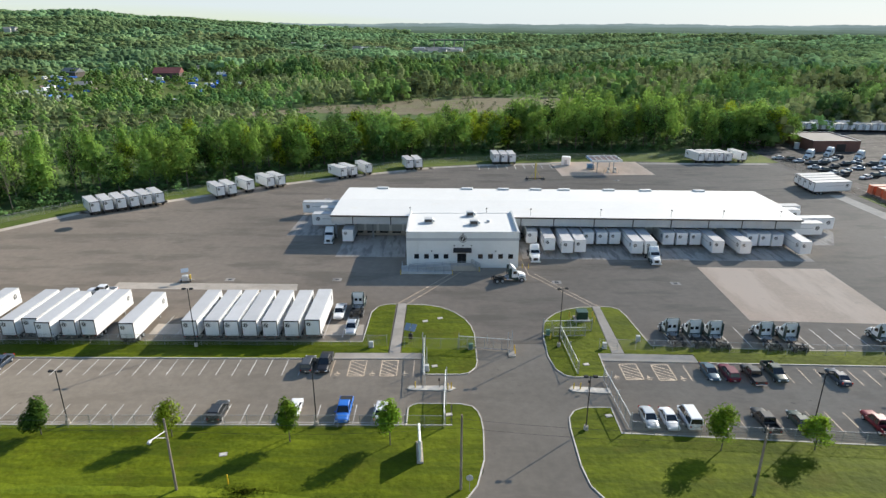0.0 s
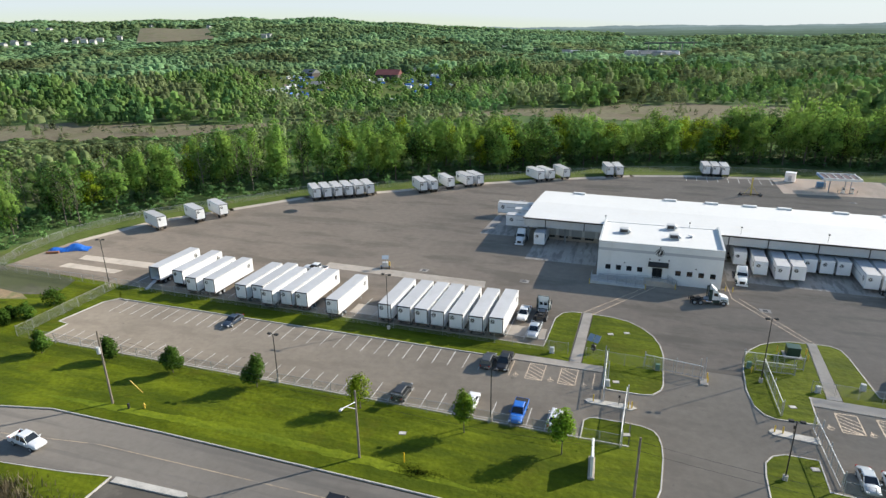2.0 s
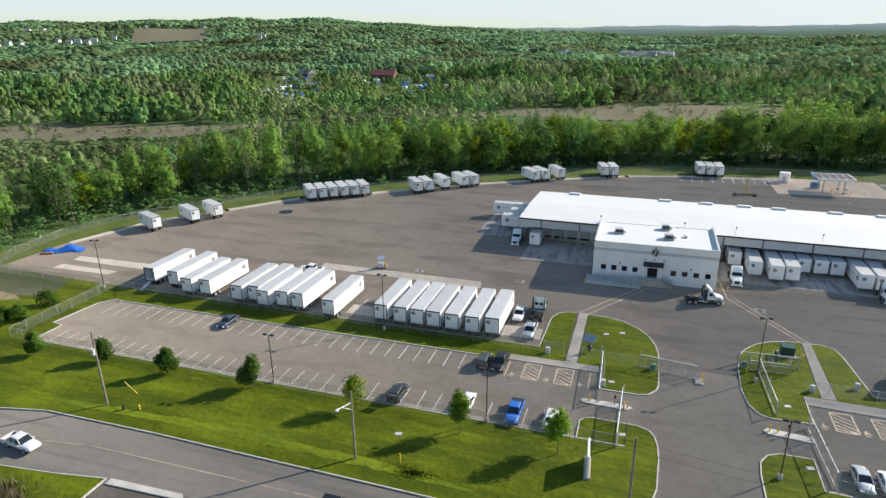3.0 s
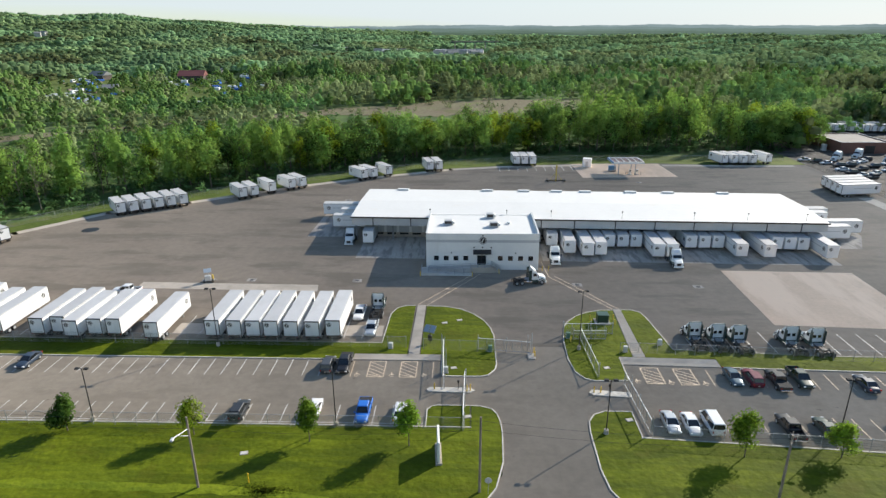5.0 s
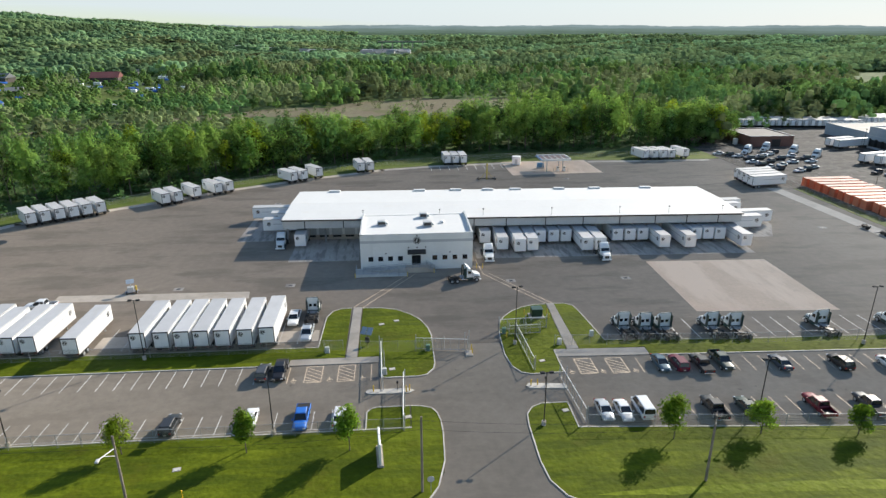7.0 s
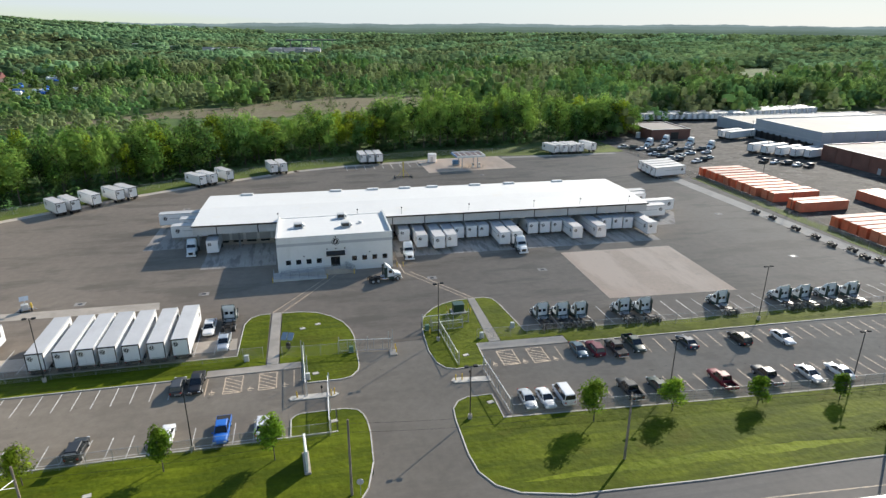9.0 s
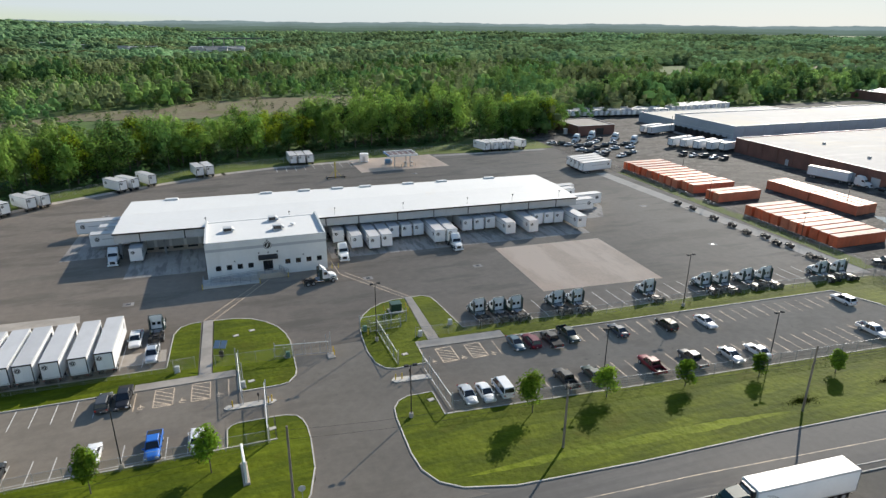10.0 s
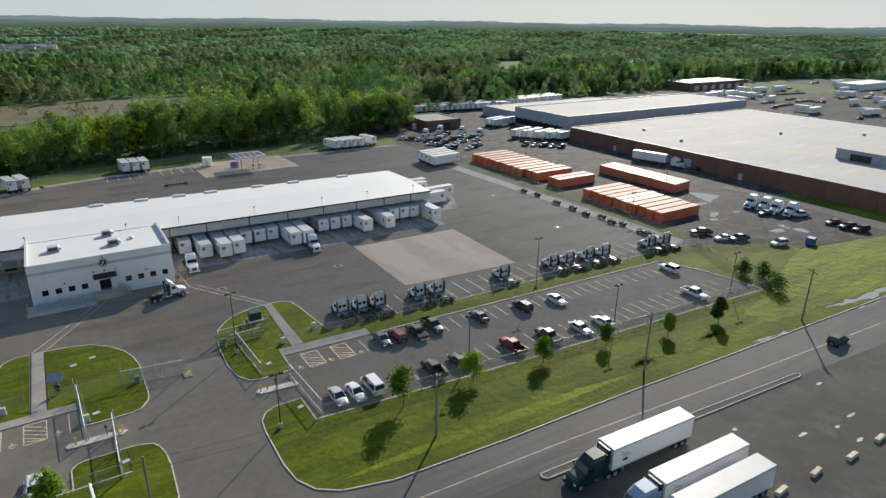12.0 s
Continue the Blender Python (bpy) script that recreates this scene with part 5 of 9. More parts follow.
# cars of the east car park
for kind, col, lb, x, y, turn, tail in (
    ("sedan", "teal", "steel-blue saloon car parked in a bay", 41.6, 84.2, 180, None), ("suv", "maroon", "maroon crossover car parked in a bay", 44.4, 83.9, 0, None),
    ("pickup", "charcoal", "charcoal pickup truck with covered bed", 47.9, 83.4, 0, "cover"), ("pickup", "green", "dark grey-green pickup truck with a black bed", 51.6, 84.0, 180, None),
    ("sedan", "navy", "dark blue saloon car parked in a bay", 60.8, 82.8, 0, None), ("suv", "black", "black estate car parked in a bay", 70.4, 82.0, 0, None),
    ("sedan", "white", "white saloon car parked in a bay", 78.0, 80.8, 180, None), ("suv", "white", "white crossover car at the end of the car park", 110.6, 80.2, 0, None),
    ("sedan", "silver", "silver saloon car parked in a bay", 28.4, 72.3, 180, None), ("sedan", "white", "white saloon car beside a van", 31.1, 72.0, 180, None),
    ("van", "white", "white passenger van with dark windows", 34.0, 72.4, 0, None), ("pickup", "charcoal", "black pickup truck with open bed", 44.1, 71.6, 0, None),
    ("sedan", "green", "dark green coupe parked behind a tree", 48.9, 71.6, 0, None), ("pickup", "red", "dark red pickup truck with open bed", 59.2, 71.0, 0, None),
    ("pickup", "grey", "dark grey pickup truck with a covered bed", 66.7, 70.6, 0, "cover"), ("sedan", "silver", "silver saloon car parked near the kerb", 73.6, 69.6, 180, None),
    ("sedan", "white", "pale silver saloon car parked near the kerb", 78.9, 69.4, 0, None), ("pickup", "white", "white pickup truck alone at the car park end", 103.9, 68.6, 180, None),
    # west car park
    ("suv", "grey", "dark grey crossover car parked in a bay", -21.5, 86.3, 0, None), ("pickup", "black", "black pickup truck beside a crossover", -18.9, 86.6, 180, "cover"),
    ("suv", "charcoal", "dark grey estate car with its tailgate up", -31.5, 73.6, 0, "open"), ("sedan", "white", "white saloon car beside a young tree", -21.0, 74.3, 0, None),
    ("pickup", "blue", "bright blue pickup truck parked in a bay", -13.9, 73.8, 180, "cover"), ("sedan", "white", "white saloon car behind a leafy tree", -8.7, 73.7, 0, None),
    ("sedan", "navy", "dark blue saloon car alone in the car park", -70.8, 86.6, 180, None),
    # yard and road
    ("pickup", "white", "white pickup truck beside the parked trailers", -19.4, 105.0, 180, None), ("pickup", "silver", "silver-white pickup truck with covered bed", -16.3, 98.9, 180, "cover"),
    ("pickup", "white", "white pickup truck behind the trailers", -69.0, 114.6, 90, None), ("pickup", "white", "white pickup truck driving on the road", -74.8, 47.9, -96, None),
    ("suv", "black", "black crossover car on the road", -29.1, 49.6, -90, None), ("suv", "black", "black crossover car on the road", 108.6, 43.3, -88, None),
    # neighbour's lorry park
    ("pickup", "white", "white pickup truck in the neighbour's lorry park", 176.4, 88.0, 70, None), ("sedan", "black", "black saloon car in the neighbour's lorry park", 169.1, 93.9, 80, None),
    ("pickup", "charcoal", "dark pickup truck by the container row", 138.2, 92.6, 60, None), ("sedan", "white", "white saloon car by the fence", 139.4, 86.8, 70, None),
    ("pickup", "charcoal", "charcoal pickup truck by the fence", 142.2, 84.4, 80, None), ("suv", "white", "white crossover car on wet asphalt", 147.8, 77.2, 80, None),
    ("sedan", "black", "dark saloon car on wet asphalt", 177.4, 79.3, 75, None), ("suv", "black", "dark crossover car beside the grass", 176.8, 75.4, 75, None), ("suv", "black", "black crossover car beside the grass", 177.4, 72.2, 75, None),
    ("sedan", "black", "black saloon car by the brick wall", 199.6, 140.7, 0, None),
):
    place(car(kind, col, lb, tail), x, y, turn, 0.0)
PLAIN = True
far_cars = [car("sedan", "white", "white car in the crowded far car park", None), car("suv", "black", "black car in the crowded far car park", None), car("sedan", "silver", "silver car in the crowded far car park", None), car("suv", "charcoal", "charcoal car in the crowded far car park", None)]
rc = random.Random(4)
for k, (x, y) in enumerate([(134, 246), (136.8, 243), (139.2, 240), (141.5, 235.5), (139, 229), (139.3, 223.5), (141, 220), (142.5, 216.5), (148.2, 213), (152, 215), (156.7, 218), (146, 236), (149.5, 240), (153.3, 233.9), (154.7, 227.5), (157.5, 231), (154.5, 243), (158, 246), (161.4, 239.2), (164, 234), (162.5, 228), (146.2, 229), (147.5, 223), (174, 207.5), (177, 205), (179.7, 202.2), (182, 199), (184.4, 196)]):
    copy_thing(far_cars[k % 4], pose(x, y, 0, 0, 0, 100 + rc.uniform(-15, 15)))["group"] = "cars in the far car park"
for o in far_cars:
    remove(o)
PLAIN = False

# trailers
LONG = "long white box trailer with dark-framed rear doors and round badge"
row53 = trailer(12.9, LONG, group="long trailers parked in a row")
spread(row53, [(-92.0, 97.4, -1), (-86.6, 95.0, -1), (-82.5, 95.4, -1), (-74.4, 94.7, -1), (-71.0, 95.4, -1), (-67.9, 93.9, -1), (-64.1, 94.7, -1), (-60.8, 94.8, -1), (-53.6, 93.6, -0.5),
               (-43.3, 94.6), (-39.5, 94.6), (-36.2, 94.6), (-33.1, 94.6), (-29.6, 94.5), (-25.9, 94.5), (-22.4, 95.0)])
place(trailer(12.9, "long white box trailer with open rear doors and a loading ramp", door="open"), -98.3, 97.6, -1)
pup = trailer(8.6, "short white box trailer with round badge at the dock", axles=1, group="short trailers")
spread(pup, [(21.5, 151.0, 180), (35.1, 150.3, 180), (38.4, 150.3, 180), (41.5, 150.3, 180), (54.4, 149.9, 180), (57.6, 149.9, 180), (60.8, 149.9, 180), (74.2, 149.2, 180), (77.3, 149.2, 180), (80.2, 148.9, 180), (-23.4, 152.0, 180)], False)
spread(trailer(14.4, "long white box trailer backed up to the dock", group="long trailers at the dock"), [(25.0, 151.6, 180), (28.9, 149.9, 180), (32.0, 150.5, 180), (45.0, 149.5, 180), (48.1, 149.5, 180), (64.0, 150.0, 180), (70.2, 149.6, 180), (84.0, 149.3, 180)])
# end docks
spread(trailer(12.6, "long white box trailer backed up to the end dock", group="trailers at the end docks"), [(-27.0, 169.0, 90), (-21.0, 163.3, 90), (-22.0, 157.6, 90), (86.0, 165.6, -88), (84.0, 161.8, -88), (88.8, 154.4, -88), (83.4, 149.9, -88)])
# short trailers along the north-west edge, noses to the woods or to the yard
edge_rows = [(-98.1 + 2.82 * i, 167.8 + 1.94 * i, 41) for i in range(6)]
edge_rows += [(-68.6, 185.4, 39), (-65.6, 187.6, 39), (-61.5, 192.7, 42), (-56.2, 197.0, 42), (-53.2, 199.3, 42), (-34.4, 210.8, 41), (-31.2, 213.0, 41), (-26.5, 216.6, 34), (-12.2, 224.0, 16), (-8.9, 224.8, 16), (20.2, 234.2, 4), (23.3, 234.2, 4), (26.4, 234.2, 4), (-124.1, 129.1, 65), (-118.6, 138.0, 61), (-115.3, 144.0, 60), (99.6, 237.0, 14), (103.4, 237.0, 14), (107.0, 237.0, 14), (110.4, 237.0, 14), (116.8, 238.6, 14)]
spread(pup, [(x, y, a) for x, y, a in edge_rows])
spread(trailer(12.9, "white box trailer on the east strip of the yard", group="trailers by the east strip"), [(118.0, 202.4, -82), (117.6, 199.0, -82), (117.4, 195.6, -82), (117.2, 192.2, -82)])

# tractors
day = tractor("white day-cab truck tractor with dark green skirts, facing away", group="tractors parked in bays")
spread(day, [(39.8, 96.6, 3), (43.5, 96.0, 3), (46.9, 95.6, 3), (55.5, 95.3, 3), (59.5, 94.8, 3), (75.6, 94.6, 3), (88.9, 94.0, 3), (93.2, 93.6, 3), (98.9, 93.2, 3), (103.6, 92.9, 3), (117.8, 91.6, 3), (122.4, 91.1, 3), (-16.2, 107.4, 0)])
spread(tractor("white day-cab truck tractor standing in the yard", group="tractors at the dock"), [(21.0, 134.6, 180), (48.1, 133.2, 180), (-28.4, 147.0, 180), (14.2, 121.6, -82)])
PLAIN = True
spread(tractor("white truck tractor parked in the neighbour's lorry park", "cab_white", "cab_white", True, group="tractors of the neighbour"), [(173.4, 101.0, 100), (174.2, 97.3, 100), (173.6, 93.6, 100), (175.4, 90.2, 100), (147.0, 247, 130), (158, 252, 130), (170, 236, 130), (166.0, 245, 130)])
PLAIN = False
# lorries across the road
place(trailer(14.0, "white refrigerated trailer behind a dark green tractor", badges=False, reefer=True), 64.0, 40.6, 87)
place(tractor("dark green sleeper-cab truck tractor with chrome", "cab_green", "cab_green", True), 47.6, 41.3, 87)
place(trailer(14.4, "white refrigerated trailer parked on the apron", badges=False, reefer=True), 65.0, 33.5, 87)
place(tractor("pale blue sleeper-cab truck tractor", "cab_pale", "cab_pale", True), 48.4, 34.4, 87)
place(trailer(14.6, "white box trailer parked beside another lorry", badges=False), 64.2, 29.6, 87)
# neighbour's trailers
place(trailer(13.6, "white box trailer along the brick warehouse", badges=False), 193.6, 164.4, 195)
place(tractor("white sleeper-cab truck tractor by the brick warehouse", "cab_white", "cab_white", True), 198.0, 147.4, 195)
PLAIN = True
far_tr = trailer(13.6, "white box trailer in the far lorry park", badges=False, group="trailers of the far lorry park")
spread(far_tr, [(189, 257, -75), (190, 252.6, -75), (203, 256, -80), (180, 224, -75), (183, 219.6, -75), (186, 215, -75), (190, 211.5, -75), (194, 208.5, -75)] + [(176 + 3.4 * i, 313 - 0.4 * i, 5) for i in range(20)] + [(250 + 4.2 * i, 312 + 0.6 * i, 5) for i in range(12)])
PLAIN = False


# orange containers
def container(color, roof, label, length=16.0):
    c = thing("shipping_container", label, "container", group="orange containers")
    s = Shape()
    n = 40
    prof = []
    for i in range(n + 1):
        prof.append((length * i / n, 0.04 if (i // 2) % 2 else 0.0))
    ring0 = [(x, -1.22 + d, .15) for x, d in prof] + [(x, 1.22 - d, .15) for x, d in prof[::-1]]
    ring1 = [(x, y, 2.85) for x, y, _ in ring0]
    part("body", s.loft([ring0, ring1]), PAINT[color], c, "ribbed steel sides")
    part("roof", Shape().box(-.02, length + .02, -1.24, 1.24, 2.85, 2.93, b=.02), roof, c, "pale weathered roof")
    for x in (-.06, length - .06):
        for y in (-1.25, 1.13):
            part("corner_post", Shape().box(x, x + .12, y, y + .12, 0, 2.9), PAINT[color], c)
    for s2 in (-1, 1):
        part("door", Shape().box(-.05, 0.0, s2 * .58 - .52, s2 * .58 + .52, .25, 2.75), PAINT[color], c)
    part("sill", Shape().box(0, length, -1.2, 1.2, 0.0, .15), DARK_METAL, c)
    return c


ca = container("orange", CONT_ROOF, "orange corrugated steel container with pale roof")
cb = container("rust", PAINT["rust"], "brown-orange corrugated steel container with orange roof")
for i in range(11):
    y = 192.5 - 3.45 * i
    copy_thing(ca if i in (0, 1, 2, 3, 5) else cb, pose(136.4 + (0.3 if i % 2 else 0) + (1.0 if i > 8 else 0), y, 0, 0, 0, 0))
for i, y in enumerate((150.0, 147.0)):
    copy_thing((ca, cb)[i], pose(137.6, y, 0, 0, 0, 0))
for i in range(10):
    copy_thing(cb if i in (4, 5) else ca, pose(136.6 + (0.4 if i % 3 == 1 else 0), 132.6 - 3.05 * i, 0, 0, 0, 0))
for x, y in ((166.6, 155.0), (169.6, 155.4), (172.6, 155.8)):
    copy_thing(cb, pose(x, y, 0, 0, 0, 90 - 180))
for x, y in ((167.2, 138.8), (170.2, 139.2), (173.2, 139.6)):
    copy_thing(cb, pose(x - 0.2, y, 0, 0, 0, -90))
remove(ca)
remove(cb)


# converter dollies on the east strip
def dolly():
    d = thing("converter_dolly", "black trailer dolly with two wheels on the concrete strip", "dolly", group="dollies on the strip")
    part("frame", Shape().box(-.9, .9, -.5, -.35, .6, .8).box(-.9, .9, .35, .5, .6, .8).box(-.5, -.35, -.6, .6, .65, .85).box(.35, .5, -.6, .6, .65, .85), BLACK, d)
    part("drawbar", Shape().tube((-.4, .5, .7), (0, 2.4, .55), .06, n=6).tube((.4, .5, .7), (0, 2.4, .55), .06, n=6), BLACK, d)
    part("turntable", Shape().tube((0, 0, .85), (0, 0, 1.05), .5, n=14), RUBBER, d)
    for s in (-1, 1):
        wheel(d, s * .98, 0, .5, .52, "wheel", False)
        part("fender", Shape().box(s * .98 - .28, s * .98 + .28, -.65, -.55, .5, 1.05), RUBBER, d)
    return d


spread(dolly(), [(124.8, 148.2, 80), (125.5, 142.4, 75), (124.7, 132.6, 85), (124.8, 125.8, 80), (124.1, 119.8, 78), (126.0, 115.6, 82), (124.9, 110.9, 80), (126.4, 108.3, 70), (125.2, 101.0, 80), (125.8, 98.6, 80)])

# ---- painted lines ----


def line_strip(parent, a, b, width=0.11, z=0.012, m=None, name="bay_line"):
    a, b = Vector(a), Vector(b)
    d = (b - a).normalized()
    s = Vector((-d.y, d.x)) * width / 2
    q = [a - s, b - s, b + s, a + s]
    return part(name, Shape().prism([(p.x, p.y) for p in q], z - 0.01, z), m or LINE, parent)


lines_w = tagged(new("bay_lines_west"), "white painted parking bay lines on asphalt", "road marking", "", "structure")
for i in range(30):
    x = -97.62 + 2.585 * i
    line_strip(lines_w, (x, 83.9), (x, 88.8), 0.1)
for i in range(36):
    x = -97.75 + 2.585 * i
    line_strip(lines_w, (x, 71.5), (x, 76.1), 0.1)
line_strip(lines_w, (-99, 71.9), (-5.4, 71.9), 0.1)
lines_e = tagged(new("bay_lines_east"), "white painted parking bay lines on asphalt", "road marking", "", "structure")
for i in range(29):
    x = 38.5 + 2.56 * i
    yn = 87.1 - (x - 38.5) * 0.047
    line_strip(lines_e, (x - 0.1, yn - 4.5), (x, yn), 0.1, 0.012, LINE_TAN)
for i in range(34):
    x = 28.3 + 2.57 * i
    ys = 75.6 - (x - 28.3) * 0.04
    line_strip(lines_e, (x, ys), (x + 0.1, max(ys - 5.0, 69.8 - (x - 24.5) * 0.0645)), 0.1, 0.012, LINE_TAN)
lines_y = tagged(new("bay_lines_yard"), "faded white bay lines in the truck yard", "road marking", "", "structure")
for i in range(24):
    x = 38.9 + 3.37 * i
    line_strip(lines_y, (x + 0.1, 92.9 - (x - 39) * 0.016), (x, 100.6 - (x - 39) * 0.03), 0.11)
for x in (-50.4, -47.0, -20.9, -17.7, -57, -79, -88.6, -103.5):
    line_strip(lines_y, (x, 96.2), (x, 104.5), 0.12)
for i in range(14):
    x = 13.5 + 3.4 * i
    if x < 44:
        line_strip(lines_y, (x, 226.5 + (x - 13) * .06), (x, 233.5 + (x - 13) * .1), 0.16)
hatch = tagged(new("accessible_bay_hatching"), "tan hatched access aisles beside the accessible bays", "road marking", "", "structure")
for x0, y0, y1, dx in ((-15.0, 83.8, 88.5, 2.6), (-9.9, 83.8, 88.5, 2.6), (28.3, 82.9, 87.5, 2.75), (33.4, 82.7, 87.3, 2.7)):
    for a, b in (((x0, y0), (x0, y1)), ((x0 + dx, y0), (x0 + dx, y1)), ((x0, y0), (x0 + dx, y0)), ((x0, y1), (x0 + dx, y1))):
        line_strip(hatch, a, b, 0.13, 0.013, LINE_TAN)
    for k in range(5):
        ya = y1 - 0.15 - k * 0.95
        line_strip(hatch, (x0, ya), (x0 + dx, max(y0, ya - 1.7)), 0.13, 0.013, LINE_TAN)
for x, y in ((-6.0, 84.3), (-11.1, 84.3), (-16.6, 84.3), (27.0, 83.4), (32.0, 83.2), (37.2, 83.0)):
    for k in range(9):
        a0, a1 = 0.6 + 0.55 * k, 0.6 + 0.55 * (k + 1)
        line_strip(hatch, (x + .38 * math.cos(a0), y + .38 * math.sin(a0)), (x + .38 * math.cos(a1), y + .38 * math.sin(a1)), .1, 0.012, LINE_TAN)
    line_strip(hatch, (x - .05, y), (x - .12, y + .85), .13, 0.0125, LINE_TAN)
    line_strip(hatch, (x, y + .3), (x + .5, y + .1), .1, 0.0127, LINE_TAN)
for x in (-17.6, -4.7):
    line_strip(hatch, (x, 83.8), (x, 88.5), .12, 0.012, LINE_TAN)
cross = tagged(new("crosswalk_lines"), "faded tan crosswalk lines to the office", "road marking", "", "structure")
for a, b in (((-8.8, 110.3), (2.3, 126.3)), ((-7.3, 109.6), (3.9, 126.6)), ((28.8, 109.0), (18.6, 125.0)), ((30.0, 109.0), (19.9, 125.4)), ((18.6, 125.0), (18.0, 134))):
    line_strip(cross, a, b, 0.12, 0.012, LINE_TAN)
for i in range(1, 14):
    f = i / 17
    line_strip(cross, (-8.8 + 11.1 * f, 110.3 + 16 * f), (-7.3 + 11.2 * f, 109.6 + 17 * f), 0.1, 0.013, LINE_CENTRE)
centre = tagged(new("road_centre_line"), "worn pale yellow centre line on the road", "road marking", "", "structure")
CENTRE = [(-115, 40), (-92, 47.2), (-66, 50.8), (-30, 51.0), (0, 50.4), (28, 49.3), (50, 48.2), (83, 45.8), (125, 43.0), (200, 39)]
for a, b in zip(CENTRE, CENTRE[1:]):
    line_strip(centre, a, b, 0.16, 0.008, LINE_CENTRE)
# kerbed divider across the road
isl = [(43.2, 45.0), (70, 43.3), (92.4, 41.6), (93.1, 41.2), (92.4, 40.7), (70, 42.2), (43.4, 43.9), (42.9, 44.5)]
dv = setting("road_divider", Shape().prism(isl, -0.1, 0.1), ASPHALT_LOT, "long narrow kerbed divider filled with asphalt", "divider")
part("kerb", Shape().ring(isl, 0.13, -0.1, 0.17, True), CURB, dv, "pale concrete kerb")
setting("road_divider_west", Shape().prism([(-58.5, 46.4), (-48.2, 46.7), (-47.8, 46.2), (-48.4, 45.8), (-58.5, 45.4)], -0.1, 0.16), CURB, "pale kerbed divider at the road edge", "divider")

# ---- fences ----
WIRE = mat("fence_wire", (0.33, 0.34, 0.34), 0.5, 0.6, var=0.1)
post_m = Shape().tube((0, 0, -.1), (0, 0, 2.15), .038, n=6).mesh("post", STEEL)


def fence(label, pts, step=3.1, height=2.1, mesh_gap=0.3):
    f = thing("chain_link_fence", label, "fence")
    net = Shape()
    for a, b in zip(pts, pts[1:]):
        a, b = Vector(a), Vector(b)
        L = (b - a).length
        n = max(1, round(L / step))
        d = (b - a) / L
        for i in range(n + (b == Vector(pts[-1]))):
            p = part("post", post_m, STEEL, f)
            q = a.lerp(b, i / n)
            p.matrix_basis = pose(q.x, q.y, 0.08)
        part("top_rail", Shape().tube((a.x, a.y, height), (b.x, b.y, height), .026, n=5), STEEL, f)
        k = int(L / mesh_gap)
        w = .015
        for i in range(k):
            for s in (-1, 1):
                s0, s1 = i * mesh_gap, i * mesh_gap + s * height * .8
                t0, t1 = 0.0, 1.0
                if s1 < 0:
                    t1 = s0 / (s0 - s1)
                if s1 > L:
                    t1 = (L - s0) / (s1 - s0)
                e0, e1 = a + d * s0, a + d * (s0 + (s1 - s0) * t1)
                z0, z1 = .12, .12 + (height - .12) * t1
                net.add([(e0.x - d.x * w, e0.y - d.y * w, z0), (e0.x + d.x * w, e0.y + d.y * w, z0), (e1.x + d.x * w, e1.y + d.y * w, z1), (e1.x - d.x * w, e1.y - d.y * w, z1)], [(0, 1, 2, 3)])
    part("wire_mesh", net, WIRE, f, "woven grey wire")
    return f


fence("grey chain-link fence along the truck yard", [(-140.6, 93.8), (-105.1, 93.8), (-60, 93.4), (-9.6, 93.2)])
fence("grey chain-link fence behind the gate lawn", [(-6.6, 92.6), (-3.3, 92.2), (5.3, 91.8)])
fence("grey chain-link fence along the west car park", [(-105.1, 93.6), (-105.1, 70.6), (-60, 70.5), (-5.2, 70.6), (0.1, 70.5), (0.1, 76.4)])
fence("grey chain-link fence along the woods", [(-140.6, 94.0), (-145, 104), (-145.8, 120), (-138.6, 139), (-122, 158.5), (-108, 176), (-86.4, 188), (-56, 209), (-38, 220), (-7, 236), (13, 240.5), (45, 246), (126, 246)], 4.2)
fence("grey chain-link fence along the east yard", [(26.2, 92.0), (35.2, 91.6), (60, 90.2), (98, 89.3), (128, 87.6)])
fence("grey chain-link fence along the east car park", [(25.2, 69.3), (55, 67.0), (119.6, 63.0), (128, 87.4)])
fence("grey chain-link fence beside the containers", [(131.4, 88.4), (131.4, 140), (131.8, 200), (131.4, 244)], 4.0)
fence("grey chain-link fence at the lorry park corner", [(128, 87.6), (137, 82), (150, 75.5)], 4.0)


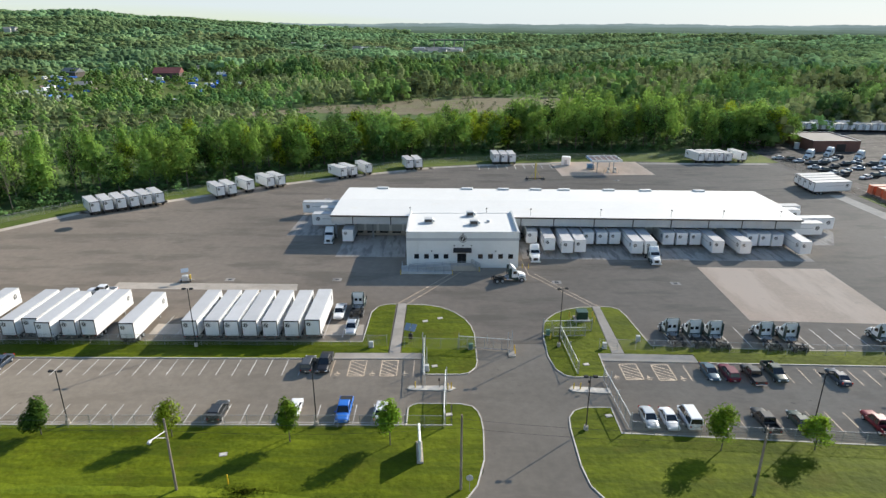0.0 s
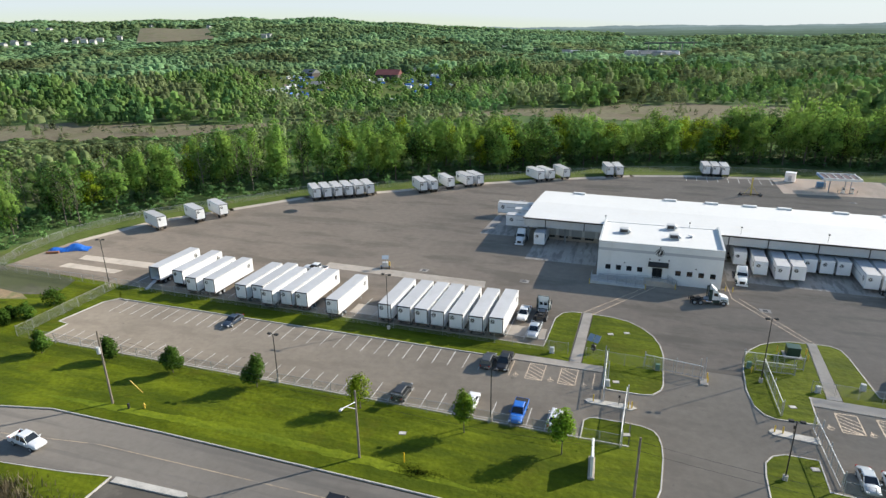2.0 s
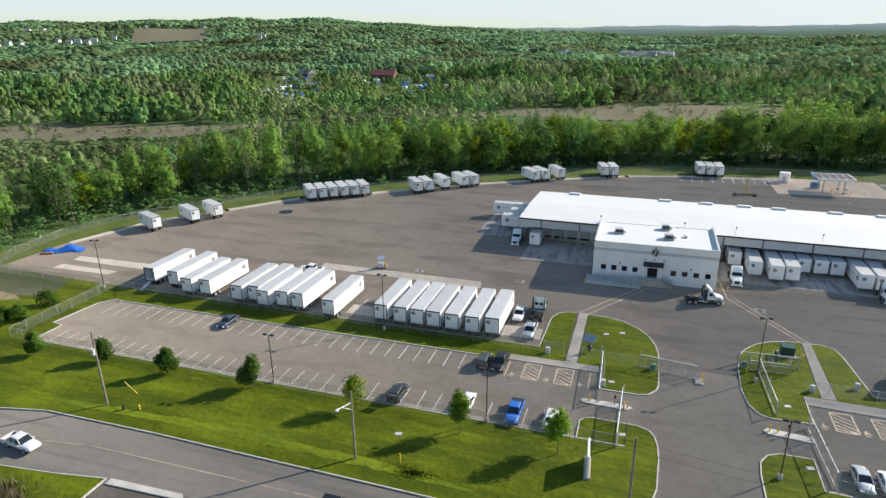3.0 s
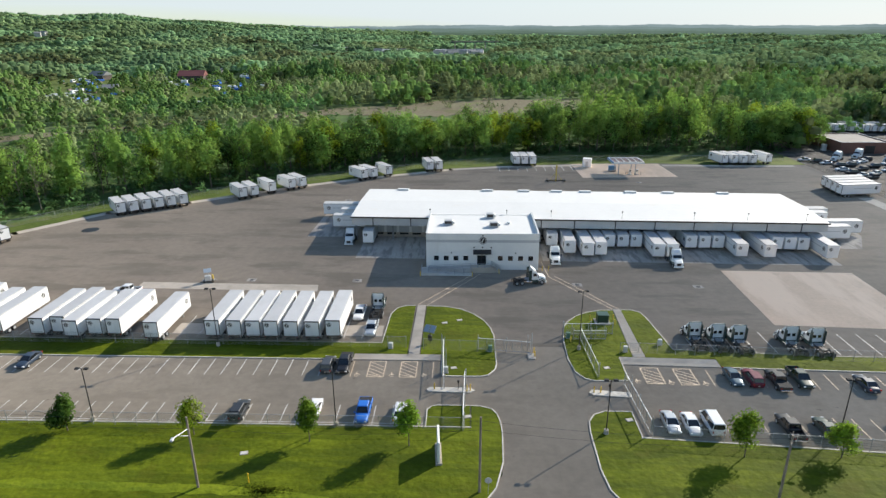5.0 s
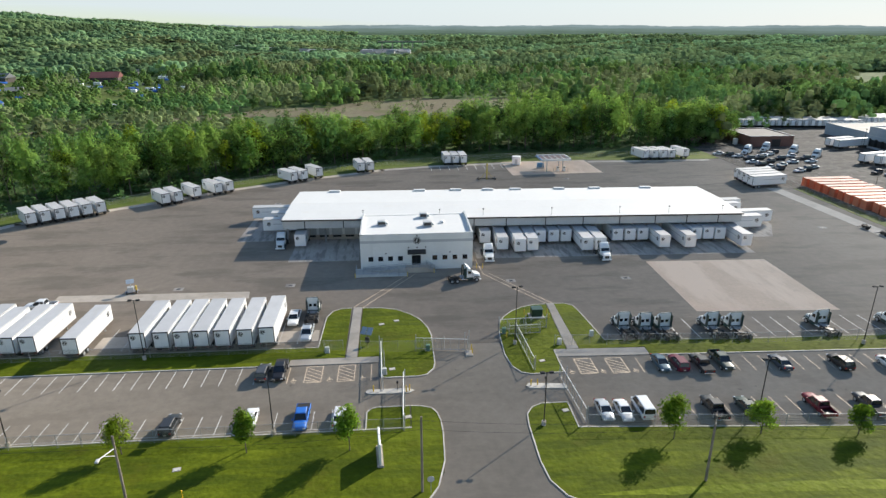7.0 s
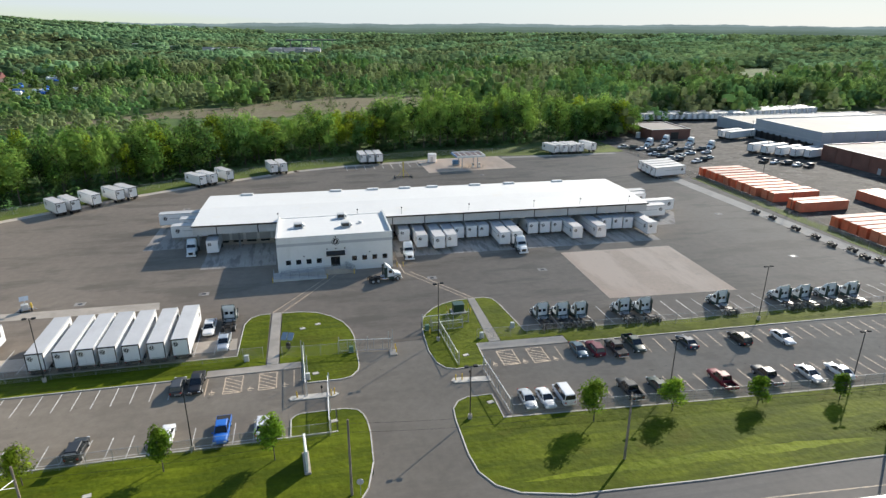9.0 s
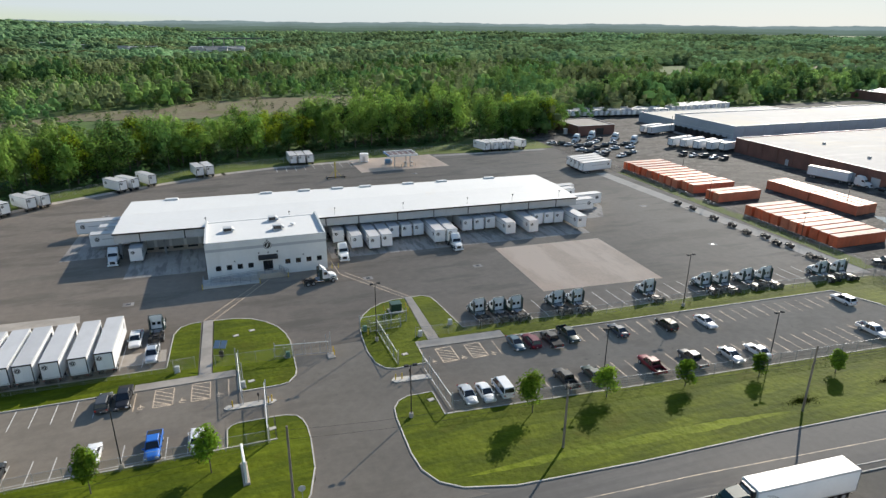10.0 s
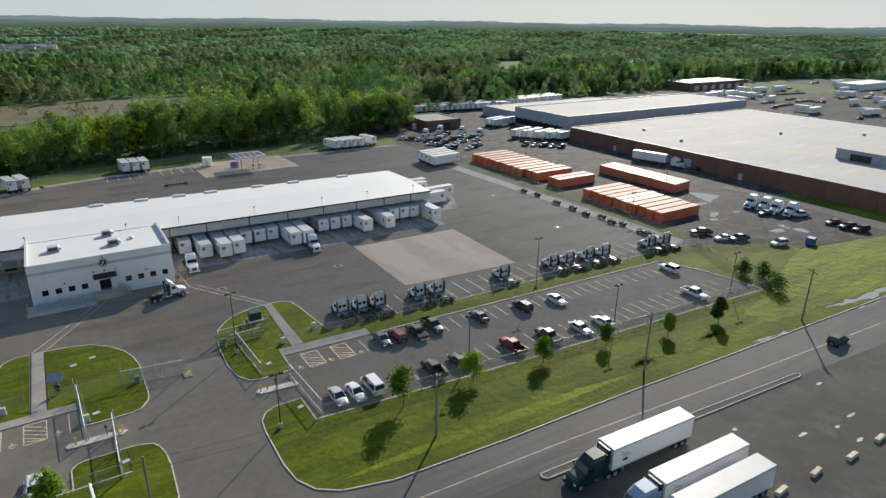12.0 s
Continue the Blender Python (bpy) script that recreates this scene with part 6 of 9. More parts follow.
# ---- gates ----
def gate(label, a, b, height=2.3, bars=6):
    """A sliding gate leaf in its frame from a to b."""
    g = thing("sliding_gate", label, "gate")
    a, b = Vector(a), Vector(b)
    part("top_rail", Shape().tube((a.x, a.y, height), (b.x, b.y, height), .055, n=8), WHITE_PAINT, g, "pale round top rail")
    part("bottom_rail", Shape().tube((a.x, a.y, .3), (b.x, b.y, .3), .06, n=6), STEEL, g)
    for i in range(bars + 1):
        q = a.lerp(b, i / bars)
        part("upright", Shape().tube((q.x, q.y, .1), (q.x, q.y, height), .045, n=6), STEEL, g)
    d = (b - a).normalized()
    L = (b - a).length
    for e in (a, b, a.lerp(b, .55)):
        part("guide_post", Shape().tube((e.x - d.y * .18, e.y + d.x * .18, -.1), (e.x - d.y * .18, e.y + d.x * .18, height + .45), .06, n=8), STEEL, g)
    net = Shape()
    k = int(L / .26)
    for i in range(k):
        for s in (-1, 1):
            s0 = i * .26
            s1 = min(max(s0 + s * 1.6, 0), L)
            f = abs(s1 - s0) / 1.6
            e0, e1 = a + d * s0, a + d * s1
            net.add([(e0.x - d.x * .015, e0.y - d.y * .015, .3), (e0.x + d.x * .015, e0.y + d.y * .015, .3), (e1.x + d.x * .015, e1.y + d.y * .015, .3 + (height - .3) * f), (e1.x - d.x * .015, e1.y - d.y * .015, .3 + (height - .3) * f)], [(0, 1, 2, 3)])
    part("wire_mesh", net, WIRE, g)
    return g


gate("long sliding gate half closed over the driveway", (2.6, 92.6), (11.2, 91.4))
gate("open sliding gate leaf along the west lawn", (-3.2, 92.0), (-2.9, 80.6))
gate("sliding gate leaf at the west car park entry", (0.35, 82.0), (0.1, 70.8))
gate("open sliding gate leaf over the east lawn", (17.8, 98.2), (26.4, 98.6))
gate("low gate guide rail over the east lawn", (19.2, 96.4), (24.8, 96.6), 1.9, 3)
gate("sliding gate leaf along the east lawn", (20.4, 97.0), (21.0, 84.4))
gate("sliding gate leaf at the east car park entry", (24.6, 82.4), (25.2, 70.4))
for x, y, h in ((11.4, 91.0, 4.2), (10.9, 92.6, 3.0), (-3.4, 90.6, 4.0), (-2.6, 86.0, 3.8), (0.5, 80.4, 3.6), (17.7, 98.4, 2.6), (25.0, 80.0, 3.2)):
    p = thing("gate_post", "tall slim steel gate post", "post", (x, y, 0), 0, "gate posts")
    part("post", Shape().tube((0, 0, -.1), (0, 0, h), .07, n=8), STEEL, p)
    part("cap", Shape().tube((0, 0, h), (0, 0, h + .05), .08, .02, n=8), STEEL, p)
base = thing("gate_stop_base", "concrete base of the gate end post", "concrete base", (11.4, 90.6, 0))
part("block", Shape().box(-.6, .6, -1.0, .9, 0, .22, b=.05), CONCRETE, base)
bol = thing("bollard", "tan-yellow bollard guarding a gate post", "bollard", group="bollards at the gates")
part("post", Shape().tube((0, 0, -.1), (0, 0, 1.15), .1, n=10).tube((0, 0, 1.15), (0, 0, 1.22), .1, .03, n=10), YELLOW, bol)
spread(bol, [(-4.2, 80.4), (1.2, 80.2), (0.7, 79.9), (19.6, 80.1), (20.6, 80.1), (11.9, 90.4), (11.9, 91.6), (18.6, 95.6), (23.4, 102.3), (23.5, 104.3), (27.7, 102.3), (27.8, 104.3)])
for x, y in ((-0.6, 80.5), (21.8, 80.0)):
    r = thing("card_reader", "dark card reader on a short post", "card reader", (x, y, .1), 0, "card readers")
    part("post", Shape().tube((0, 0, 0), (0, 0, 1.2), .04, n=6), BLACK, r)
    part("box", Shape().box(-.14, .14, -.1, .1, 1.15, 1.55, b=.03), BLACK, r)
for x, y in ((4.6, 92.2), (18.4, 97.2), (33.6, 95.0), (27.2, 92.5), (-2.6, 85.2), (-12.2, 92.8)):
    b = thing("gate_operator_box", "small green-grey steel equipment cabinet on the grass", "cabinet", (x, y, .1), 0, "equipment cabinets")
    part("cabinet", Shape().box(-.35, .35, -.28, .28, .05, 1.05, b=.05), mat("cabinet_green", (0.10, 0.19, 0.15), 0.5) if x > 4 and x < 20 else GREY_PANEL, b)
    part("plinth", Shape().box(-.42, .42, -.35, .35, 0, .05), CONCRETE, b)
tf = thing("transformer_cabinet", "dark green pad-mounted transformer on a concrete base", "transformer", (25.6, 103.4, .1))
part("casing", Shape().box(-1.0, 1.0, -.85, .85, .15, 1.7, b=.08), mat("dark_green_enamel", (0.018, 0.05, 0.04), 0.4), tf)
part("lid", Shape().box(-1.04, 1.04, -.9, .9, 1.66, 1.76, b=.04), mat("dark_green_lid", (0.022, 0.06, 0.048), 0.4), tf)
part("pad", Shape().box(-1.4, 1.4, -1.2, 1.2, 0, .15), CONCRETE, tf)
sp = thing("solar_panel_mast", "tilted solar panel on a black mast with battery box", "solar panel", (-5.6, 94.8, .1), -20)
PV = mat("photovoltaic_glass", (0.27, 0.32, 0.37), 0.3, var=0.05)
part("mast", Shape().tube((0, 0, 0), (0, 0, 2.5), .07, n=8), BLACK, sp)
part("battery_box", Shape().box(-.35, .35, -.2, .2, .5, 1.5, b=.04), BLACK, sp)
for s in (-1, 1):
    part("panel", Shape().add([(s * .06, -.65, 2.35), (s * 1.0, -.65, 2.35), (s * 1.0, .55, 3.15), (s * .06, .55, 3.15), (s * .06, -.62, 2.29), (s * 1.0, -.62, 2.29), (s * 1.0, .58, 3.09), (s * .06, .58, 3.09)], [(0, 1, 2, 3) if s > 0 else (3, 2, 1, 0), (7, 6, 5, 4), (0, 4, 5, 1), (1, 5, 6, 2), (2, 6, 7, 3), (3, 7, 4, 0)]), PV, sp, "blue-grey glass panel")
part("panel_frame", Shape().box(-1.05, 1.05, -.04, .04, 2.6, 2.66), STEEL, sp)
for x, y in ((-3.3, 102.4), (-0.6, 103.6), (-1.4, 86.6), (23.0, 87.2), (0.8, 73.6), (23.2, 73.4), (-28.0, 65.0)):
    h = thing("utility_hatch", "small pale concrete utility lid in the grass", "hatch", (x, y, .1), 12, "utility lids")
    part("frame", Shape().box(-.5, .5, -.36, .36, -.05, .04), APRON, h)
    part("lid", Shape().box(-.42, .42, -.28, .28, .05, .07), CURB, h)
sg = thing("sign_slab", "narrow upright white entrance sign seen edge-on", "sign", (-3.0, 65.4, .1), 4)
part("panel", Shape().box(-.15, .15, -1.9, 1.9, .25, 3.2, b=.05), WHITE_PAINT, sg)
part("base", Shape().box(-.4, .4, -2.1, 2.1, -.1, .25, b=.04), CONCRETE, sg)

# ---- lamp posts and poles ----


LAMP_HOOD = mat("lamp_hood_paint", (0.03, 0.031, 0.032), 0.8, var=0.1, spec=0.2)


def lamp_post(height, label, heads=2, plinth=True, group="lamp posts"):
    l = thing("lamp_post", label, "street lamp", group=group)
    part("pole", Shape().tube((0, 0, .5 if plinth else 0), (0, 0, height), .085, .065, n=8), DARK_METAL, l)
    if plinth:
        part("plinth", Shape().tube((0, 0, -.1), (0, 0, .75), .3, n=12), CONCRETE, l, "round concrete plinth")
    part("arm", Shape().tube((-.55, 0, height - .05), (.55, 0, height - .05), .04, n=6), DARK_METAL, l)
    for s in ((-1, 1) if heads == 2 else (1,)):
        part("lamp_head", Shape().box(s * .62 - .3, s * .62 + .3, -.22, .22, height - .12, height + .08, b=.05), LAMP_HOOD, l)
        part("lens", Shape().box(s * .62 - .24, s * .62 + .24, -.17, .17, height - .14, height - .12), LAMP_CLEAR, l)
    return l


spread(lamp_post(10.8, "tall dark twin-head lamp post on a concrete plinth"), [(19.6, 93.1, 10), (-41.9, 92.9, 0), (-107.1, 93.6, 20), (79.2, 88.4, 0)])
spread(lamp_post(8.4, "dark twin-head car park lamp post"), [(-51.4, 71.4, 0), (-17.3, 71.2, 0), (19.3, 70.3, 0), (50.6, 71.2, 0), (79.8, 67.6, 0), (112.6, 66.6, 0)])
spread(lamp_post(7.2, "slim dark lamp post by the containers"), [(134.0, 112, 0), (134.2, 146, 0), (168, 128, 0)])
spread(lamp_post(12.0, "tall steel lamp post of the lorry park", 1), [(171.6, 98.3, 60), (160, 190, 60), (186, 232, 60)])


def utility_pole(x, y, height, label, arm=0.0, turn=0.0, can=False):
    p = thing("utility_pole", label, "utility pole", (x, y, 0), turn)
    part("pole", Shape().tube((0, 0, -.3), (0, 0, height), .17, .12, n=10), WOOD_POLE, p)
    if arm:
        part("crossarm", Shape().box(-arm, arm, -.06, .06, height - .6, height - .48), WOOD_POLE, p)
        for i in (-1, -.45, .45, 1):
            part("insulator", Shape().tube((i * arm * .95, 0, height - .48), (i * arm * .95, 0, height - .28), .05, n=6), CONCRETE, p)
        part("brace", Shape().tube((-arm * .6, .05, height - .6), (0, .05, height - 1.3), .025, n=5).tube((arm * .6, .05, height - .6), (0, .05, height - 1.3), .025, n=5), STEEL, p)
    if can:
        part("transformer_can", Shape().tube((0, -.4, height - 3.4), (0, -.4, height - 2.4), .26, n=12), GREY_PANEL, p)
    return p


utility_pole(-71.6, 58.9, 12.0, "tall weathered wooden utility pole in the lawn", 0, 0, True)
u2 = utility_pole(-31.4, 58.7, 10.0, "weathered wooden utility pole with a street-lamp arm", 0)
part("lamp_arm", Shape().tube((0, 0, 8.4), (-.5, -2.6, 9.0), .05, n=6).tube((0, 0, 7.4), (-.35, -1.8, 8.75), .03, n=5), WHITE_PAINT, u2, "pale metal lamp arm")
part("lamp_head", Shape().box(-.7, -.35, -3.1, -2.5, 8.9, 9.1, b=.05), GREY_PANEL, u2)
utility_pole(2.1, 58.8, 10.5, "weathered wooden utility pole beside the driveway", 0)
utility_pole(36.2, 57.9, 9.4, "weathered wooden utility pole with crossarm", 1.3, 60)
utility_pole(72.5, 54.4, 10.6, "weathered wooden utility pole beside the road", 0)
utility_pole(112.0, 51.4, 10.4, "weathered wooden utility pole with crossarm", 1.3, 60)


def cable(a, b, sag, r=.014):
    s = Shape()
    a, b = Vector(a), Vector(b)
    pts = [a.lerp(b, i / 10) - Vector((0, 0, sag * 4 * (i / 10) * (1 - i / 10))) for i in range(11)]
    d = (b - a).normalized()
    side = Vector((-d.y, d.x, 0)).normalized()
    return s.loft([[tuple(p + side * (r * u) + Vector((0, 0, r * v))) for u, v in ((1, 0), (0, 1), (-1, 0), (0, -1))] for p in pts])


POLES = [(-71.6, 58.9, 11.6), (-31.4, 58.7, 9.6), (2.1, 58.8, 10.0), (36.2, 57.9, 9.0), (72.5, 54.4, 10.0), (112.0, 51.4, 10.0), (170.0, 49.5, 10.0)]
for a, b in zip(POLES, POLES[1:]):
    for o, dz in ((0, 0), (.0, -1.2)):
        w = part("overhead_cable", cable((a[0], a[1] + o, a[2] + dz), (b[0], b[1] + o, b[2] + dz), .7), BLACK)
        tagged(w, "thin black overhead cable between utility poles", "cable", "overhead cables")
for i in (-1.2, -.5, .5, 1.2):
    w = part("overhead_cable", cable((36.2 + i * .5, 57.9 + i * .86, 9.0), (112.0 + i * .5, 51.4 + i * .86, 10.0), 1.2), BLACK)
    tagged(w, "thin black overhead cable between crossarms", "cable", "overhead cables")

# ---- small things of the yard and lawn ----
for x, y in ((-45.6, 122.0), (-22.7, 122.1), (24.0, 120.8), (49.0, 120.3), (-36, 186), (70, 196), (88, 196), (60, 210), (110, 116), (114, 150)):
    m = thing("storm_drain", "rusty drain grate in a pale concrete square", "drain", (x, y, 0), 0, "drains")
    part("collar", Shape().box(-1.0, 1.0, -.8, .8, -.1, .012), APRON, m)
    part("grate", Shape().box(-.4, .4, -.4, .4, .0, .02), DARK_METAL, m)
tagged(part("oil_patch", Shape().prism(arc(-100.4, 155.3, 2.2, 0, 340, 12), -.02, .006), BLACK), "black tar patch on the asphalt", "tar patch", "", "structure")
hy = thing("fire_hydrant", "yellow fire hydrant in the lawn", "fire hydrant", (-66.1, 59.3, .1))
part("barrel", Shape().tube((0, 0, 0), (0, 0, .65), .12, n=10).tube((0, 0, .65), (0, 0, .82), .14, .05, n=10), YELLOW, hy)
part("outlet", Shape().tube((-.22, 0, .5), (.22, 0, .5), .07, n=8), YELLOW, hy)
pd = thing("cable_pedestal", "short dark cable pedestal in the lawn", "pedestal", (-68.3, 58.6, .1))
part("box", Shape().box(-.14, .14, -.14, .14, 0, .8, b=.03), DARK_METAL, pd)
mk = thing("marker_post", "bright yellow cable marker post in the lawn", "marker post", (-25.6, 59.6, .1))
part("post", Shape().box(-.07, .07, -.05, .05, 0, 1.4, b=.02), mat("marker_yellow", (0.85, 0.5, 0.02), 0.5), mk)
gy = thing("guy_wire_guard", "yellow guy-wire guard leaning in the lawn", "guy wire", (-69.4, 62.5, .1))
part("guard", Shape().tube((0, 0, 0), (-1.2, -.8, 2.4), .05, n=6), YELLOW, gy)
sn = thing("road_sign", "round-backed road sign on a thin post", "sign", (3.1, 58.4, .1))
part("post", Shape().tube((0, 0, 0), (0, 0, 2.2), .03, n=6), STEEL, sn)
part("plate", Shape().tube((0, .02, 2.0), (0, .05, 2.0), .42, n=16), GREY_PANEL, sn)
# fuel bay
CANOPY_AT = (53.3, 219.4)
YF = mat("faded_yellow_steel", (0.5, 0.4, 0.1), 0.5, var=0.15)
cn = thing("fuel_canopy", "white-edged flat fuel canopy on steel columns", "fuel canopy", (CANOPY_AT[0], CANOPY_AT[1], 0), 2)
CW, CD, CH = 10.8, 8.4, 5.1
part("roof", Shape().box(.3, CW - .3, .3, CD - .3, CH - .5, CH - .3), mat("dark_canopy_roof", (0.075, 0.05, 0.055), 0.7, var=0.2), cn, "dark roof sheet")
for k, (a, b) in enumerate((((0, 0), (CW, 0)), ((CW, 0), (CW, CD)), ((CW, CD), (0, CD)), ((0, CD), (0, 0)))):
    part("fascia", Shape().ring([a, b], .3, CH - .7, CH), mat("canopy_blue", (0.10, 0.22, 0.42), 0.5) if k == 3 else WHITE_PAINT, cn, "blue end fascia" if k == 3 else "")
for i in range(1, 5):
    part("roof_rib", Shape().box(CW * i / 5 - .12, CW * i / 5 + .12, .3, CD - .3, CH - .3, CH - .12), GREY_PANEL, cn)
for x in (2.4, CW - 2.4):
    for y in (1.6, CD - 1.6):
        part("column", Shape().box(x - .13, x + .13, y - .13, y + .13, 0, CH - .5), STEEL, cn)
for x in (60.0, 62.4):
    gr = thing("fuel_pump", "pale fuel pump on a concrete island", "fuel pump", (x, 222.0, 0), 0, "fuel pumps")
    part("island", Shape().box(-.8, .8, -.5, .5, 0, .16, b=.05), CURB, gr)
    part("cabinet", Shape().box(-.4, .4, -.28, .28, .16, 1.9, b=.06), WHITE_PAINT, gr)
    part("display", Shape().box(-.25, .25, -.3, -.28, 1.2, 1.65), BLACK, gr)
    part("hose", Shape().tube((.42, -.1, 1.6), (.55, -.15, .6), .03, n=6), RUBBER, gr)
for x in (58.4, 63.8):
    b = thing("bollard", "pale steel bollard beside the fuel pumps", "bollard", (x, 221.6, 0), 0, "bollards at the fuel bay")
    part("post", Shape().tube((0, 0, 0), (0, 0, 1.1), .1, n=8), CONCRETE, b)
tk = thing("fuel_tank_box", "small blue tank on a steel skid", "tank", (54.8, 227.6, 0))
part("tank", Shape().box(-1.3, 1.3, -.7, .7, .5, 2.0, b=.15), mat("tank_blue", (0.05, 0.17, 0.33), 0.4), tk)
part("skid", Shape().box(-1.4, 1.4, -.75, .75, 0, .5), STEEL, tk)
wp = thing("weigh_post", "yellow steel mast on a low trailer frame", "mast", (32.0, 211.6, 0))
part("mast", Shape().box(-.2, .2, -.2, .2, 0, 5.0).tube((0, 0, 5), (0, 0, 5.8), .35, .25, n=10), YF, wp)
part("frame", Shape().box(-3.4, 3.4, -.2, .2, .25, .5).box(-3.0, -2.8, -1.3, 1.3, .1, .45).box(2.8, 3.0, -1.3, 1.3, .1, .45), DARK_METAL, wp)
for s in (-1, 1):
    part("brace", Shape().tube((s * 2.0, 0, .5), (0, 0, 3.2), .06, n=6), YF, wp)
    for y in (-1.1, 1.1):
        wheel(wp, s * 2.9, y, .35, .25)
bx = thing("storage_box", "white site box on the concrete pad", "storage box", (46.9, 234.6, 0), -15)
part("box", Shape().box(-1.6, 1.6, -1.3, 1.3, .15, 3.3, b=.08), TRAILER_WHITE, bx)
part("door", Shape().box(-.5, .5, -1.33, -1.3, .25, 2.3), GREY_PANEL, bx)
lt = thing("solar_trailer", "small wheeled trailer with a tilted solar panel on top", "solar trailer", (-54.5, 120.8, 0), 20)
part("chassis", Shape().box(-1.2, 1.2, -.6, .6, .4, .52, b=.03), STEEL, lt)
part("cabinet", Shape().box(-.7, .5, -.5, .5, .52, 1.45, b=.06), GREY_PANEL, lt, "dull grey equipment cabinet")
part("mast", Shape().tube((0, 0, 1.4), (0, 0, 2.7), .07, n=8), STEEL, lt)
part("solar_panel", Shape().add([(-.75, -.55, 2.35), (.75, -.55, 2.35), (.75, .55, 2.85), (-.75, .55, 2.85), (-.75, -.52, 2.29), (.75, -.52, 2.29), (.75, .58, 2.79), (-.75, .58, 2.79)], [(0, 1, 2, 3), (7, 6, 5, 4), (0, 4, 5, 1), (1, 5, 6, 2), (2, 6, 7, 3), (3, 7, 4, 0)]), PV, lt, "blue-grey glass panel")
part("fuel_can", Shape().box(.75, 1.1, -.25, .25, .52, 1.5, b=.05), YELLOW, lt, "yellow box")
for s in (-1, 1):
    part("outrigger", Shape().tube((s * 1.2, 0, .45), (s * 1.75, 0, .04), .05, n=6), STEEL, lt)
    wheel(lt, s * .9, -.55, .33, .22)
tp = thing("tarpaulin_heap", "crumpled blue tarpaulin over a heap beside the fence", "tarpaulin", (-136, 109.6, 0), 25)
ts = Shape()
rt = random.Random(5)
nx, ny = 22, 9
for j in range(ny):
    for i in range(nx):
        u, v = i / (nx - 1) * 2 - 1, j / (ny - 1) * 2 - 1
        h = max(0, 1 - (abs(u) ** 2.5)) * max(0, 1 - v * v) * (1.0 + .5 * math.sin(u * 5)) + rt.uniform(0, .18)
        ts.v.append((u * 5.0, v * 1.7 + .3 * math.sin(u * 4), .02 + h))
ts.f = [(j * nx + i, j * nx + i + 1, (j + 1) * nx + i + 1, (j + 1) * nx + i) for j in range(ny - 1) for i in range(nx - 1)]
ts.m = [0] * len(ts.f)
part("sheet", ts, mat("blue_tarpaulin", (0.02, 0.13, 0.5), 0.4, var=0.2, small=2), tp)
part("timber", Shape().box(-4.6, -1.6, -2.4, -1.8, 0, .5, b=.05), mat("stained_timber", (0.3, 0.13, 0.06), 0.8), tp)
for x, y, a in ((72.2, 27.4, 6), (79.2, 26.6, 2), (86.2, 26.5, 4), (65.4, 27.8, 4)):
    b = thing("concrete_block", "cream concrete barrier block with worn yellow top", "barrier block", (x, y, 0), 90 + a, "barrier blocks")
    part("block", Shape().box(-.32, .32, -1.1, 1.1, 0, .5, b=.08), mat("cream_block", (0.5, 0.46, 0.32), 0.8, var=0.2, small=3), b)


def puddle(outline, z=.004, seed=0, label="shallow rain puddle on the cracked asphalt"):
    """Still water with a ragged shore."""
    r = random.Random(seed)
    pts = []
    for (x0, y0), (x1, y1) in zip(outline, outline[1:] + outline[:1]):
        for i in range(4):
            f = i / 4
            j = 0.09 * math.hypot(x1 - x0, y1 - y0) * (i > 0)
            pts.append((x0 + (x1 - x0) * f + r.uniform(-j, j), y0 + (y1 - y0) * f + r.uniform(-j, j)))
    return setting("puddle", Shape().prism(pts, -.02, z), WATER, label, "puddle")


PUDDLES = [
    [(171.4, 121.6), (173.6, 119.0), (176.5, 113.5), (173.1, 112.4), (166.2, 109.6), (167.6, 113.6), (168.7, 116.7)],
    [(156.3, 85.6), (161.1, 84.5), (160.4, 82.6), (157.2, 83.2)], [(163.7, 87.7), (166.2, 84.4), (163.3, 83.2), (162.7, 85.5)],
    [(163.8, 83.0), (166.0, 82.2), (165.6, 79.2), (163.9, 78.8), (163.1, 81.0)], [(158.2, 104.1), (159.5, 102.3), (155.0, 99.7), (154.2, 101.2)],
    [(162.2, 111.9), (165.9, 111.0), (164.3, 109.5), (161.0, 110.3)], [(163.9, 95.9), (166.1, 95.3), (164.0, 94.3), (163.0, 95.0)],
    [(164.8, 101.3), (166.7, 99.8), (164.8, 99.2), (163.7, 100.3)], [(152.3, 99.9), (154.4, 98.6), (152.8, 97.6), (151.0, 98.6)],
]
for k, p in enumerate(PUDDLES):
    puddle(p, seed=k)
puddle([(121.0, 51.9), (126.4, 51.2), (135.4, 51.2), (143.1, 50.8), (140.4, 49.6), (132.4, 49.9), (125.4, 50.7)], .115, 20, "long rain puddle along the road shoulder")
puddle([(96.2, 51.2), (100.0, 50.9), (104.9, 50.7), (105.0, 50.0), (99.9, 50.2)], .115, 21, "long rain puddle along the road shoulder")
puddle([(127, 48.6), (134, 48.2), (133.6, 47.9), (127.2, 48.2)], .006, 22, "small rain puddle at the road edge")
for k, (x, y) in enumerate(((71.6, 38.0), (93.1, 38.1), (88.7, 31.3), (84.3, 30.9), (84.0, 27.9), (78.6, 32.5))):
    rp = random.Random(50 + k)
    pts = [(x + (.55 + .3 * (k % 3)) * rp.uniform(.6, 1.1) * math.cos(t * .7), y + .3 * rp.uniform(.6, 1.1) * math.sin(t * .7)) for t in range(9)]
    setting("asphalt_patch", Shape().prism(pts, -.02, .005), CURB, "small pale repair patch on the old asphalt", "repair patch")
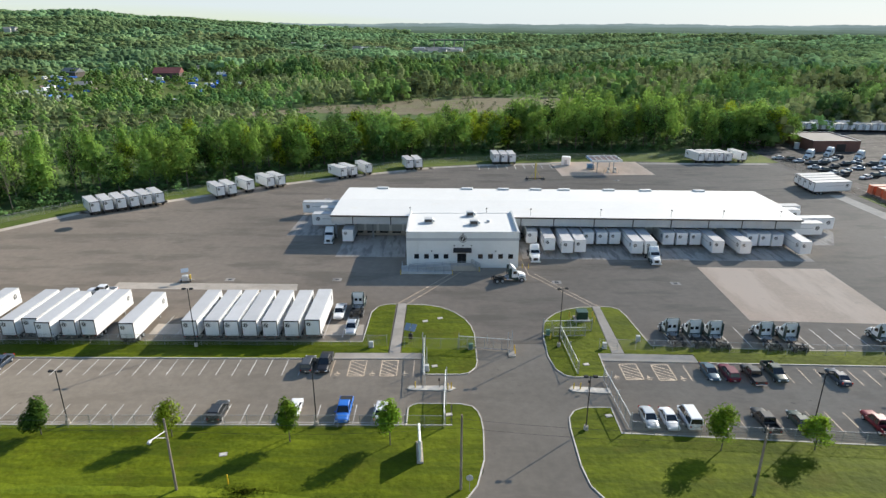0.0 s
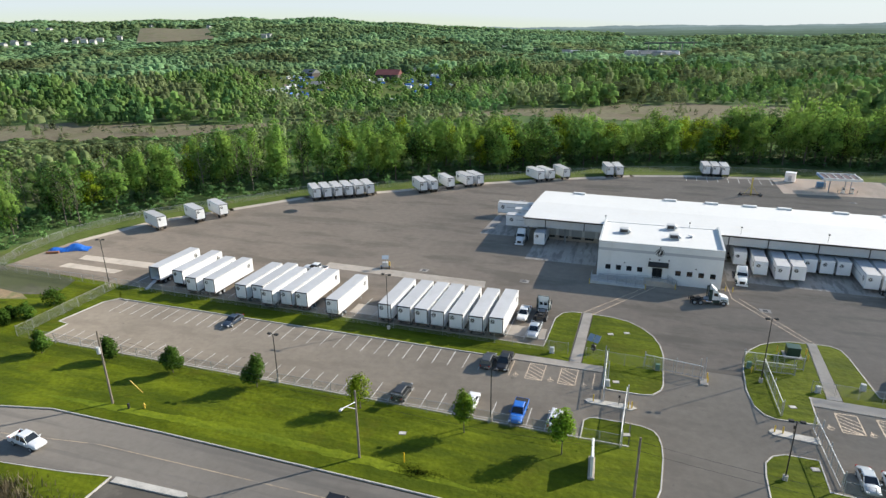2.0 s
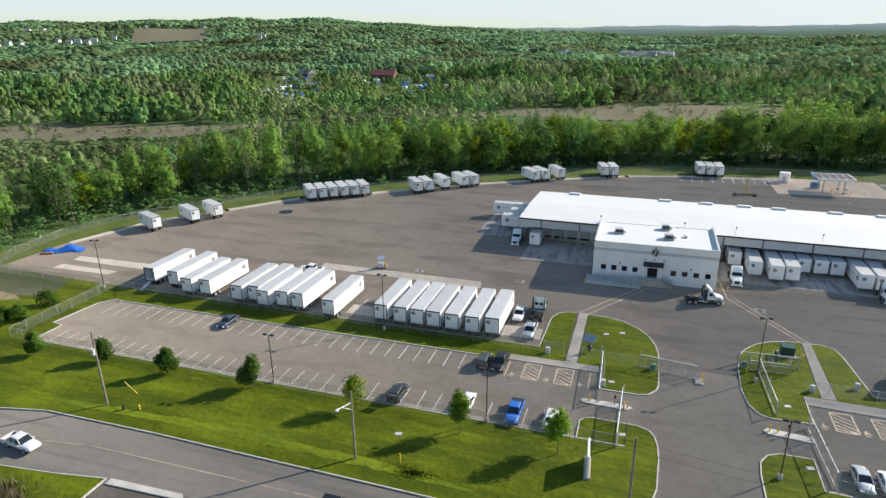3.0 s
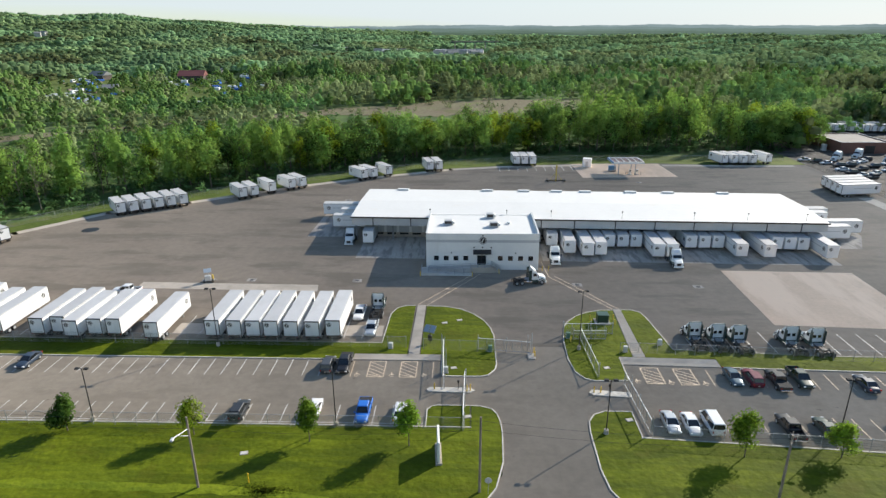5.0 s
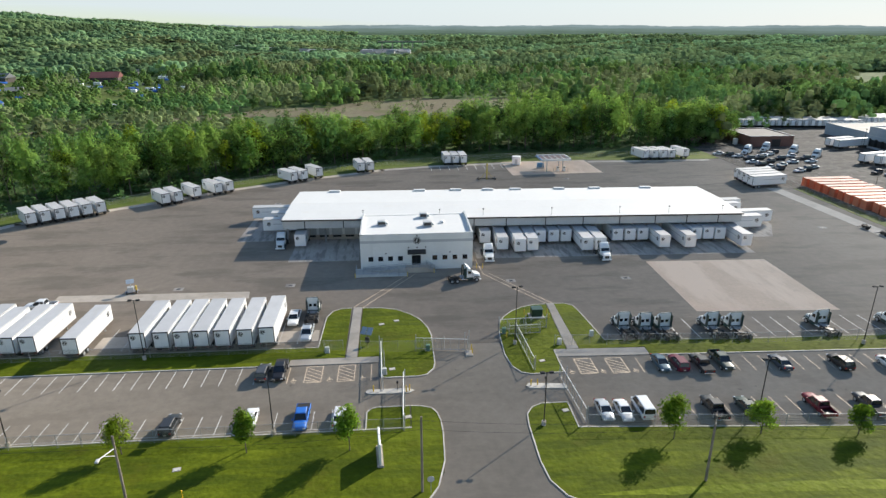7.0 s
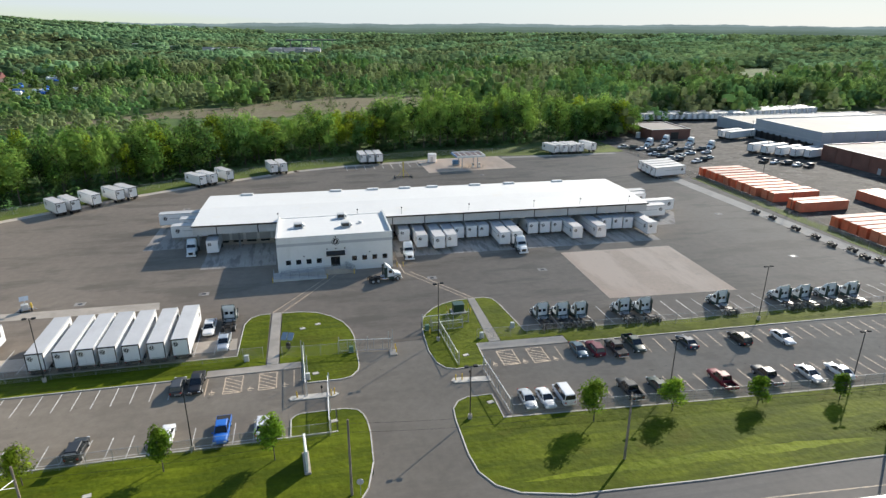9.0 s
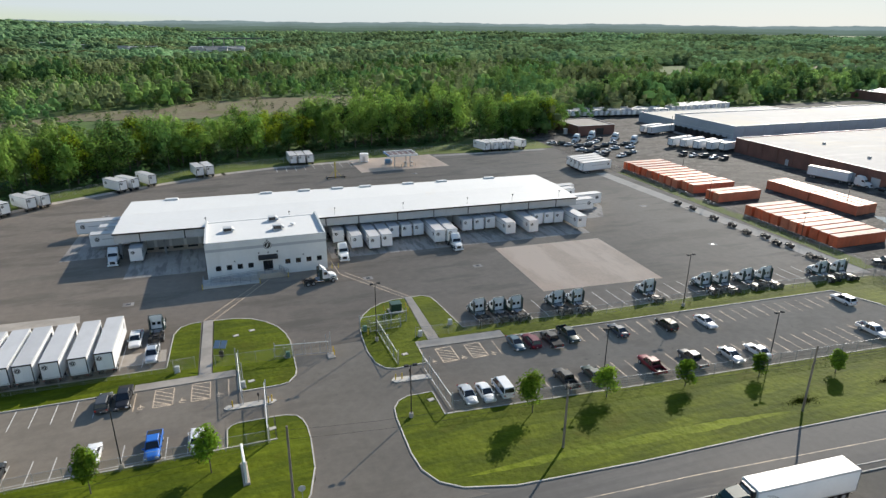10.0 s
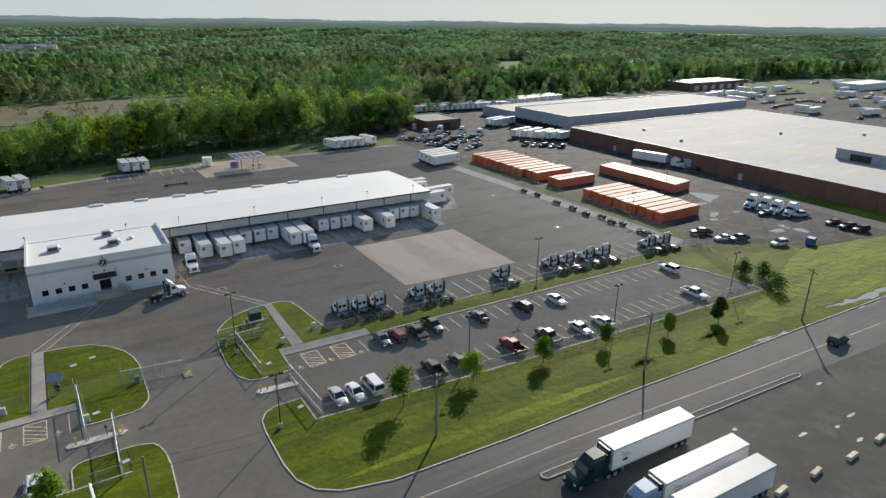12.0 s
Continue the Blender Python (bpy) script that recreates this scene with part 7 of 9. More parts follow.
bc = thing("blue_skip", "small blue steel skip on the asphalt", "skip", (155.6, 73.6, 0), 10)
part("bin", Shape().box(-1.1, 1.1, -.9, .9, .1, 1.7, b=.06), mat("skip_blue", (0.03, 0.12, 0.30), 0.5), bc)
part("lid", Shape().box(-1.12, 1.12, -.92, .92, 1.66, 1.8, b=.05), mat("skip_lid", (0.04, 0.14, 0.33), 0.5), bc)

# ---- neighbouring buildings ----


def hall(name, label, x0, x1, y0, y1, top, wall_m, roof_m=None, parapet=.5, base=None):
    h = thing(name, label, "building")
    t = .3
    part("wall_south", Shape().box(x0, x1, y0, y0 + t, -.3, top), wall_m, h)
    part("wall_north", Shape().box(x0, x1, y1 - t, y1, -.3, top), wall_m, h)
    part("wall_west", Shape().box(x0, x0 + t, y0 + t, y1 - t, -.3, top), wall_m, h)
    part("wall_east", Shape().box(x1 - t, x1, y0 + t, y1 - t, -.3, top), wall_m, h)
    part("roof", Shape().box(x0 + t, x1 - t, y0 + t, y1 - t, top - parapet - .3, top - parapet), roof_m or WHITE_ROOF, h, "pale flat roof")
    part("coping", Shape().ring([(x0 + .15, y0 + .15), (x1 - .15, y0 + .15), (x1 - .15, y1 - .15), (x0 + .15, y1 - .15)], .4, top, top + .1, True), GREY_PANEL, h)
    return h


OLD_ROOF = streaked(streaked(mat("weathered_white_roof", (0.37, 0.367, 0.358), 0.8, var=0.07, big=0.03, small=0.3, spec=0.25), (0.42, 0.39, 0.33), 0.025, 0.85, 0.5, 0.62), (0.47, 0.465, 0.455), 0.2, 0.6, 0.55, 0.68, (0.2, 1, 1))
wh = hall("brick_warehouse", "long low red-brown brick warehouse with a stained white roof", 200.5, 335, 20, 208, 6.0, BRICK, OLD_ROOF, .25)
for y in (180.0, 143.0, 152.0, 122.0):
    d = part("door", Shape().box(200.4, 200.5, y, y + (3.2 if y in (143.0, 152.0) else 1.4), 0, 3.4 if y in (143.0, 152.0) else 2.3), GREY_PANEL, wh, "pale steel door")
for i in range(24):
    part("pilaster", Shape().box(200.3, 200.5, 26 + 7.6 * i, 26.5 + 7.6 * i, 0, 5.9), BRICK, wh)
part("roof_penthouse", Shape().box(240, 262, 96, 112, 5.7, 9.2), GREY_BLUE, wh, "grey roof penthouse")
part("roof_penthouse_top", Shape().box(239.6, 262.4, 95.6, 112.4, 9.2, 9.5), OLD_ROOF, wh)
part("penthouse_opening", Shape().box(239.96, 240.0, 100, 107, 5.8, 8.2), DARK_METAL, wh)
for i, (x, y) in enumerate(((224, 186), (270, 150), (216, 160), (300, 130))):
    part("roof_vent", Shape().box(x, x + 1.0, y, y + 1.0, 5.6, 6.7, b=.08), STEEL, wh)
gw = hall("grey_warehouse", "tall grey-blue metal warehouse with dock doors", 206.5, 345, 216, 256, 9.2, GREY_BLUE, OLD_ROOF, .3)
for i in range(9):
    y = 220.0 + 3.9 * i
    part("dock_door", Shape().box(206.38, 206.5, y, y + 2.7, 1.0, 3.8), DARK_METAL, gw, "dark dock opening")
    part("dock_shelter", Shape().ring([(206.1, y - .25), (206.5, y - .25)], .3, 1.0, 4.2), BLACK, gw)
    part("dock_shelter", Shape().ring([(206.1, y + 2.95), (206.5, y + 2.95)], .3, 1.0, 4.2), BLACK, gw)
part("wall_band", Shape().box(206.46, 206.5, 216, 256, 5.4, 5.6), GREY_PANEL, gw)
for i in range(12):
    part("downpipe", Shape().tube((212 + 11 * i, 215.9, 0), (212 + 11 * i, 215.9, 9.0), .1, n=6), GREY_PANEL, gw)
hall("low_warehouse", "low pale warehouse behind the grey one", 212, 300, 262, 292, 5.2, GREY_BLUE, OLD_ROOF, .2)
bh = hall("brick_garage", "small dark red brick garage with a flat roof", 156, 176, 261, 284, 4.6, BRICK, mat("dark_roof_felt", (0.16, 0.15, 0.14), 0.8, var=0.12), .3)
part("garage_door", Shape().box(166, 170, 260.92, 261.0, 0, 3.2), DARK_METAL, bh)
part("tank", Shape().tube((153.2, 268, 0), (153.2, 268, 2.6), 1.1, n=16), GREY_PANEL, bh)
fh = hall("far_brick_shop", "long low brick shop with a white roof far off", 430, 500, 318, 345, 6.0, BRICK, WHITE_ROOF, .2)
for i in range(6):
    part("garage_door", Shape().box(436 + 10.5 * i, 441 + 10.5 * i, 317.9, 318, 0, 3.6), GREY_PANEL, fh)
hall("far_white_shed", "low white shed at the far lorry park", 560, 620, 255, 275, 5, WHITE_PAINT, WHITE_ROOF, .2)
rf = random.Random(9)
PLAIN = True
ft = trailer(13.6, "white box trailer parked far off", badges=False, group="far trailers")
fd = trailer(9.0, "short white lorry body parked far off", axles=1, badges=False, group="far trailers")
for i in range(36):
    x, y = rf.uniform(385, 620), rf.uniform(140, 300)
    copy_thing((ft, fd)[i % 2], pose(x, y, 0, 0, 0, rf.choice((80, 95, 5))))
remove(ft)
remove(fd)
fc = [car("sedan", "white", "white car in the far vehicle yard"), car("suv", "black", "black car in the far vehicle yard"), car("pickup", "red", "dark red pickup in the far vehicle yard"), car("suv", "silver", "silver car in the far vehicle yard")]
for i in range(44):
    x, y = rf.uniform(360, 600), rf.uniform(120, 310)
    c = copy_thing(fc[rf.choice((0, 1, 1, 2, 3))], pose(x, y, 0, 0, 0, rf.choice((80, 100, 10))))
    c["group"] = "cars in the far vehicle yard"
for o in fc:
    remove(o)
PLAIN = False

# ---- settlement among the trees ----
ROOF_RED = mat("dark_red_roof", (0.16, 0.05, 0.045), 0.7, var=0.15)
ROOF_GREY = mat("grey_shingle_roof", (0.17, 0.18, 0.18), 0.8, var=0.15)
SIDING = mat("pale_siding", (0.5, 0.49, 0.46), 0.6, var=0.06, rnd=0.15)


def house(x, y, z, w, d, h, roof_m, label, turn=0.0, wall_m=None):
    o = thing("house", label, "house", (x, y, z), turn)
    part("wall", Shape().box(-w / 2, w / 2, -d / 2, d / 2, -2, h), wall_m or SIDING, o)
    e = .6
    part("roof", Shape().add([(-w / 2 - e, -d / 2 - e, h - .1), (w / 2 + e, -d / 2 - e, h - .1), (w / 2 + e, d / 2 + e, h - .1), (-w / 2 - e, d / 2 + e, h - .1), (-w / 2 - e, 0, h + d * .32), (w / 2 + e, 0, h + d * .32)], [(3, 2, 1, 0), (0, 1, 5, 4), (2, 3, 4, 5), (0, 4, 3), (1, 2, 5)]), roof_m, o)
    n = 0 if y > 1000 else max(2, int(w / 3.4))
    for i in range(n):
        wx = -w / 2 + (i + .5) * w / n
        win = part("window", Shape().box(wx - .55, wx + .55, -d / 2 - .05, -d / 2, h * .4, h * .4 + 1.2), DARK_METAL, o)
        y > 1000 or part("pane", Shape().box(wx - .45, wx + .45, -d / 2 - .07, -d / 2 - .05, h * .4 + .1, h * .4 + 1.1), GLASS, win)
    return o


# dark boards; on the red-roofed barn this colour paints the open front's shade
DARK_WALL = mat("dark_boards_and_barn_shade", (0.09, 0.075, 0.065), 0.8, var=0.2)
house(-263, 614, 0.5, 24, 15, 4.6, ROOF_RED, "broad barn with a dark red roof, its open front's shade painted on", 4, DARK_WALL)
house(-361, 625, 0.5, 17, 12, 4.2, ROOF_GREY, "house with a grey-green gabled roof", -15, DARK_WALL)
house(-289, 512, 0.5, 11, 8, 3.0, ROOF_GREY, "small grey shed among parked things", 20, DARK_WALL)
house(-280, 592, 0.5, 9, 7, 3.0, ROOF_GREY, "small pale workshop beside the barn", 0)
house(-266, 688, 0.5, 9, 7, 4.2, ROOF_GREY, "small white cottage in the clearing", 0)
house(-612, 548, 0.5, 34, 7, 3.0, ROOF_GREY, "long low grey barn among trees", 10, DARK_WALL)
house(-461, 512, 0.5, 8, 6, 3.0, ROOF_GREY, "small pale hut among trees", 10)
BLUE_T = mat("blue_cover", (0.03, 0.14, 0.5), 0.5, var=0.2)
SCRAP = mat("rusty_scrap", (0.16, 0.12, 0.10), 0.8, var=0.4, big=0.6, small=2.0)
YARDS = [(-362, 602), (-345, 568), (-322, 535), (-296, 500), (-266, 470), (-251, 566), (-218, 560), (-190, 524), (-236, 590), (-228, 640), (-205, 545), (-380, 590)]
for i in range(84):
    cx, cy = YARDS[i % len(YARDS)]
    q = (cx + rf.gauss(0, 11), cy + rf.gauss(0, 13))
    kind = rf.random()
    if kind < .35:
        b = thing("covered_boat", "boat under a bright blue cover in the settlement clearing", "covered boat", (q[0], q[1], .35), rf.uniform(0, 180), "covered boats")
        L = rf.uniform(2.5, 4.2)
        part("cover", Shape().loft([[(x, y * w, z) for y, z in ((-1.2, .3), (-1.3, 1.2), (0, 2.0), (1.3, 1.2), (1.2, .3))] for x, w in ((-L, .75), (-L * .4, 1.0), (L * .4, .95), (L, .15))]), BLUE_T, b)
    elif kind < .62:
        b = thing("scrap_heap", "dark heap of scrap and timber in the clearing", "heap", (q[0], q[1], .3), rf.uniform(0, 180), "heaps")
        part("heap", Shape().loft([[(x, y * w, z * w * rf.uniform(.7, 1.2)) for y, z in ((-1.6, 0), (-1.1, 1.0), (0, 1.7), (1.1, 1.1), (1.6, 0))] for x, w in ((-3, .3), (-1.6, 1.0), (0, .8), (1.7, 1.1), (3, .25))]), SCRAP, b)
    elif i % 2:
        b = thing("caravan", "small white caravan in the settlement clearing", "caravan", (q[0], q[1], .35), rf.uniform(0, 180), "caravans")
        part("body", Shape().box(-3.2, 3.2, -1.2, 1.2, .5, 2.8, b=.25), TRAILER_WHITE, b)
        part("window", Shape().box(-1.2, 1.2, -1.22, -1.2, 1.5, 2.2), GLASS, b)
        for s in (-1, 1):
            wheel(b, 0, s * 1.0, .35, .2).matrix_basis = pose(0, s * 1.0, .35, 0, 0, 90)
TOWN_H = [(-50 + 13 * (i % 7) + rf.uniform(-4, 4), 1150 + 38 * (i // 7) + rf.uniform(-10, 10)) for i in range(28)] + [(-300 + 15 * i, 1290 + rf.uniform(-20, 20)) for i in range(6)] + [(-165 + 16 * i, 1240) for i in range(4)]
for x, y in TOWN_H:
    house(x, y, float(terrain(x, y)) + 1, rf.uniform(9, 16), 8, rf.uniform(4, 6), rf.choice((ROOF_GREY, SIDING, ROOF_GREY)), "small pale house of the far town", rf.uniform(-20, 20))
HILL_HOMES = [(52.3, 1560), (51.6, 1590), (50.8, 1570), (52.9, 1610), (48.4, 1600), (47.7, 1570), (47.1, 1590), (46.5, 1560), (46.0, 1610), (47.4, 1640), (44.6, 1640), (42.2, 2010), (40.1, 2030), (37.9, 1960), (33.6, 1560), (33.2, 1580), (50.2, 1950), (49.2, 1980)]
for az, r in HILL_HOMES:
    a = radians(az)
    x, y = -math.sin(a) * r, math.cos(a) * r
    house(x, y, float(terrain(x, y)) + 2.5, rf.uniform(9, 14), 8, rf.uniform(4, 6), ROOF_GREY, "pale house on the far wooded hill", rf.uniform(-30, 30))
for i in range(22):  # dark log-like heaps added as clutter in the far vehicle yard
    x, y = rf.uniform(400, 560), rf.choice((232, 244, 268, 290)) + rf.gauss(0, 4)
    b = thing("earth_mound", "long low dark log-like heap in the far yard", "mound", (x, y, 0), rf.gauss(8, 10), "earth mounds")
    L = rf.uniform(5, 12)
    part("mound", Shape().loft([[(u, v * w, z * w * rf.uniform(.85, 1.1)) for v, z in ((-1.5, 0), (-1.3, 1.2), (0, 1.7), (1.3, 1.2), (1.5, 0))] for u, w in ((-L, .8), (-L * .4, 1.0), (L * .4, 1.05), (L, .75))]), SCRAP, b)
vd = thing("viaduct", "long straight dark green road viaduct beyond the town", "viaduct", (-30, 1428, 0))
TEAL_STEEL = mat("dark_teal_girder", (0.05, 0.085, 0.08), 0.6, var=0.1)
part("deck", Shape().box(0, 104, -6, 6, 12.4, 13.0), CONCRETE, vd)
part("girder", Shape().box(0, 104, -6.2, -5.8, 10.6, 12.4), TEAL_STEEL, vd)
part("parapet", Shape().box(0, 104, -6.2, -6.0, 13.0, 13.9), CONCRETE, vd)
for i in range(5):
    part("pier", Shape().box(8 + 22 * i, 10 + 22 * i, -4, 4, -2, 10.6), CONCRETE, vd)
# ---- woods ----


def leaf_cloud(count, height, width, size, low=0.12, lobes=9, seed=0, core=0.25, flat=0.85, ragged=0.22, rise=0.25, lobe=0.6, crown=0.5, solid=0, fill=0.95, cone=0.0):
    """Quads of a crown, leaf sprays gathered on uneven lobes, and the way that each spray's leaves face."""
    r = np.random.default_rng(seed)
    t = np.linspace(0.05, 1.0, lobes)
    zc = low * height + (height * (1 - low)) * (0.12 + 0.78 * t) * (0.9 + 0.1 * r.random(lobes))
    prof = np.sin(np.pi * np.clip(0.18 + 0.74 * t, 0, 1)) ** 0.7
    prof = prof * (1 - cone) + cone * np.clip(1.25 - 1.05 * t, 0.2, 1.05) * np.clip(0.6 + 2.2 * t, 0, 1)
    ang = r.random(lobes) * 6.283 + np.arange(lobes) * 2.4
    off = width * 0.27 * prof * np.sqrt(r.random(lobes) + 0.2)
    cx, cy = off * np.cos(ang), off * np.sin(ang)
    rad = width * (0.20 + 0.13 * r.random(lobes)) * (0.55 + 0.5 * prof)
    k = r.choice(lobes, count, p=rad ** 2 / (rad ** 2).sum())
    d = r.normal(size=(count, 3))
    d /= np.linalg.norm(d, axis=1)[:, None]
    rr = rad[k] * np.where(r.random(count) < core, r.random(count) * 0.8, 0.82 + 0.3 * r.random(count))
    p = np.stack([cx[k], cy[k], zc[k]], -1) + d * rr[:, None] * np.array([1, 1, flat])
    p[:, 2] = np.maximum(p[:, 2], low * height * 0.5 + r.random(count) * height * 0.06)
    nrm = d + r.normal(scale=0.55, size=(count, 3)) + np.array([0, 0, 0.25])
    nrm /= np.linalg.norm(nrm, axis=1)[:, None]
    u = np.cross(nrm, r.normal(size=(count, 3)))
    u /= np.linalg.norm(u, axis=1)[:, None]
    w = np.cross(nrm, u)
    s = size * (0.6 + 0.8 * r.random(count))[:, None] / 2
    sh = (0.7 + 0.5 * r.random(count))[:, None]
    quad = np.stack([p - u * s, p - w * s * sh * 0.8 + u * s * 0.15, p + u * s * 1.1, p + w * s * sh], 1)
    whole = p - np.array([0, 0, height * 0.5])
    whole /= np.linalg.norm(whole, axis=1)[:, None]
    out = lobe * d + crown * whole + r.normal(scale=ragged, size=d.shape) + np.array([0, 0, rise])
    out /= np.linalg.norm(out, axis=1)[:, None]
    quad, out = quad.reshape(-1, 3), np.repeat(out, 4, axis=0)
    if solid:  # the dense inner foliage of the largest lobes, as uneven domes
        lat, sect = np.radians([90, 38, -22]), 7
        for j in np.argsort(-rad)[:solid]:
            turn = r.random() * 6.283
            lon = turn + np.arange(sect) * 6.2832 / sect
            dirs = np.stack([np.cos(lat)[:, None] * np.cos(lon)[None], np.cos(lat)[:, None] * np.sin(lon)[None], np.repeat(np.sin(lat)[:, None], sect, 1)], -1)
            bulge = rad[j] * fill * (0.8 + 0.4 * r.random((3, sect)))
            bulge[0] = bulge[0, 0]
            pts = np.array([cx[j], cy[j], zc[j]]) + dirs * bulge[..., None] * np.array([1, 1, flat])
            far = pts - np.array([0, 0, height * 0.45])
            far /= np.linalg.norm(far, axis=-1)[..., None]
            face = 0.7 * dirs + 0.5 * far + np.array([0, 0, max(0.0, rise - 0.2)])
            face /= np.linalg.norm(face, axis=-1)[..., None]
            nxt = np.roll(np.arange(sect), -1)
            for k in range(2):
                q = np.stack([pts[k], pts[k + 1], pts[k + 1][nxt], pts[k][nxt]], 1)
                f = np.stack([face[k], face[k + 1], face[k + 1][nxt], face[k][nxt]], 1)
                quad, out = np.concatenate([quad, q.reshape(-1, 3)]), np.concatenate([out, f.reshape(-1, 3)])
    return quad, out


def lobed_tree(height, width, low, lobes, sect, flakes, flake, seed, rise=0.3, inner=0.75):
    """Quads of a small far tree: a tapering stack of overlapping leafy lobes with a few loose sprays, and the way that they face."""
    r = np.random.default_rng(seed)
    quad, out = [], []
    lat = np.radians([90, 36, -24])
    t = np.sort(r.random(lobes))
    t[0], t[-1] = 0.0, 1.0
    prof = 0.62 + 0.5 * np.sin(np.pi * np.clip(0.12 + 0.8 * t, 0, 1))
    rad = width * 0.5 * prof * (0.50 + 0.16 * r.random(lobes))
    rad[-1] *= 0.92
    tallness = height * (1 - low) * (0.5 / lobes + 0.12)
    zc = low * height + 0.7 * tallness + t * (height * (1 - low) - 1.75 * tallness)
    ang = r.random() * 6.283 + np.arange(lobes) * 2.4 + r.normal(scale=0.4, size=lobes)
    off = width * 0.5 * 0.46 * prof * (0.7 + 0.5 * r.random(lobes))
    off[-1] *= 0.25
    c = np.stack([off * np.cos(ang), off * np.sin(ang), zc], -1)
    nxt = np.roll(np.arange(sect), -1)
    mid = np.array([0, 0, height * 0.45])
    up = np.array([0, 0, rise])
    for j in range(lobes):
        lon = r.random() * 6.283 + np.arange(sect) * 6.2832 / sect
        dirs = np.stack([np.cos(lat)[:, None] * np.cos(lon)[None], np.cos(lat)[:, None] * np.sin(lon)[None], np.repeat(np.sin(lat)[:, None], sect, 1)], -1)
        bulge = inner * rad[j] * (0.82 + 0.36 * r.random((3, sect)))
        bulge[0] = bulge[0, 0]
        pts = c[j] + dirs * bulge[..., None] * np.array([1, 1, tallness / rad[j]])
        far = pts - mid
        far /= np.linalg.norm(far, axis=-1)[..., None]
        face = 0.75 * dirs + 0.45 * far + up
        face /= np.linalg.norm(face, axis=-1)[..., None]
        for k in range(2):
            quad.append(np.stack([pts[k], pts[k + 1], pts[k + 1][nxt], pts[k][nxt]], 1).reshape(-1, 3))
            out.append(np.stack([face[k], face[k + 1], face[k + 1][nxt], face[k][nxt]], 1).reshape(-1, 3))
    if flakes:
        k = r.choice(lobes, flakes, p=rad ** 2 / (rad ** 2).sum())
        d = r.normal(size=(flakes, 3)) + np.array([0, 0, 0.2])
        d /= np.linalg.norm(d, axis=1)[:, None]
        p = c[k] + d * rad[k, None] * (0.8 + 0.3 * r.random(flakes))[:, None] * np.array([1, 1, 1.05])
        nrm = d + r.normal(scale=0.7, size=d.shape)
        nrm /= np.linalg.norm(nrm, axis=1)[:, None]
        u = np.cross(nrm, r.normal(size=d.shape))
        u /= np.linalg.norm(u, axis=1)[:, None]
        w = np.cross(nrm, u)
        s = flake * (0.5 + 0.8 * r.random(flakes))[:, None] / 2
        quad.append(np.stack([p - u * s, p - w * s * 0.7, p + u * s, p + w * s * 0.8], 1).reshape(-1, 3))
        far = p - mid
        far /= np.linalg.norm(far, axis=1)[:, None]
        face = 0.6 * d + 0.5 * far + 0.12 * r.normal(size=d.shape) + up
        face /= np.linalg.norm(face, axis=1)[:, None]
        out.append(np.repeat(face, 4, axis=0))
    return np.concatenate(quad), np.concatenate(out)


def quads_mesh(name, cloud, material):
    """Loose quads as one mesh; cloud: points, and the way that they face."""
    verts, out = cloud
    me = bpy.data.meshes.new(name)
    n = len(verts)
    me.vertices.add(n)
    me.vertices.foreach_set("co", np.ascontiguousarray(verts, dtype=np.float32).ravel())
    me.loops.add(n)
    me.loops.foreach_set("vertex_index", np.arange(n, dtype=np.int32))
    me.polygons.add(n // 4)
    me.polygons.foreach_set("loop_start", np.arange(0, n, 4, dtype=np.int32))
    me.materials.append(material)
    me.update(calc_edges=True)
    me.attributes.new("outward", "FLOAT_VECTOR", "POINT").data.foreach_set("vector", np.ascontiguousarray(out, dtype=np.float32).ravel())
    return me


def limbs(height, spread, seed, count=6, trunk=0.28, n=6):
    """A tapered, slightly bent trunk with limbs."""
    r = random.Random(seed)
    s = Shape()
    p, rad = Vector((0, 0, -0.3)), trunk
    pts = [p]
    for i in range(4):
        q = Vector((r.uniform(-0.25, 0.25) * i, r.uniform(-0.25, 0.25) * i, height * (i + 1) / 4 * 0.82))
        s.tube(p, q, rad, rad * 0.72, n)
        p, rad = q, rad * 0.72
        pts.append(q)
    for i in range(count):
        k = r.uniform(0.3, 0.95)
        a = pts[min(3, int(k * 4))].lerp(pts[min(4, int(k * 4) + 1)], (k * 4) % 1)
        g = r.uniform(0, 6.283)
        b = a + Vector((math.cos(g) * spread * r.uniform(0.5, 1), math.sin(g) * spread * r.uniform(0.5, 1), height * r.uniform(0.1, 0.22)))
        s.tube(a, b, trunk * 0.36 * (1.15 - k), 0.03, 5)
    return s


def in_poly(px, py, poly):
    c = np.zeros(len(px), bool)
    n = len(poly)
    for i in range(n):
        (x0, y0), (x1, y1) = poly[i], poly[(i + 1) % n]
        hit = ((y0 > py) != (y1 > py)) & (px < (x1 - x0) * (py - y0) / (y1 - y0 + 1e-9) + x0)
        c ^= hit
    return c


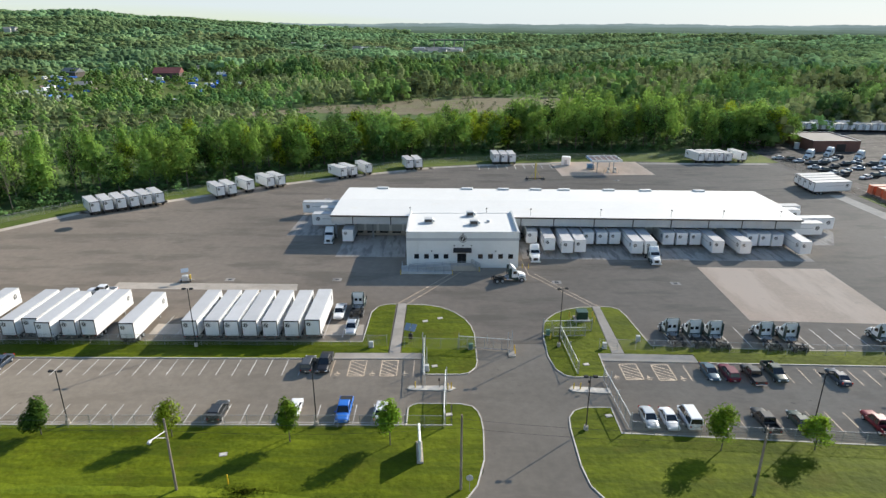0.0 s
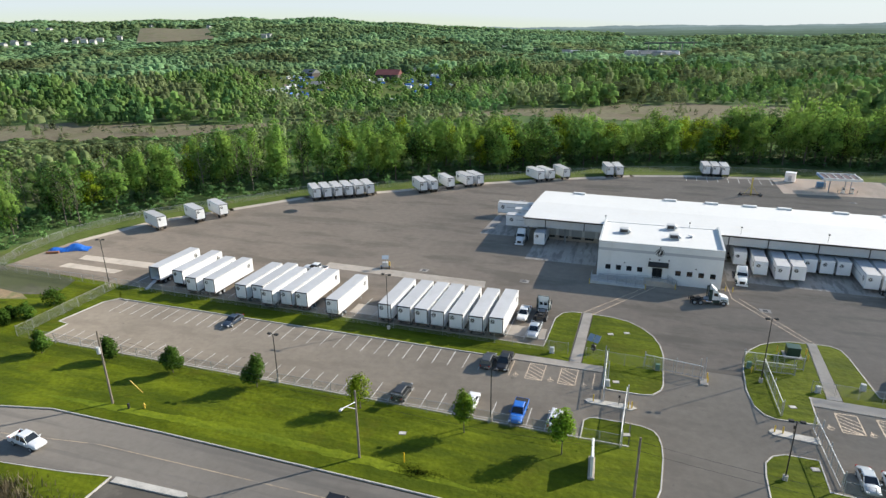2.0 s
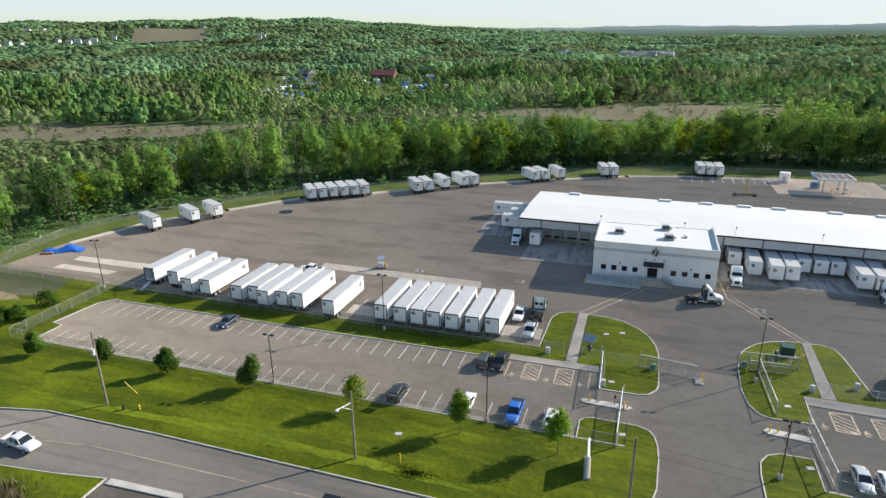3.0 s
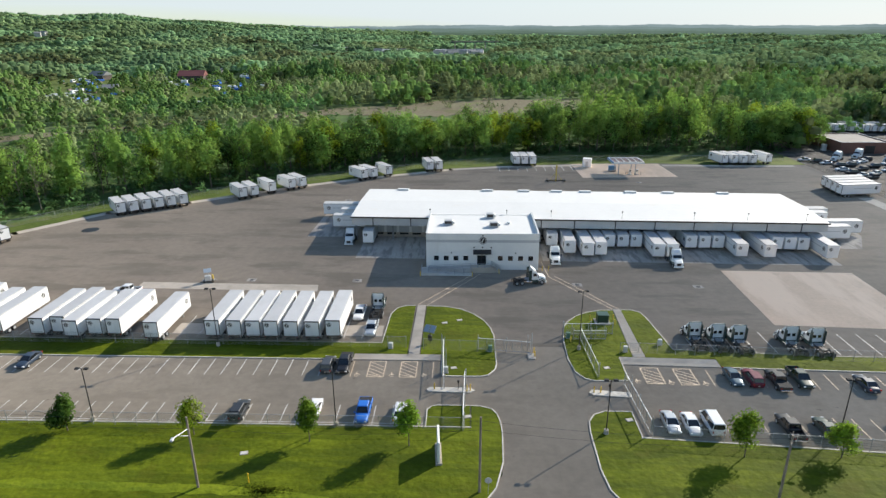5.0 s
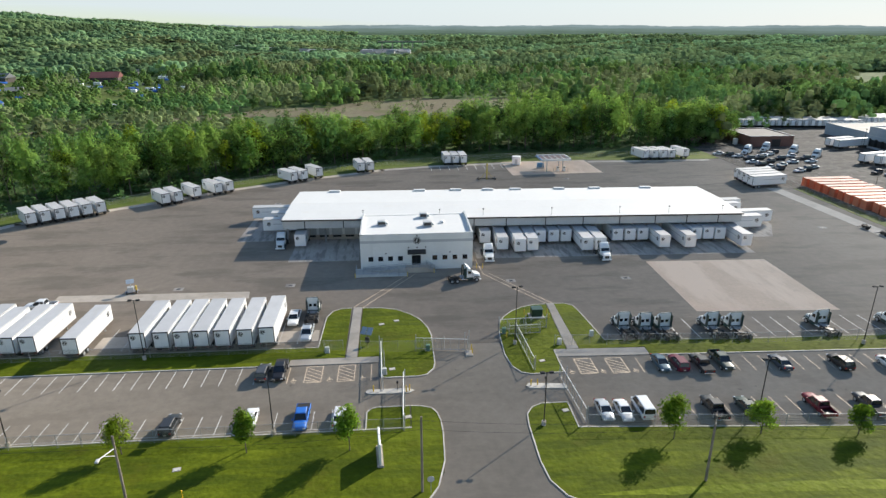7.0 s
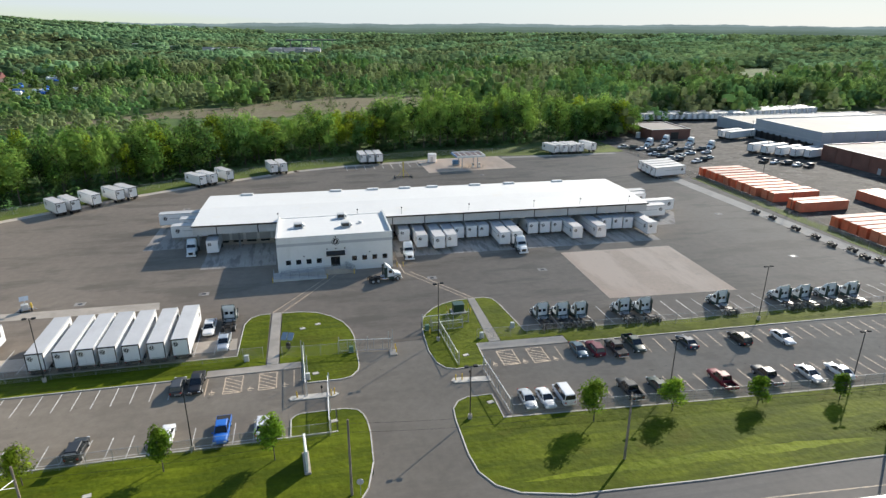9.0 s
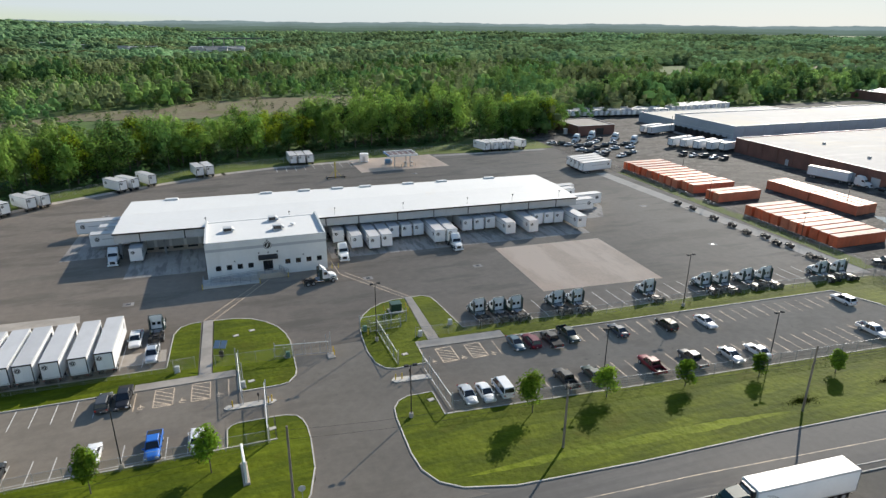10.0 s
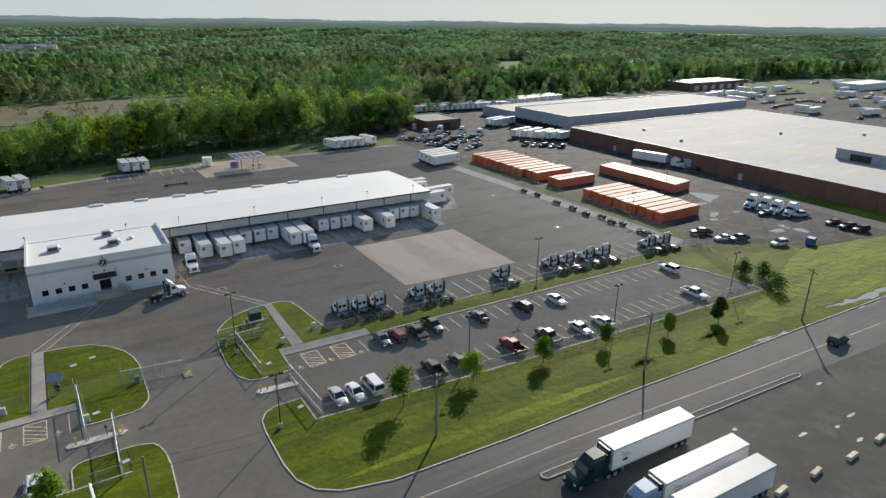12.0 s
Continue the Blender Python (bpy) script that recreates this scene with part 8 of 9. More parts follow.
# clearings: the site, the neighbour, the marsh, the village, some fields
MARSH_LINE = [(-420, 205), (-341, 244), (-300, 256), (-270, 266), (-240, 278), (-190, 320), (-140, 360), (-85, 385), (-30, 398), (18, 412), (48, 425), (80, 440), (110, 455)]
MARSH_MID = [(float(np.interp(i / 6, range(13), [p[0] for p in MARSH_LINE])), float(np.interp(i / 6, range(13), [p[1] for p in MARSH_LINE]))) for i in range(73)]
MARSH_W = [float(np.interp(i / 6, range(13), [34, 30, 28, 24, 18, 3, 3, 14, 28, 44, 36, 14, 3])) for i in range(73)]
up, dn = [], []
for i, (x, y) in enumerate(MARSH_MID):
    a, b = MARSH_MID[max(0, i - 1)], MARSH_MID[min(len(MARSH_MID) - 1, i + 1)]
    d = Vector((b[0] - a[0], b[1] - a[1])).normalized()
    wu, wd = MARSH_W[i] * (1 + 0.22 * math.sin(i * 0.9) + 0.12 * math.sin(i * 2.1)), MARSH_W[i] * (1 + 0.22 * math.cos(i * 0.8) + 0.12 * math.cos(i * 2.3))
    up.append((x - d.y * wu, y + d.x * wu))
    dn.append((x + d.y * wd, y - d.x * wd))
MARSH_POLY = up + dn[::-1]
mz = Shape()
mz.v = [(x, y, 0.15) for x, y in up] + [(x, y, 0.15) for x, y in dn]
k = len(up)
mz.f = [(i, k + i, k + i + 1, i + 1) for i in range(k - 1)]
mz.m = [0] * len(mz.f)
setting("marsh", mz, MARSH, "tan-brown reed marsh between the woods", "marsh")
SITE_POLY = [(-152, 97), (-150, 119), (-141, 142), (-111, 179), (-88, 193), (-58, 214), (-38, 226), (-8, 243), (13, 252), (45, 258), (131, 258), (147, 262), (157, 285), (200, 310), (300, 322), (490, 346), (640, 346), (720, 300), (900, 100), (500, -100), (-300, -200), (-300, 60), (-190, 92)]
VILLAGE = [(-425, 590), (-395, 640), (-335, 645), (-290, 560), (-240, 470), (-235, 425), (-265, 418), (-330, 480)]
VILLAGE_E = [(-300, 630), (-250, 705), (-205, 600), (-165, 530), (-172, 440), (-205, 430), (-235, 520), (-285, 585)]
VILLAGE_W = [(-660, 545), (-600, 505), (-560, 520), (-620, 570)]
TOWN = [(-60, 1130), (30, 1130), (60, 1420), (-30, 1420)]
POND = [(428, 538), (452, 545), (478, 580), (502, 618), (524, 655), (488, 645), (462, 612), (438, 575)]
POND_SHORE = [(372, 486), (398, 468), (462, 540), (530, 655), (488, 655), (424, 570)]
FIELDS = [[(-1033, 1088), (-952, 1236), (-1188, 1521), (-1337, 1433)], [(610, 545), (700, 520), (845, 610), (825, 665), (665, 612)]]
BELT_GROUND = [(-152, 97), (-150, 119), (-141, 142), (-111, 179), (-88, 193), (-58, 214), (-38, 226), (-8, 243), (13, 252), (45, 258), (131, 258), (160, 285), (148, 296), (90, 296), (45, 295), (8, 288), (-22, 276), (-56, 258), (-78, 245), (-108, 225), (-136, 208), (-172, 164), (-186, 122), (-188, 97)]
CLEAR = [SITE_POLY, BELT_GROUND, MARSH_POLY, VILLAGE, VILLAGE_E, VILLAGE_W, TOWN, POND_SHORE, *FIELDS]


def draped(quad, n, lift=3.0):
    """A four-cornered field laid over the rolling land."""
    (ax, ay), (bx, by), (cx, cy), (dx, dy) = quad
    s = Shape()
    for j in range(n + 1):
        for i in range(n + 1):
            u, v = i / n, j / n
            x, y = (ax * (1 - u) + bx * u) * (1 - v) + (dx * (1 - u) + cx * u) * v, (ay * (1 - u) + by * u) * (1 - v) + (dy * (1 - u) + cy * u) * v
            s.v.append((x, y, float(terrain(x, y)) + lift))
    s.f = [(j * (n + 1) + i, j * (n + 1) + i + 1, (j + 1) * (n + 1) + i + 1, (j + 1) * (n + 1) + i) for j in range(n) for i in range(n)]
    s.m = [0] * len(s.f)
    return s


setting("pond_water", Shape().prism(POND, -0.5, 0.5), WATER, "bright pond among the trees", "water")
setting("field_hill", draped(FIELDS[0], 10), MARSH, "pale open field on the far hill", "field")
setting("field_east", Shape().add([(x, y, terrain(x, y) + 1.0) for x, y in FIELDS[1]], [(0, 1, 2, 3, 4)]), MARSH, "pale open field among the woods", "field")
setting("village_ground", Shape().prism(VILLAGE, -0.5, 0.35), ROUGH_GRASS, "grassy clearing of the small settlement", "ground")
setting("village_ground_east", Shape().prism(VILLAGE_E, -0.5, 0.34), ROUGH_GRASS, "grassy clearing round the red-roofed barn", "ground")
setting("village_pond", Shape().prism([(-323, 502), (-305, 505), (-270, 462), (-248, 432), (-262, 425), (-300, 455), (-332, 488)], -0.5, 0.4), WATER, "pale pond beside the settlement", "water")
setting("village_pool", Shape().prism([(-206, 438), (-184, 449), (-178, 440), (-200, 430)], -0.5, 0.4), WATER, "small pale pond in the clearing", "water")


def scatter(r0, r1, spacing, grow=0.0, deep=1.0, az0=-76, az1=66, seed=1, jitter=0.48):
    """Jittered places in a ring sector, clear of the open ground; the spacing may grow with the distance. Places and spacings."""
    r = np.random.default_rng(seed)
    out, gap = [], []
    rad = r0
    while rad < r1:
        s = max(spacing, grow * rad)
        n = max(1, int(radians(az1 - az0) * rad / s))
        az = np.radians(az0 + (np.arange(n) + r.uniform(-jitter, jitter, n)) * (az1 - az0) / n)
        rr = rad + r.uniform(-jitter, jitter, n) * s * deep
        out.append(np.stack([-np.sin(az) * rr, np.cos(az) * rr], -1))
        gap.append(np.full(n, s))
        rad += s * deep
    p, gap = np.concatenate(out), np.concatenate(gap)
    keep = np.ones(len(p), bool)
    for poly in CLEAR:
        keep &= ~in_poly(p[:, 0], p[:, 1], poly)
    return p[keep], gap[keep]


def plant(name, places, wide, tall, templates, material, label, seed, tone=0.24, patchy=0.5):
    """Many trees of a wood, joined into one object; wide and tall scale each tree."""
    r = np.random.default_rng(seed)
    z = terrain(places[:, 0], places[:, 1])
    pick, turn = r.integers(0, len(templates), len(places)), r.random(len(places)) * 6.283
    V, N, T = [], [], []
    shade = np.clip(r.normal(scale=tone, size=len(places)) + patchy * (groves(places, 170, seed + 50) - 0.5), -0.45, 0.6)
    for k, (tv, tn) in enumerate(templates):
        i = np.nonzero(pick == k)[0]
        c, sn = np.cos(turn[i])[:, None], np.sin(turn[i])[:, None]
        x, y = tv[None, :, 0] * wide[i, None], tv[None, :, 1] * wide[i, None]
        V.append(np.stack([x * c - y * sn + places[i, 0, None], x * sn + y * c + places[i, 1, None], tv[None, :, 2] * tall[i, None] + z[i, None]], -1).reshape(-1, 3))
        nx, ny = tn[None, :, 0], tn[None, :, 1]
        N.append(np.stack([nx * c - ny * sn, nx * sn + ny * c, np.repeat(tn[None, :, 2], len(i), 0)], -1).reshape(-1, 3))
        T.append(np.repeat(shade[i], len(tv)))
    me = quads_mesh(name, (np.concatenate(V), np.concatenate(N)), material)
    me.attributes.new("tone", "FLOAT", "POINT").data.foreach_set("value", np.concatenate(T).astype(np.float32))
    ob = part(name, me, material)
    return tagged(ob, label, "woods", "", "stuff")


def groves(p, length, seed):
    """Smooth uneven patches from 0 to 1 over the land."""
    r = np.random.default_rng(seed)
    v = np.zeros(len(p))
    for i in range(7):
        a, k = r.random() * 6.283, 6.283 / length * r.uniform(0.6, 1.7)
        v += np.sin(k * (p[:, 0] * math.cos(a) + p[:, 1] * math.sin(a)) + r.random() * 6.283)
    return np.clip(0.5 + v / 6.5, 0, 1)


def stands(name, p, wide, tall, templates, kinds, mix, label, seed, tone=0.2, patchy=0.5):
    """A wood of several kinds of trees in patches; kinds: upper bound of the patch value, material, words."""
    low = -1.0
    for k, (high, material, words) in enumerate(kinds):
        i = (mix > low) & (mix <= high)
        low = high
        if i.any():
            plant(name, p[i], wide[i], tall[i], templates, material, words + " " + label, seed + k, tone, patchy)


rw = np.random.default_rng(12)
T_MID = [lobed_tree(14, 11.5, 0.04, 5, 5, 54, 0.95, s, 0.35, 0.8) for s in range(8)]
T_LOW = [leaf_cloud(60, 15, 11, 2.3, 0.0, 6, 10 + s, 0.2) for s in range(5)]
T_FAR = [lobed_tree(14, 15, -0.1, 4, 5, 6, 1.5, 20 + s, 0.7, 0.95) for s in range(8)]
T_HORIZON = [lobed_tree(14, 17, -0.25, 3, 5, 0, 1.0, 40 + s, 1.0, 1.05) for s in range(8)]
mid_p, _ = scatter(205, 720, 7.4, deep=1.25, az0=-68, az1=55, seed=3)
near_r = np.hypot(mid_p[:, 0], mid_p[:, 1])
near_az = np.degrees(np.arctan2(-mid_p[:, 0], mid_p[:, 1]))
marsh_r = np.interp(near_az, [-14, -10, -6.4, -5, 3, 13, 36, 41, 47, 52, 62], [450, 430, 400, 364, 370, 380, 345, 342, 358, 368, 380])
open_view = ((near_az > -13) & (near_az < 13)) | (near_az > 36)
limit = np.where((near_r < marsh_r + 10) & open_view, np.maximum(52 * (1 - near_r / marsh_r) - 1.5, rw.uniform(0.6, 3.2, len(near_r))), 99) / 15.0
limit = np.where((near_r < 620) & (near_az > 13) & (near_az <= 36), rw.uniform(0.3, 0.66, len(near_r)), limit)
tall = np.minimum(rw.uniform(0.5, 1.2, len(mid_p)) * (0.6 + 0.65 * groves(mid_p, 150, 1)), limit)
wide = np.maximum(tall * 0.95, np.where(near_az > 13, 0.6, 0.4)) * rw.uniform(0.75, 1.25, len(mid_p))
mix = np.clip(groves(mid_p, 110, 2) * 0.75 + rw.random(len(mid_p)) * 0.25, 0, 1)
edge_line = np.array([(205, 326), (286, 352), (332, 352), (489, 352), (640, 345), (760, 330)], float)
et = np.repeat(np.linspace(0, 5, 80), 3)
edge_p = np.stack([np.interp(et, range(6), edge_line[:, 0]), np.interp(et, range(6), edge_line[:, 1])], -1) + np.stack([rw.uniform(-3, 3, len(et)), rw.uniform(0, 26, len(et))], -1)
T_EDGE = [leaf_cloud(330, 15, 9.5, 0.85, 0.08, 12, 130 + s, 0.15, 0.9, 0.18, 0.3, 0.65, 0.5, 7, 0.62) for s in range(6)]
stands("tree_line", edge_p, rw.uniform(0.8, 1.25, len(et)), rw.uniform(0.9, 1.4, len(et)), T_EDGE, ((0.5, LEAF_WOODS, "fresh green"), (1.0, LEAF_SHADY, "dark green")), groves(edge_p, 60, 8), "line of tall trees behind the lorry yards", 45)
stands("woods", mid_p, wide, tall, T_MID, ((0.40, LEAF_SPARSE, "thin grey-green"), (0.68, LEAF_WOODS, "fresh green"), (1.0, LEAF_SHADY, "dark green")), mix, "spring woodland with uneven crowns", 5)


def vistas(p, tall):
    """Keeps the trees low where the town, the viaduct, the hill field and the hill houses show above them."""
    r, az = np.hypot(p[:, 0], p[:, 1]), np.degrees(np.arctan2(-p[:, 0], p[:, 1]))
    low = np.zeros(len(p), bool)
    for a0, a1, r0, r1 in ((-2.6, 4.6, 860, 1440), (6.8, 15.0, 1020, 1290), (36.5, 45.5, 1240, 1990), (45.5, 49.2, 1330, 1620), (50.2, 53.5, 1330, 1620), (32.8, 34.2, 1380, 1560)):
        low |= (az > a0) & (az < a1) & (r > r0) & (r < r1)
    return np.where(low, np.minimum(tall, 0.3 + 0.12 * np.sin(p[:, 0] * 0.3)), tall)


far_p, gap = scatter(720, 1500, 7.4, 0.0088, 2.1, az0=-68, az1=55, seed=4)
mix = np.clip(groves(far_p, 260, 3) * 0.85 + rw.random(len(far_p)) * 0.15, 0, 1)
far_t = vistas(far_p, rw.uniform(0.5, 1.0, len(far_p)) * (0.35 + 0.95 * groves(far_p * (0.55, 1.0), 150, 4)))
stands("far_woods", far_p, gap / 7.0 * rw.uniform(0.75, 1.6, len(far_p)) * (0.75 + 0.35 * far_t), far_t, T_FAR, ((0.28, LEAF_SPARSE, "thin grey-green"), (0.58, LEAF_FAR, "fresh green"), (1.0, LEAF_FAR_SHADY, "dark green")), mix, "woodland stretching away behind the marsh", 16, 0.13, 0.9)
hor_p, gap = scatter(1500, 3250, 10.0, 0.0068, 4.2, az0=-68, az1=55, seed=5)
keep = (np.hypot(hor_p[:, 0], hor_p[:, 1]) < 2350) | (np.degrees(np.arctan2(-hor_p[:, 0], hor_p[:, 1])) > 3)
hor_p, gap = hor_p[keep], gap[keep]
mix = np.clip(groves(hor_p, 700, 5) * 0.85 + rw.random(len(hor_p)) * 0.15, 0, 1)
hor_t = vistas(hor_p, rw.uniform(0.8, 1.15, len(hor_p)) * (0.4 + 0.8 * groves(hor_p * (0.45, 1.0), 260, 6)))
stands("horizon_woods", hor_p, gap / 7.0 * rw.uniform(0.85, 1.3, len(hor_p)), hor_t, T_HORIZON, ((0.55, LEAF_FAR, "soft green"), (1.0, LEAF_FAR_SHADY, "dark green")), mix, "forest reaching to the horizon, haze tint in its colour", 26, 0.1, 0.9)


# glowing backdrop ridges, one behind the other, with distance haze in their colours
def distant_ridge(radius, az0, az1, dip0, dip1, colour, seed):
    r = random.Random(seed)
    waves = [(r.uniform(0.15, 0.5), r.random() * 6.28, 0.5), (r.uniform(0.7, 1.4), r.random() * 6.28, 0.28), (r.uniform(3, 5), r.random() * 6.28, 0.14), (r.uniform(9, 14), r.random() * 6.28, 0.08)]
    s = Shape()
    n = 620
    for i in range(n + 1):
        az = az0 + (az1 - az0) * i / n
        x, y = -math.sin(radians(az)) * radius, math.cos(radians(az)) * radius
        dip = dip0 + (dip1 - dip0) * i / n + 0.09 * sum(k * math.sin(w * az + p) for w, p, k in waves) + r.uniform(-0.012, 0.012)
        s.v += [(x, y, -40.0), (x, y, EYE[2] - radius * math.tan(radians(dip)))]
    s.f = [(2 * i, 2 * i + 2, 2 * i + 3, 2 * i + 1) for i in range(n)]
    s.m = [0] * n
    m = bpy.data.materials.new("ridge_haze_glow")
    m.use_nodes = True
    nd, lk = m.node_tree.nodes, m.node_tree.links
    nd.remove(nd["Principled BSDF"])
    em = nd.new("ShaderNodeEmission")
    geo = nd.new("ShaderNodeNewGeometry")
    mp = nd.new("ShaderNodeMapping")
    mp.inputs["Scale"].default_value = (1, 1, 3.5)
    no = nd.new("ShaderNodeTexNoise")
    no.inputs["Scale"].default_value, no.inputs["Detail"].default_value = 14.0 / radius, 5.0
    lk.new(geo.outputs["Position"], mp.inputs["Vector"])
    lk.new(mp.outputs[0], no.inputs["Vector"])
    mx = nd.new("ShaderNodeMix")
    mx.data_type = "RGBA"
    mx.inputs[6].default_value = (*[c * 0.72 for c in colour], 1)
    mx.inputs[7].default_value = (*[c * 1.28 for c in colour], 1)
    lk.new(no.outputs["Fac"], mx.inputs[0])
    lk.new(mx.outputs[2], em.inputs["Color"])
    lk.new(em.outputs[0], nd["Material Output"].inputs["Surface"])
    setting("backdrop_ridge", s, m, "glowing backdrop ridge with distance haze in its colour", "backdrop")


# emission colours grow paler and bluer with the radius, as haze would
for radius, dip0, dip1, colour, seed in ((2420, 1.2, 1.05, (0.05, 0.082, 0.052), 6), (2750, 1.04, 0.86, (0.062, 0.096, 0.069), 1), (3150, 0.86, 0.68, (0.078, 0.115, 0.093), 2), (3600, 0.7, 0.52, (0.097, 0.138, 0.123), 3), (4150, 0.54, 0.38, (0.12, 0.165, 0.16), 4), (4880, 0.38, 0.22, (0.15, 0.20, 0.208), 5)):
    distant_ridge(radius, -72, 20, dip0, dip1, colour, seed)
# low scrub: under and behind the belt, on the marsh's edges and in the settlement
box_p = np.stack(np.meshgrid(np.arange(-200, 170, 4.6), np.arange(96, 300, 4.6)), -1).reshape(-1, 2) + rw.uniform(-2, 2, (81 * 45, 2))
box_p = box_p[in_poly(box_p[:, 0], box_p[:, 1], BELT_GROUND)]
low_t = rw.uniform(0.10, 0.34, len(box_p))
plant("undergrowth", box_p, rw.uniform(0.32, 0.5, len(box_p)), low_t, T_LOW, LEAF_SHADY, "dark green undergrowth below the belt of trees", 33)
tr, ta = rw.uniform(235, 372, 1500), np.radians(rw.uniform(34, 63, 1500))
tp_xy = np.stack([-np.sin(ta) * tr, np.cos(ta) * tr], -1)
ok = ~in_poly(tp_xy[:, 0], tp_xy[:, 1], MARSH_POLY) & ~in_poly(tp_xy[:, 0], tp_xy[:, 1], SITE_POLY)
tp_xy, tr = tp_xy[ok], tr[ok]
th = np.maximum(np.minimum(52 * (1 - tr / 352) - 1, 9), 1.2) * rw.uniform(0.5, 1.0, len(tr)) / 15
plant("thicket", tp_xy, rw.uniform(0.3, 0.6, len(tr)), th, T_LOW, LEAF_SPARSE, "grey-green thicket between the belt and the marsh", 36)
mp = np.stack([rw.uniform(-430, 120, 5000), rw.uniform(215, 475, 5000)], -1)
mp = mp[in_poly(mp[:, 0], mp[:, 1], MARSH_POLY)]
mp = mp[(groves(mp, 40, 9) > 0.56) & (rw.random(len(mp)) < 0.6)]
plant("marsh_scrub", mp, rw.uniform(0.15, 0.4, len(mp)), rw.uniform(0.08, 0.34, len(mp)), T_LOW, LEAF_SPARSE, "grey-green scrub dotted over the marsh", 34)
vp = np.stack([rw.uniform(-430, -160, 1400), rw.uniform(415, 705, 1400)], -1)
vp = vp[in_poly(vp[:, 0], vp[:, 1], VILLAGE) | in_poly(vp[:, 0], vp[:, 1], VILLAGE_E)]
vp = vp[(groves(vp, 45, 10) > 0.56)]
plant("settlement_trees", vp, rw.uniform(0.35, 0.75, len(vp)), rw.uniform(0.2, 0.6, len(vp)), T_MID, LEAF_WOODS, "small fresh green trees among the settlement's yards", 35)

# the belt of tall trees along the yard fence: single trees
T_BELT = [leaf_cloud(1250, 20, 10.5, 0.7, 0.1, 14, 60 + s, 0.2, 0.9, 0.18, 0.25, 0.65, 0.5, 9, 0.62) for s in range(6)]
BELT = []
for k, tpl in enumerate(T_BELT):
    m = (LEAF_BELT, LEAF_BELT, LEAF_DARK, LEAF_BRIGHT, LEAF_BELT, LEAF_DARK)[k]
    t = thing("tree", ("tall leafy green tree in the belt behind the yard", "broad leafy green tree in the belt behind the yard", "tall dark green tree in the belt behind the yard", "light green tree in the belt behind the yard", "slim leafy green tree in the belt behind the yard", "dark leafy tree in the belt behind the yard")[k], "tree", (0, -500 - 20 * k, 0), 0, "trees of the belt")
    part("trunk", limbs(20, 3.2, 80 + k, 7, 0.26), BARK, t)
    part("crown", quads_mesh("crown", tpl, m), m, t)
    BELT.append(t)
t = thing("tree", "nearly bare grey tree with few young leaves", "tree", (0, -700, 0), 0, "trees of the belt")
part("trunk", limbs(20, 3.4, 95, 26, 0.2, 5), TWIG, t)
part("crown", quads_mesh("crown", leaf_cloud(260, 20, 8.5, 0.6, 0.15, 10, 96, 0.5), LEAF_BELT), LEAF_BELT, t)
BELT.append(t)
line = [(-158, 96), (-156, 121), (-147, 146), (-117, 184), (-92, 198), (-62, 219), (-42, 231), (-11, 248.5), (12, 257), (45, 264), (90, 265), (131, 264), (150, 268), (160, 290)]
# how tall the belt stands along its length: heading to the left, and the dip of its crown line below the level
SKY_AZ = [-34, -32, -29, -25.5, -22.2, -19.2, -16.4, -13.6, -10.0, -6.6, -5.0, -3.2, -0.3, 2.9, 4.4, 7.5, 11, 15, 19.5, 24, 30, 35.5, 39, 42, 45, 49, 53, 60]
SKY_DIP = [5.5, 5.6, 5.6, 5.8, 5.5, 4.9, 5.9, 5.6, 5.3, 6.3, 7.4, 7.3, 6.4, 8.0, 7.2, 6.9, 7.4, 7.5, 7.6, 7.6, 7.5, 7.6, 8.0, 8.7, 8.9, 8.8, 8.8, 9.0]
rb = random.Random(11)
for row in range(4):
    for (x0, y0), (x1, y1) in zip(line, line[1:]):
        d = Vector((x1 - x0, y1 - y0))
        L = d.length
        d.normalize()
        nrm = Vector((-d.y, d.x))
        n = max(1, round(L / 6.4))
        for i in range(n):
            q = Vector((x0, y0)) + d * (L * (i + 0.5 + rb.uniform(-0.35, 0.35)) / n) + nrm * (row * 6.5 + rb.uniform(-1.5, 3.0))
            az = math.degrees(math.atan2(-q.x, q.y))
            top = 52 - q.length * math.tan(radians(float(np.interp(az, SKY_AZ[::1], SKY_DIP))))
            if rb.random() < (0.4, 0.12, 0.1, 0.1)[row]:
                continue
            h = max(7.0, top * (0.68 + 0.38 * rb.random() ** 0.6) * (0.85 if row == 0 else 1.0)) / 20.0
            w = min(h * 1.3, rb.uniform(0.6, 1.2)) * rb.uniform(0.9, 1.1)
            bare = q.x < -112 and rb.random() < 0.35
            c = copy_thing(BELT[6 if bare else rb.choice((0, 0, 1, 1, 2, 3, 4, 4, 5))], pose(q.x, q.y, 0, 0, 0, rb.uniform(0, 360)) @ Matrix.Diagonal((w, w, h, 1)))
for t in BELT:
    for o in list(t.children_recursive) + [t]:
        bpy.data.objects.remove(o)
# ---- young trees of the lawn ----


def young_tree(height, width, material, label, seed, low=.22, leaf=.3, count=1700, cone=0.0):
    t = thing("young_tree", label, "tree", group="young trees on the lawn")
    part("trunk", limbs(height, width * .3, seed, 8, .09), BARK, t)
    part("crown", quads_mesh("crown", leaf_cloud(count, height, width, leaf, low, 14, seed, .35, cone=cone, solid=5 if cone else 0, fill=.6), material), material, t)
    return t


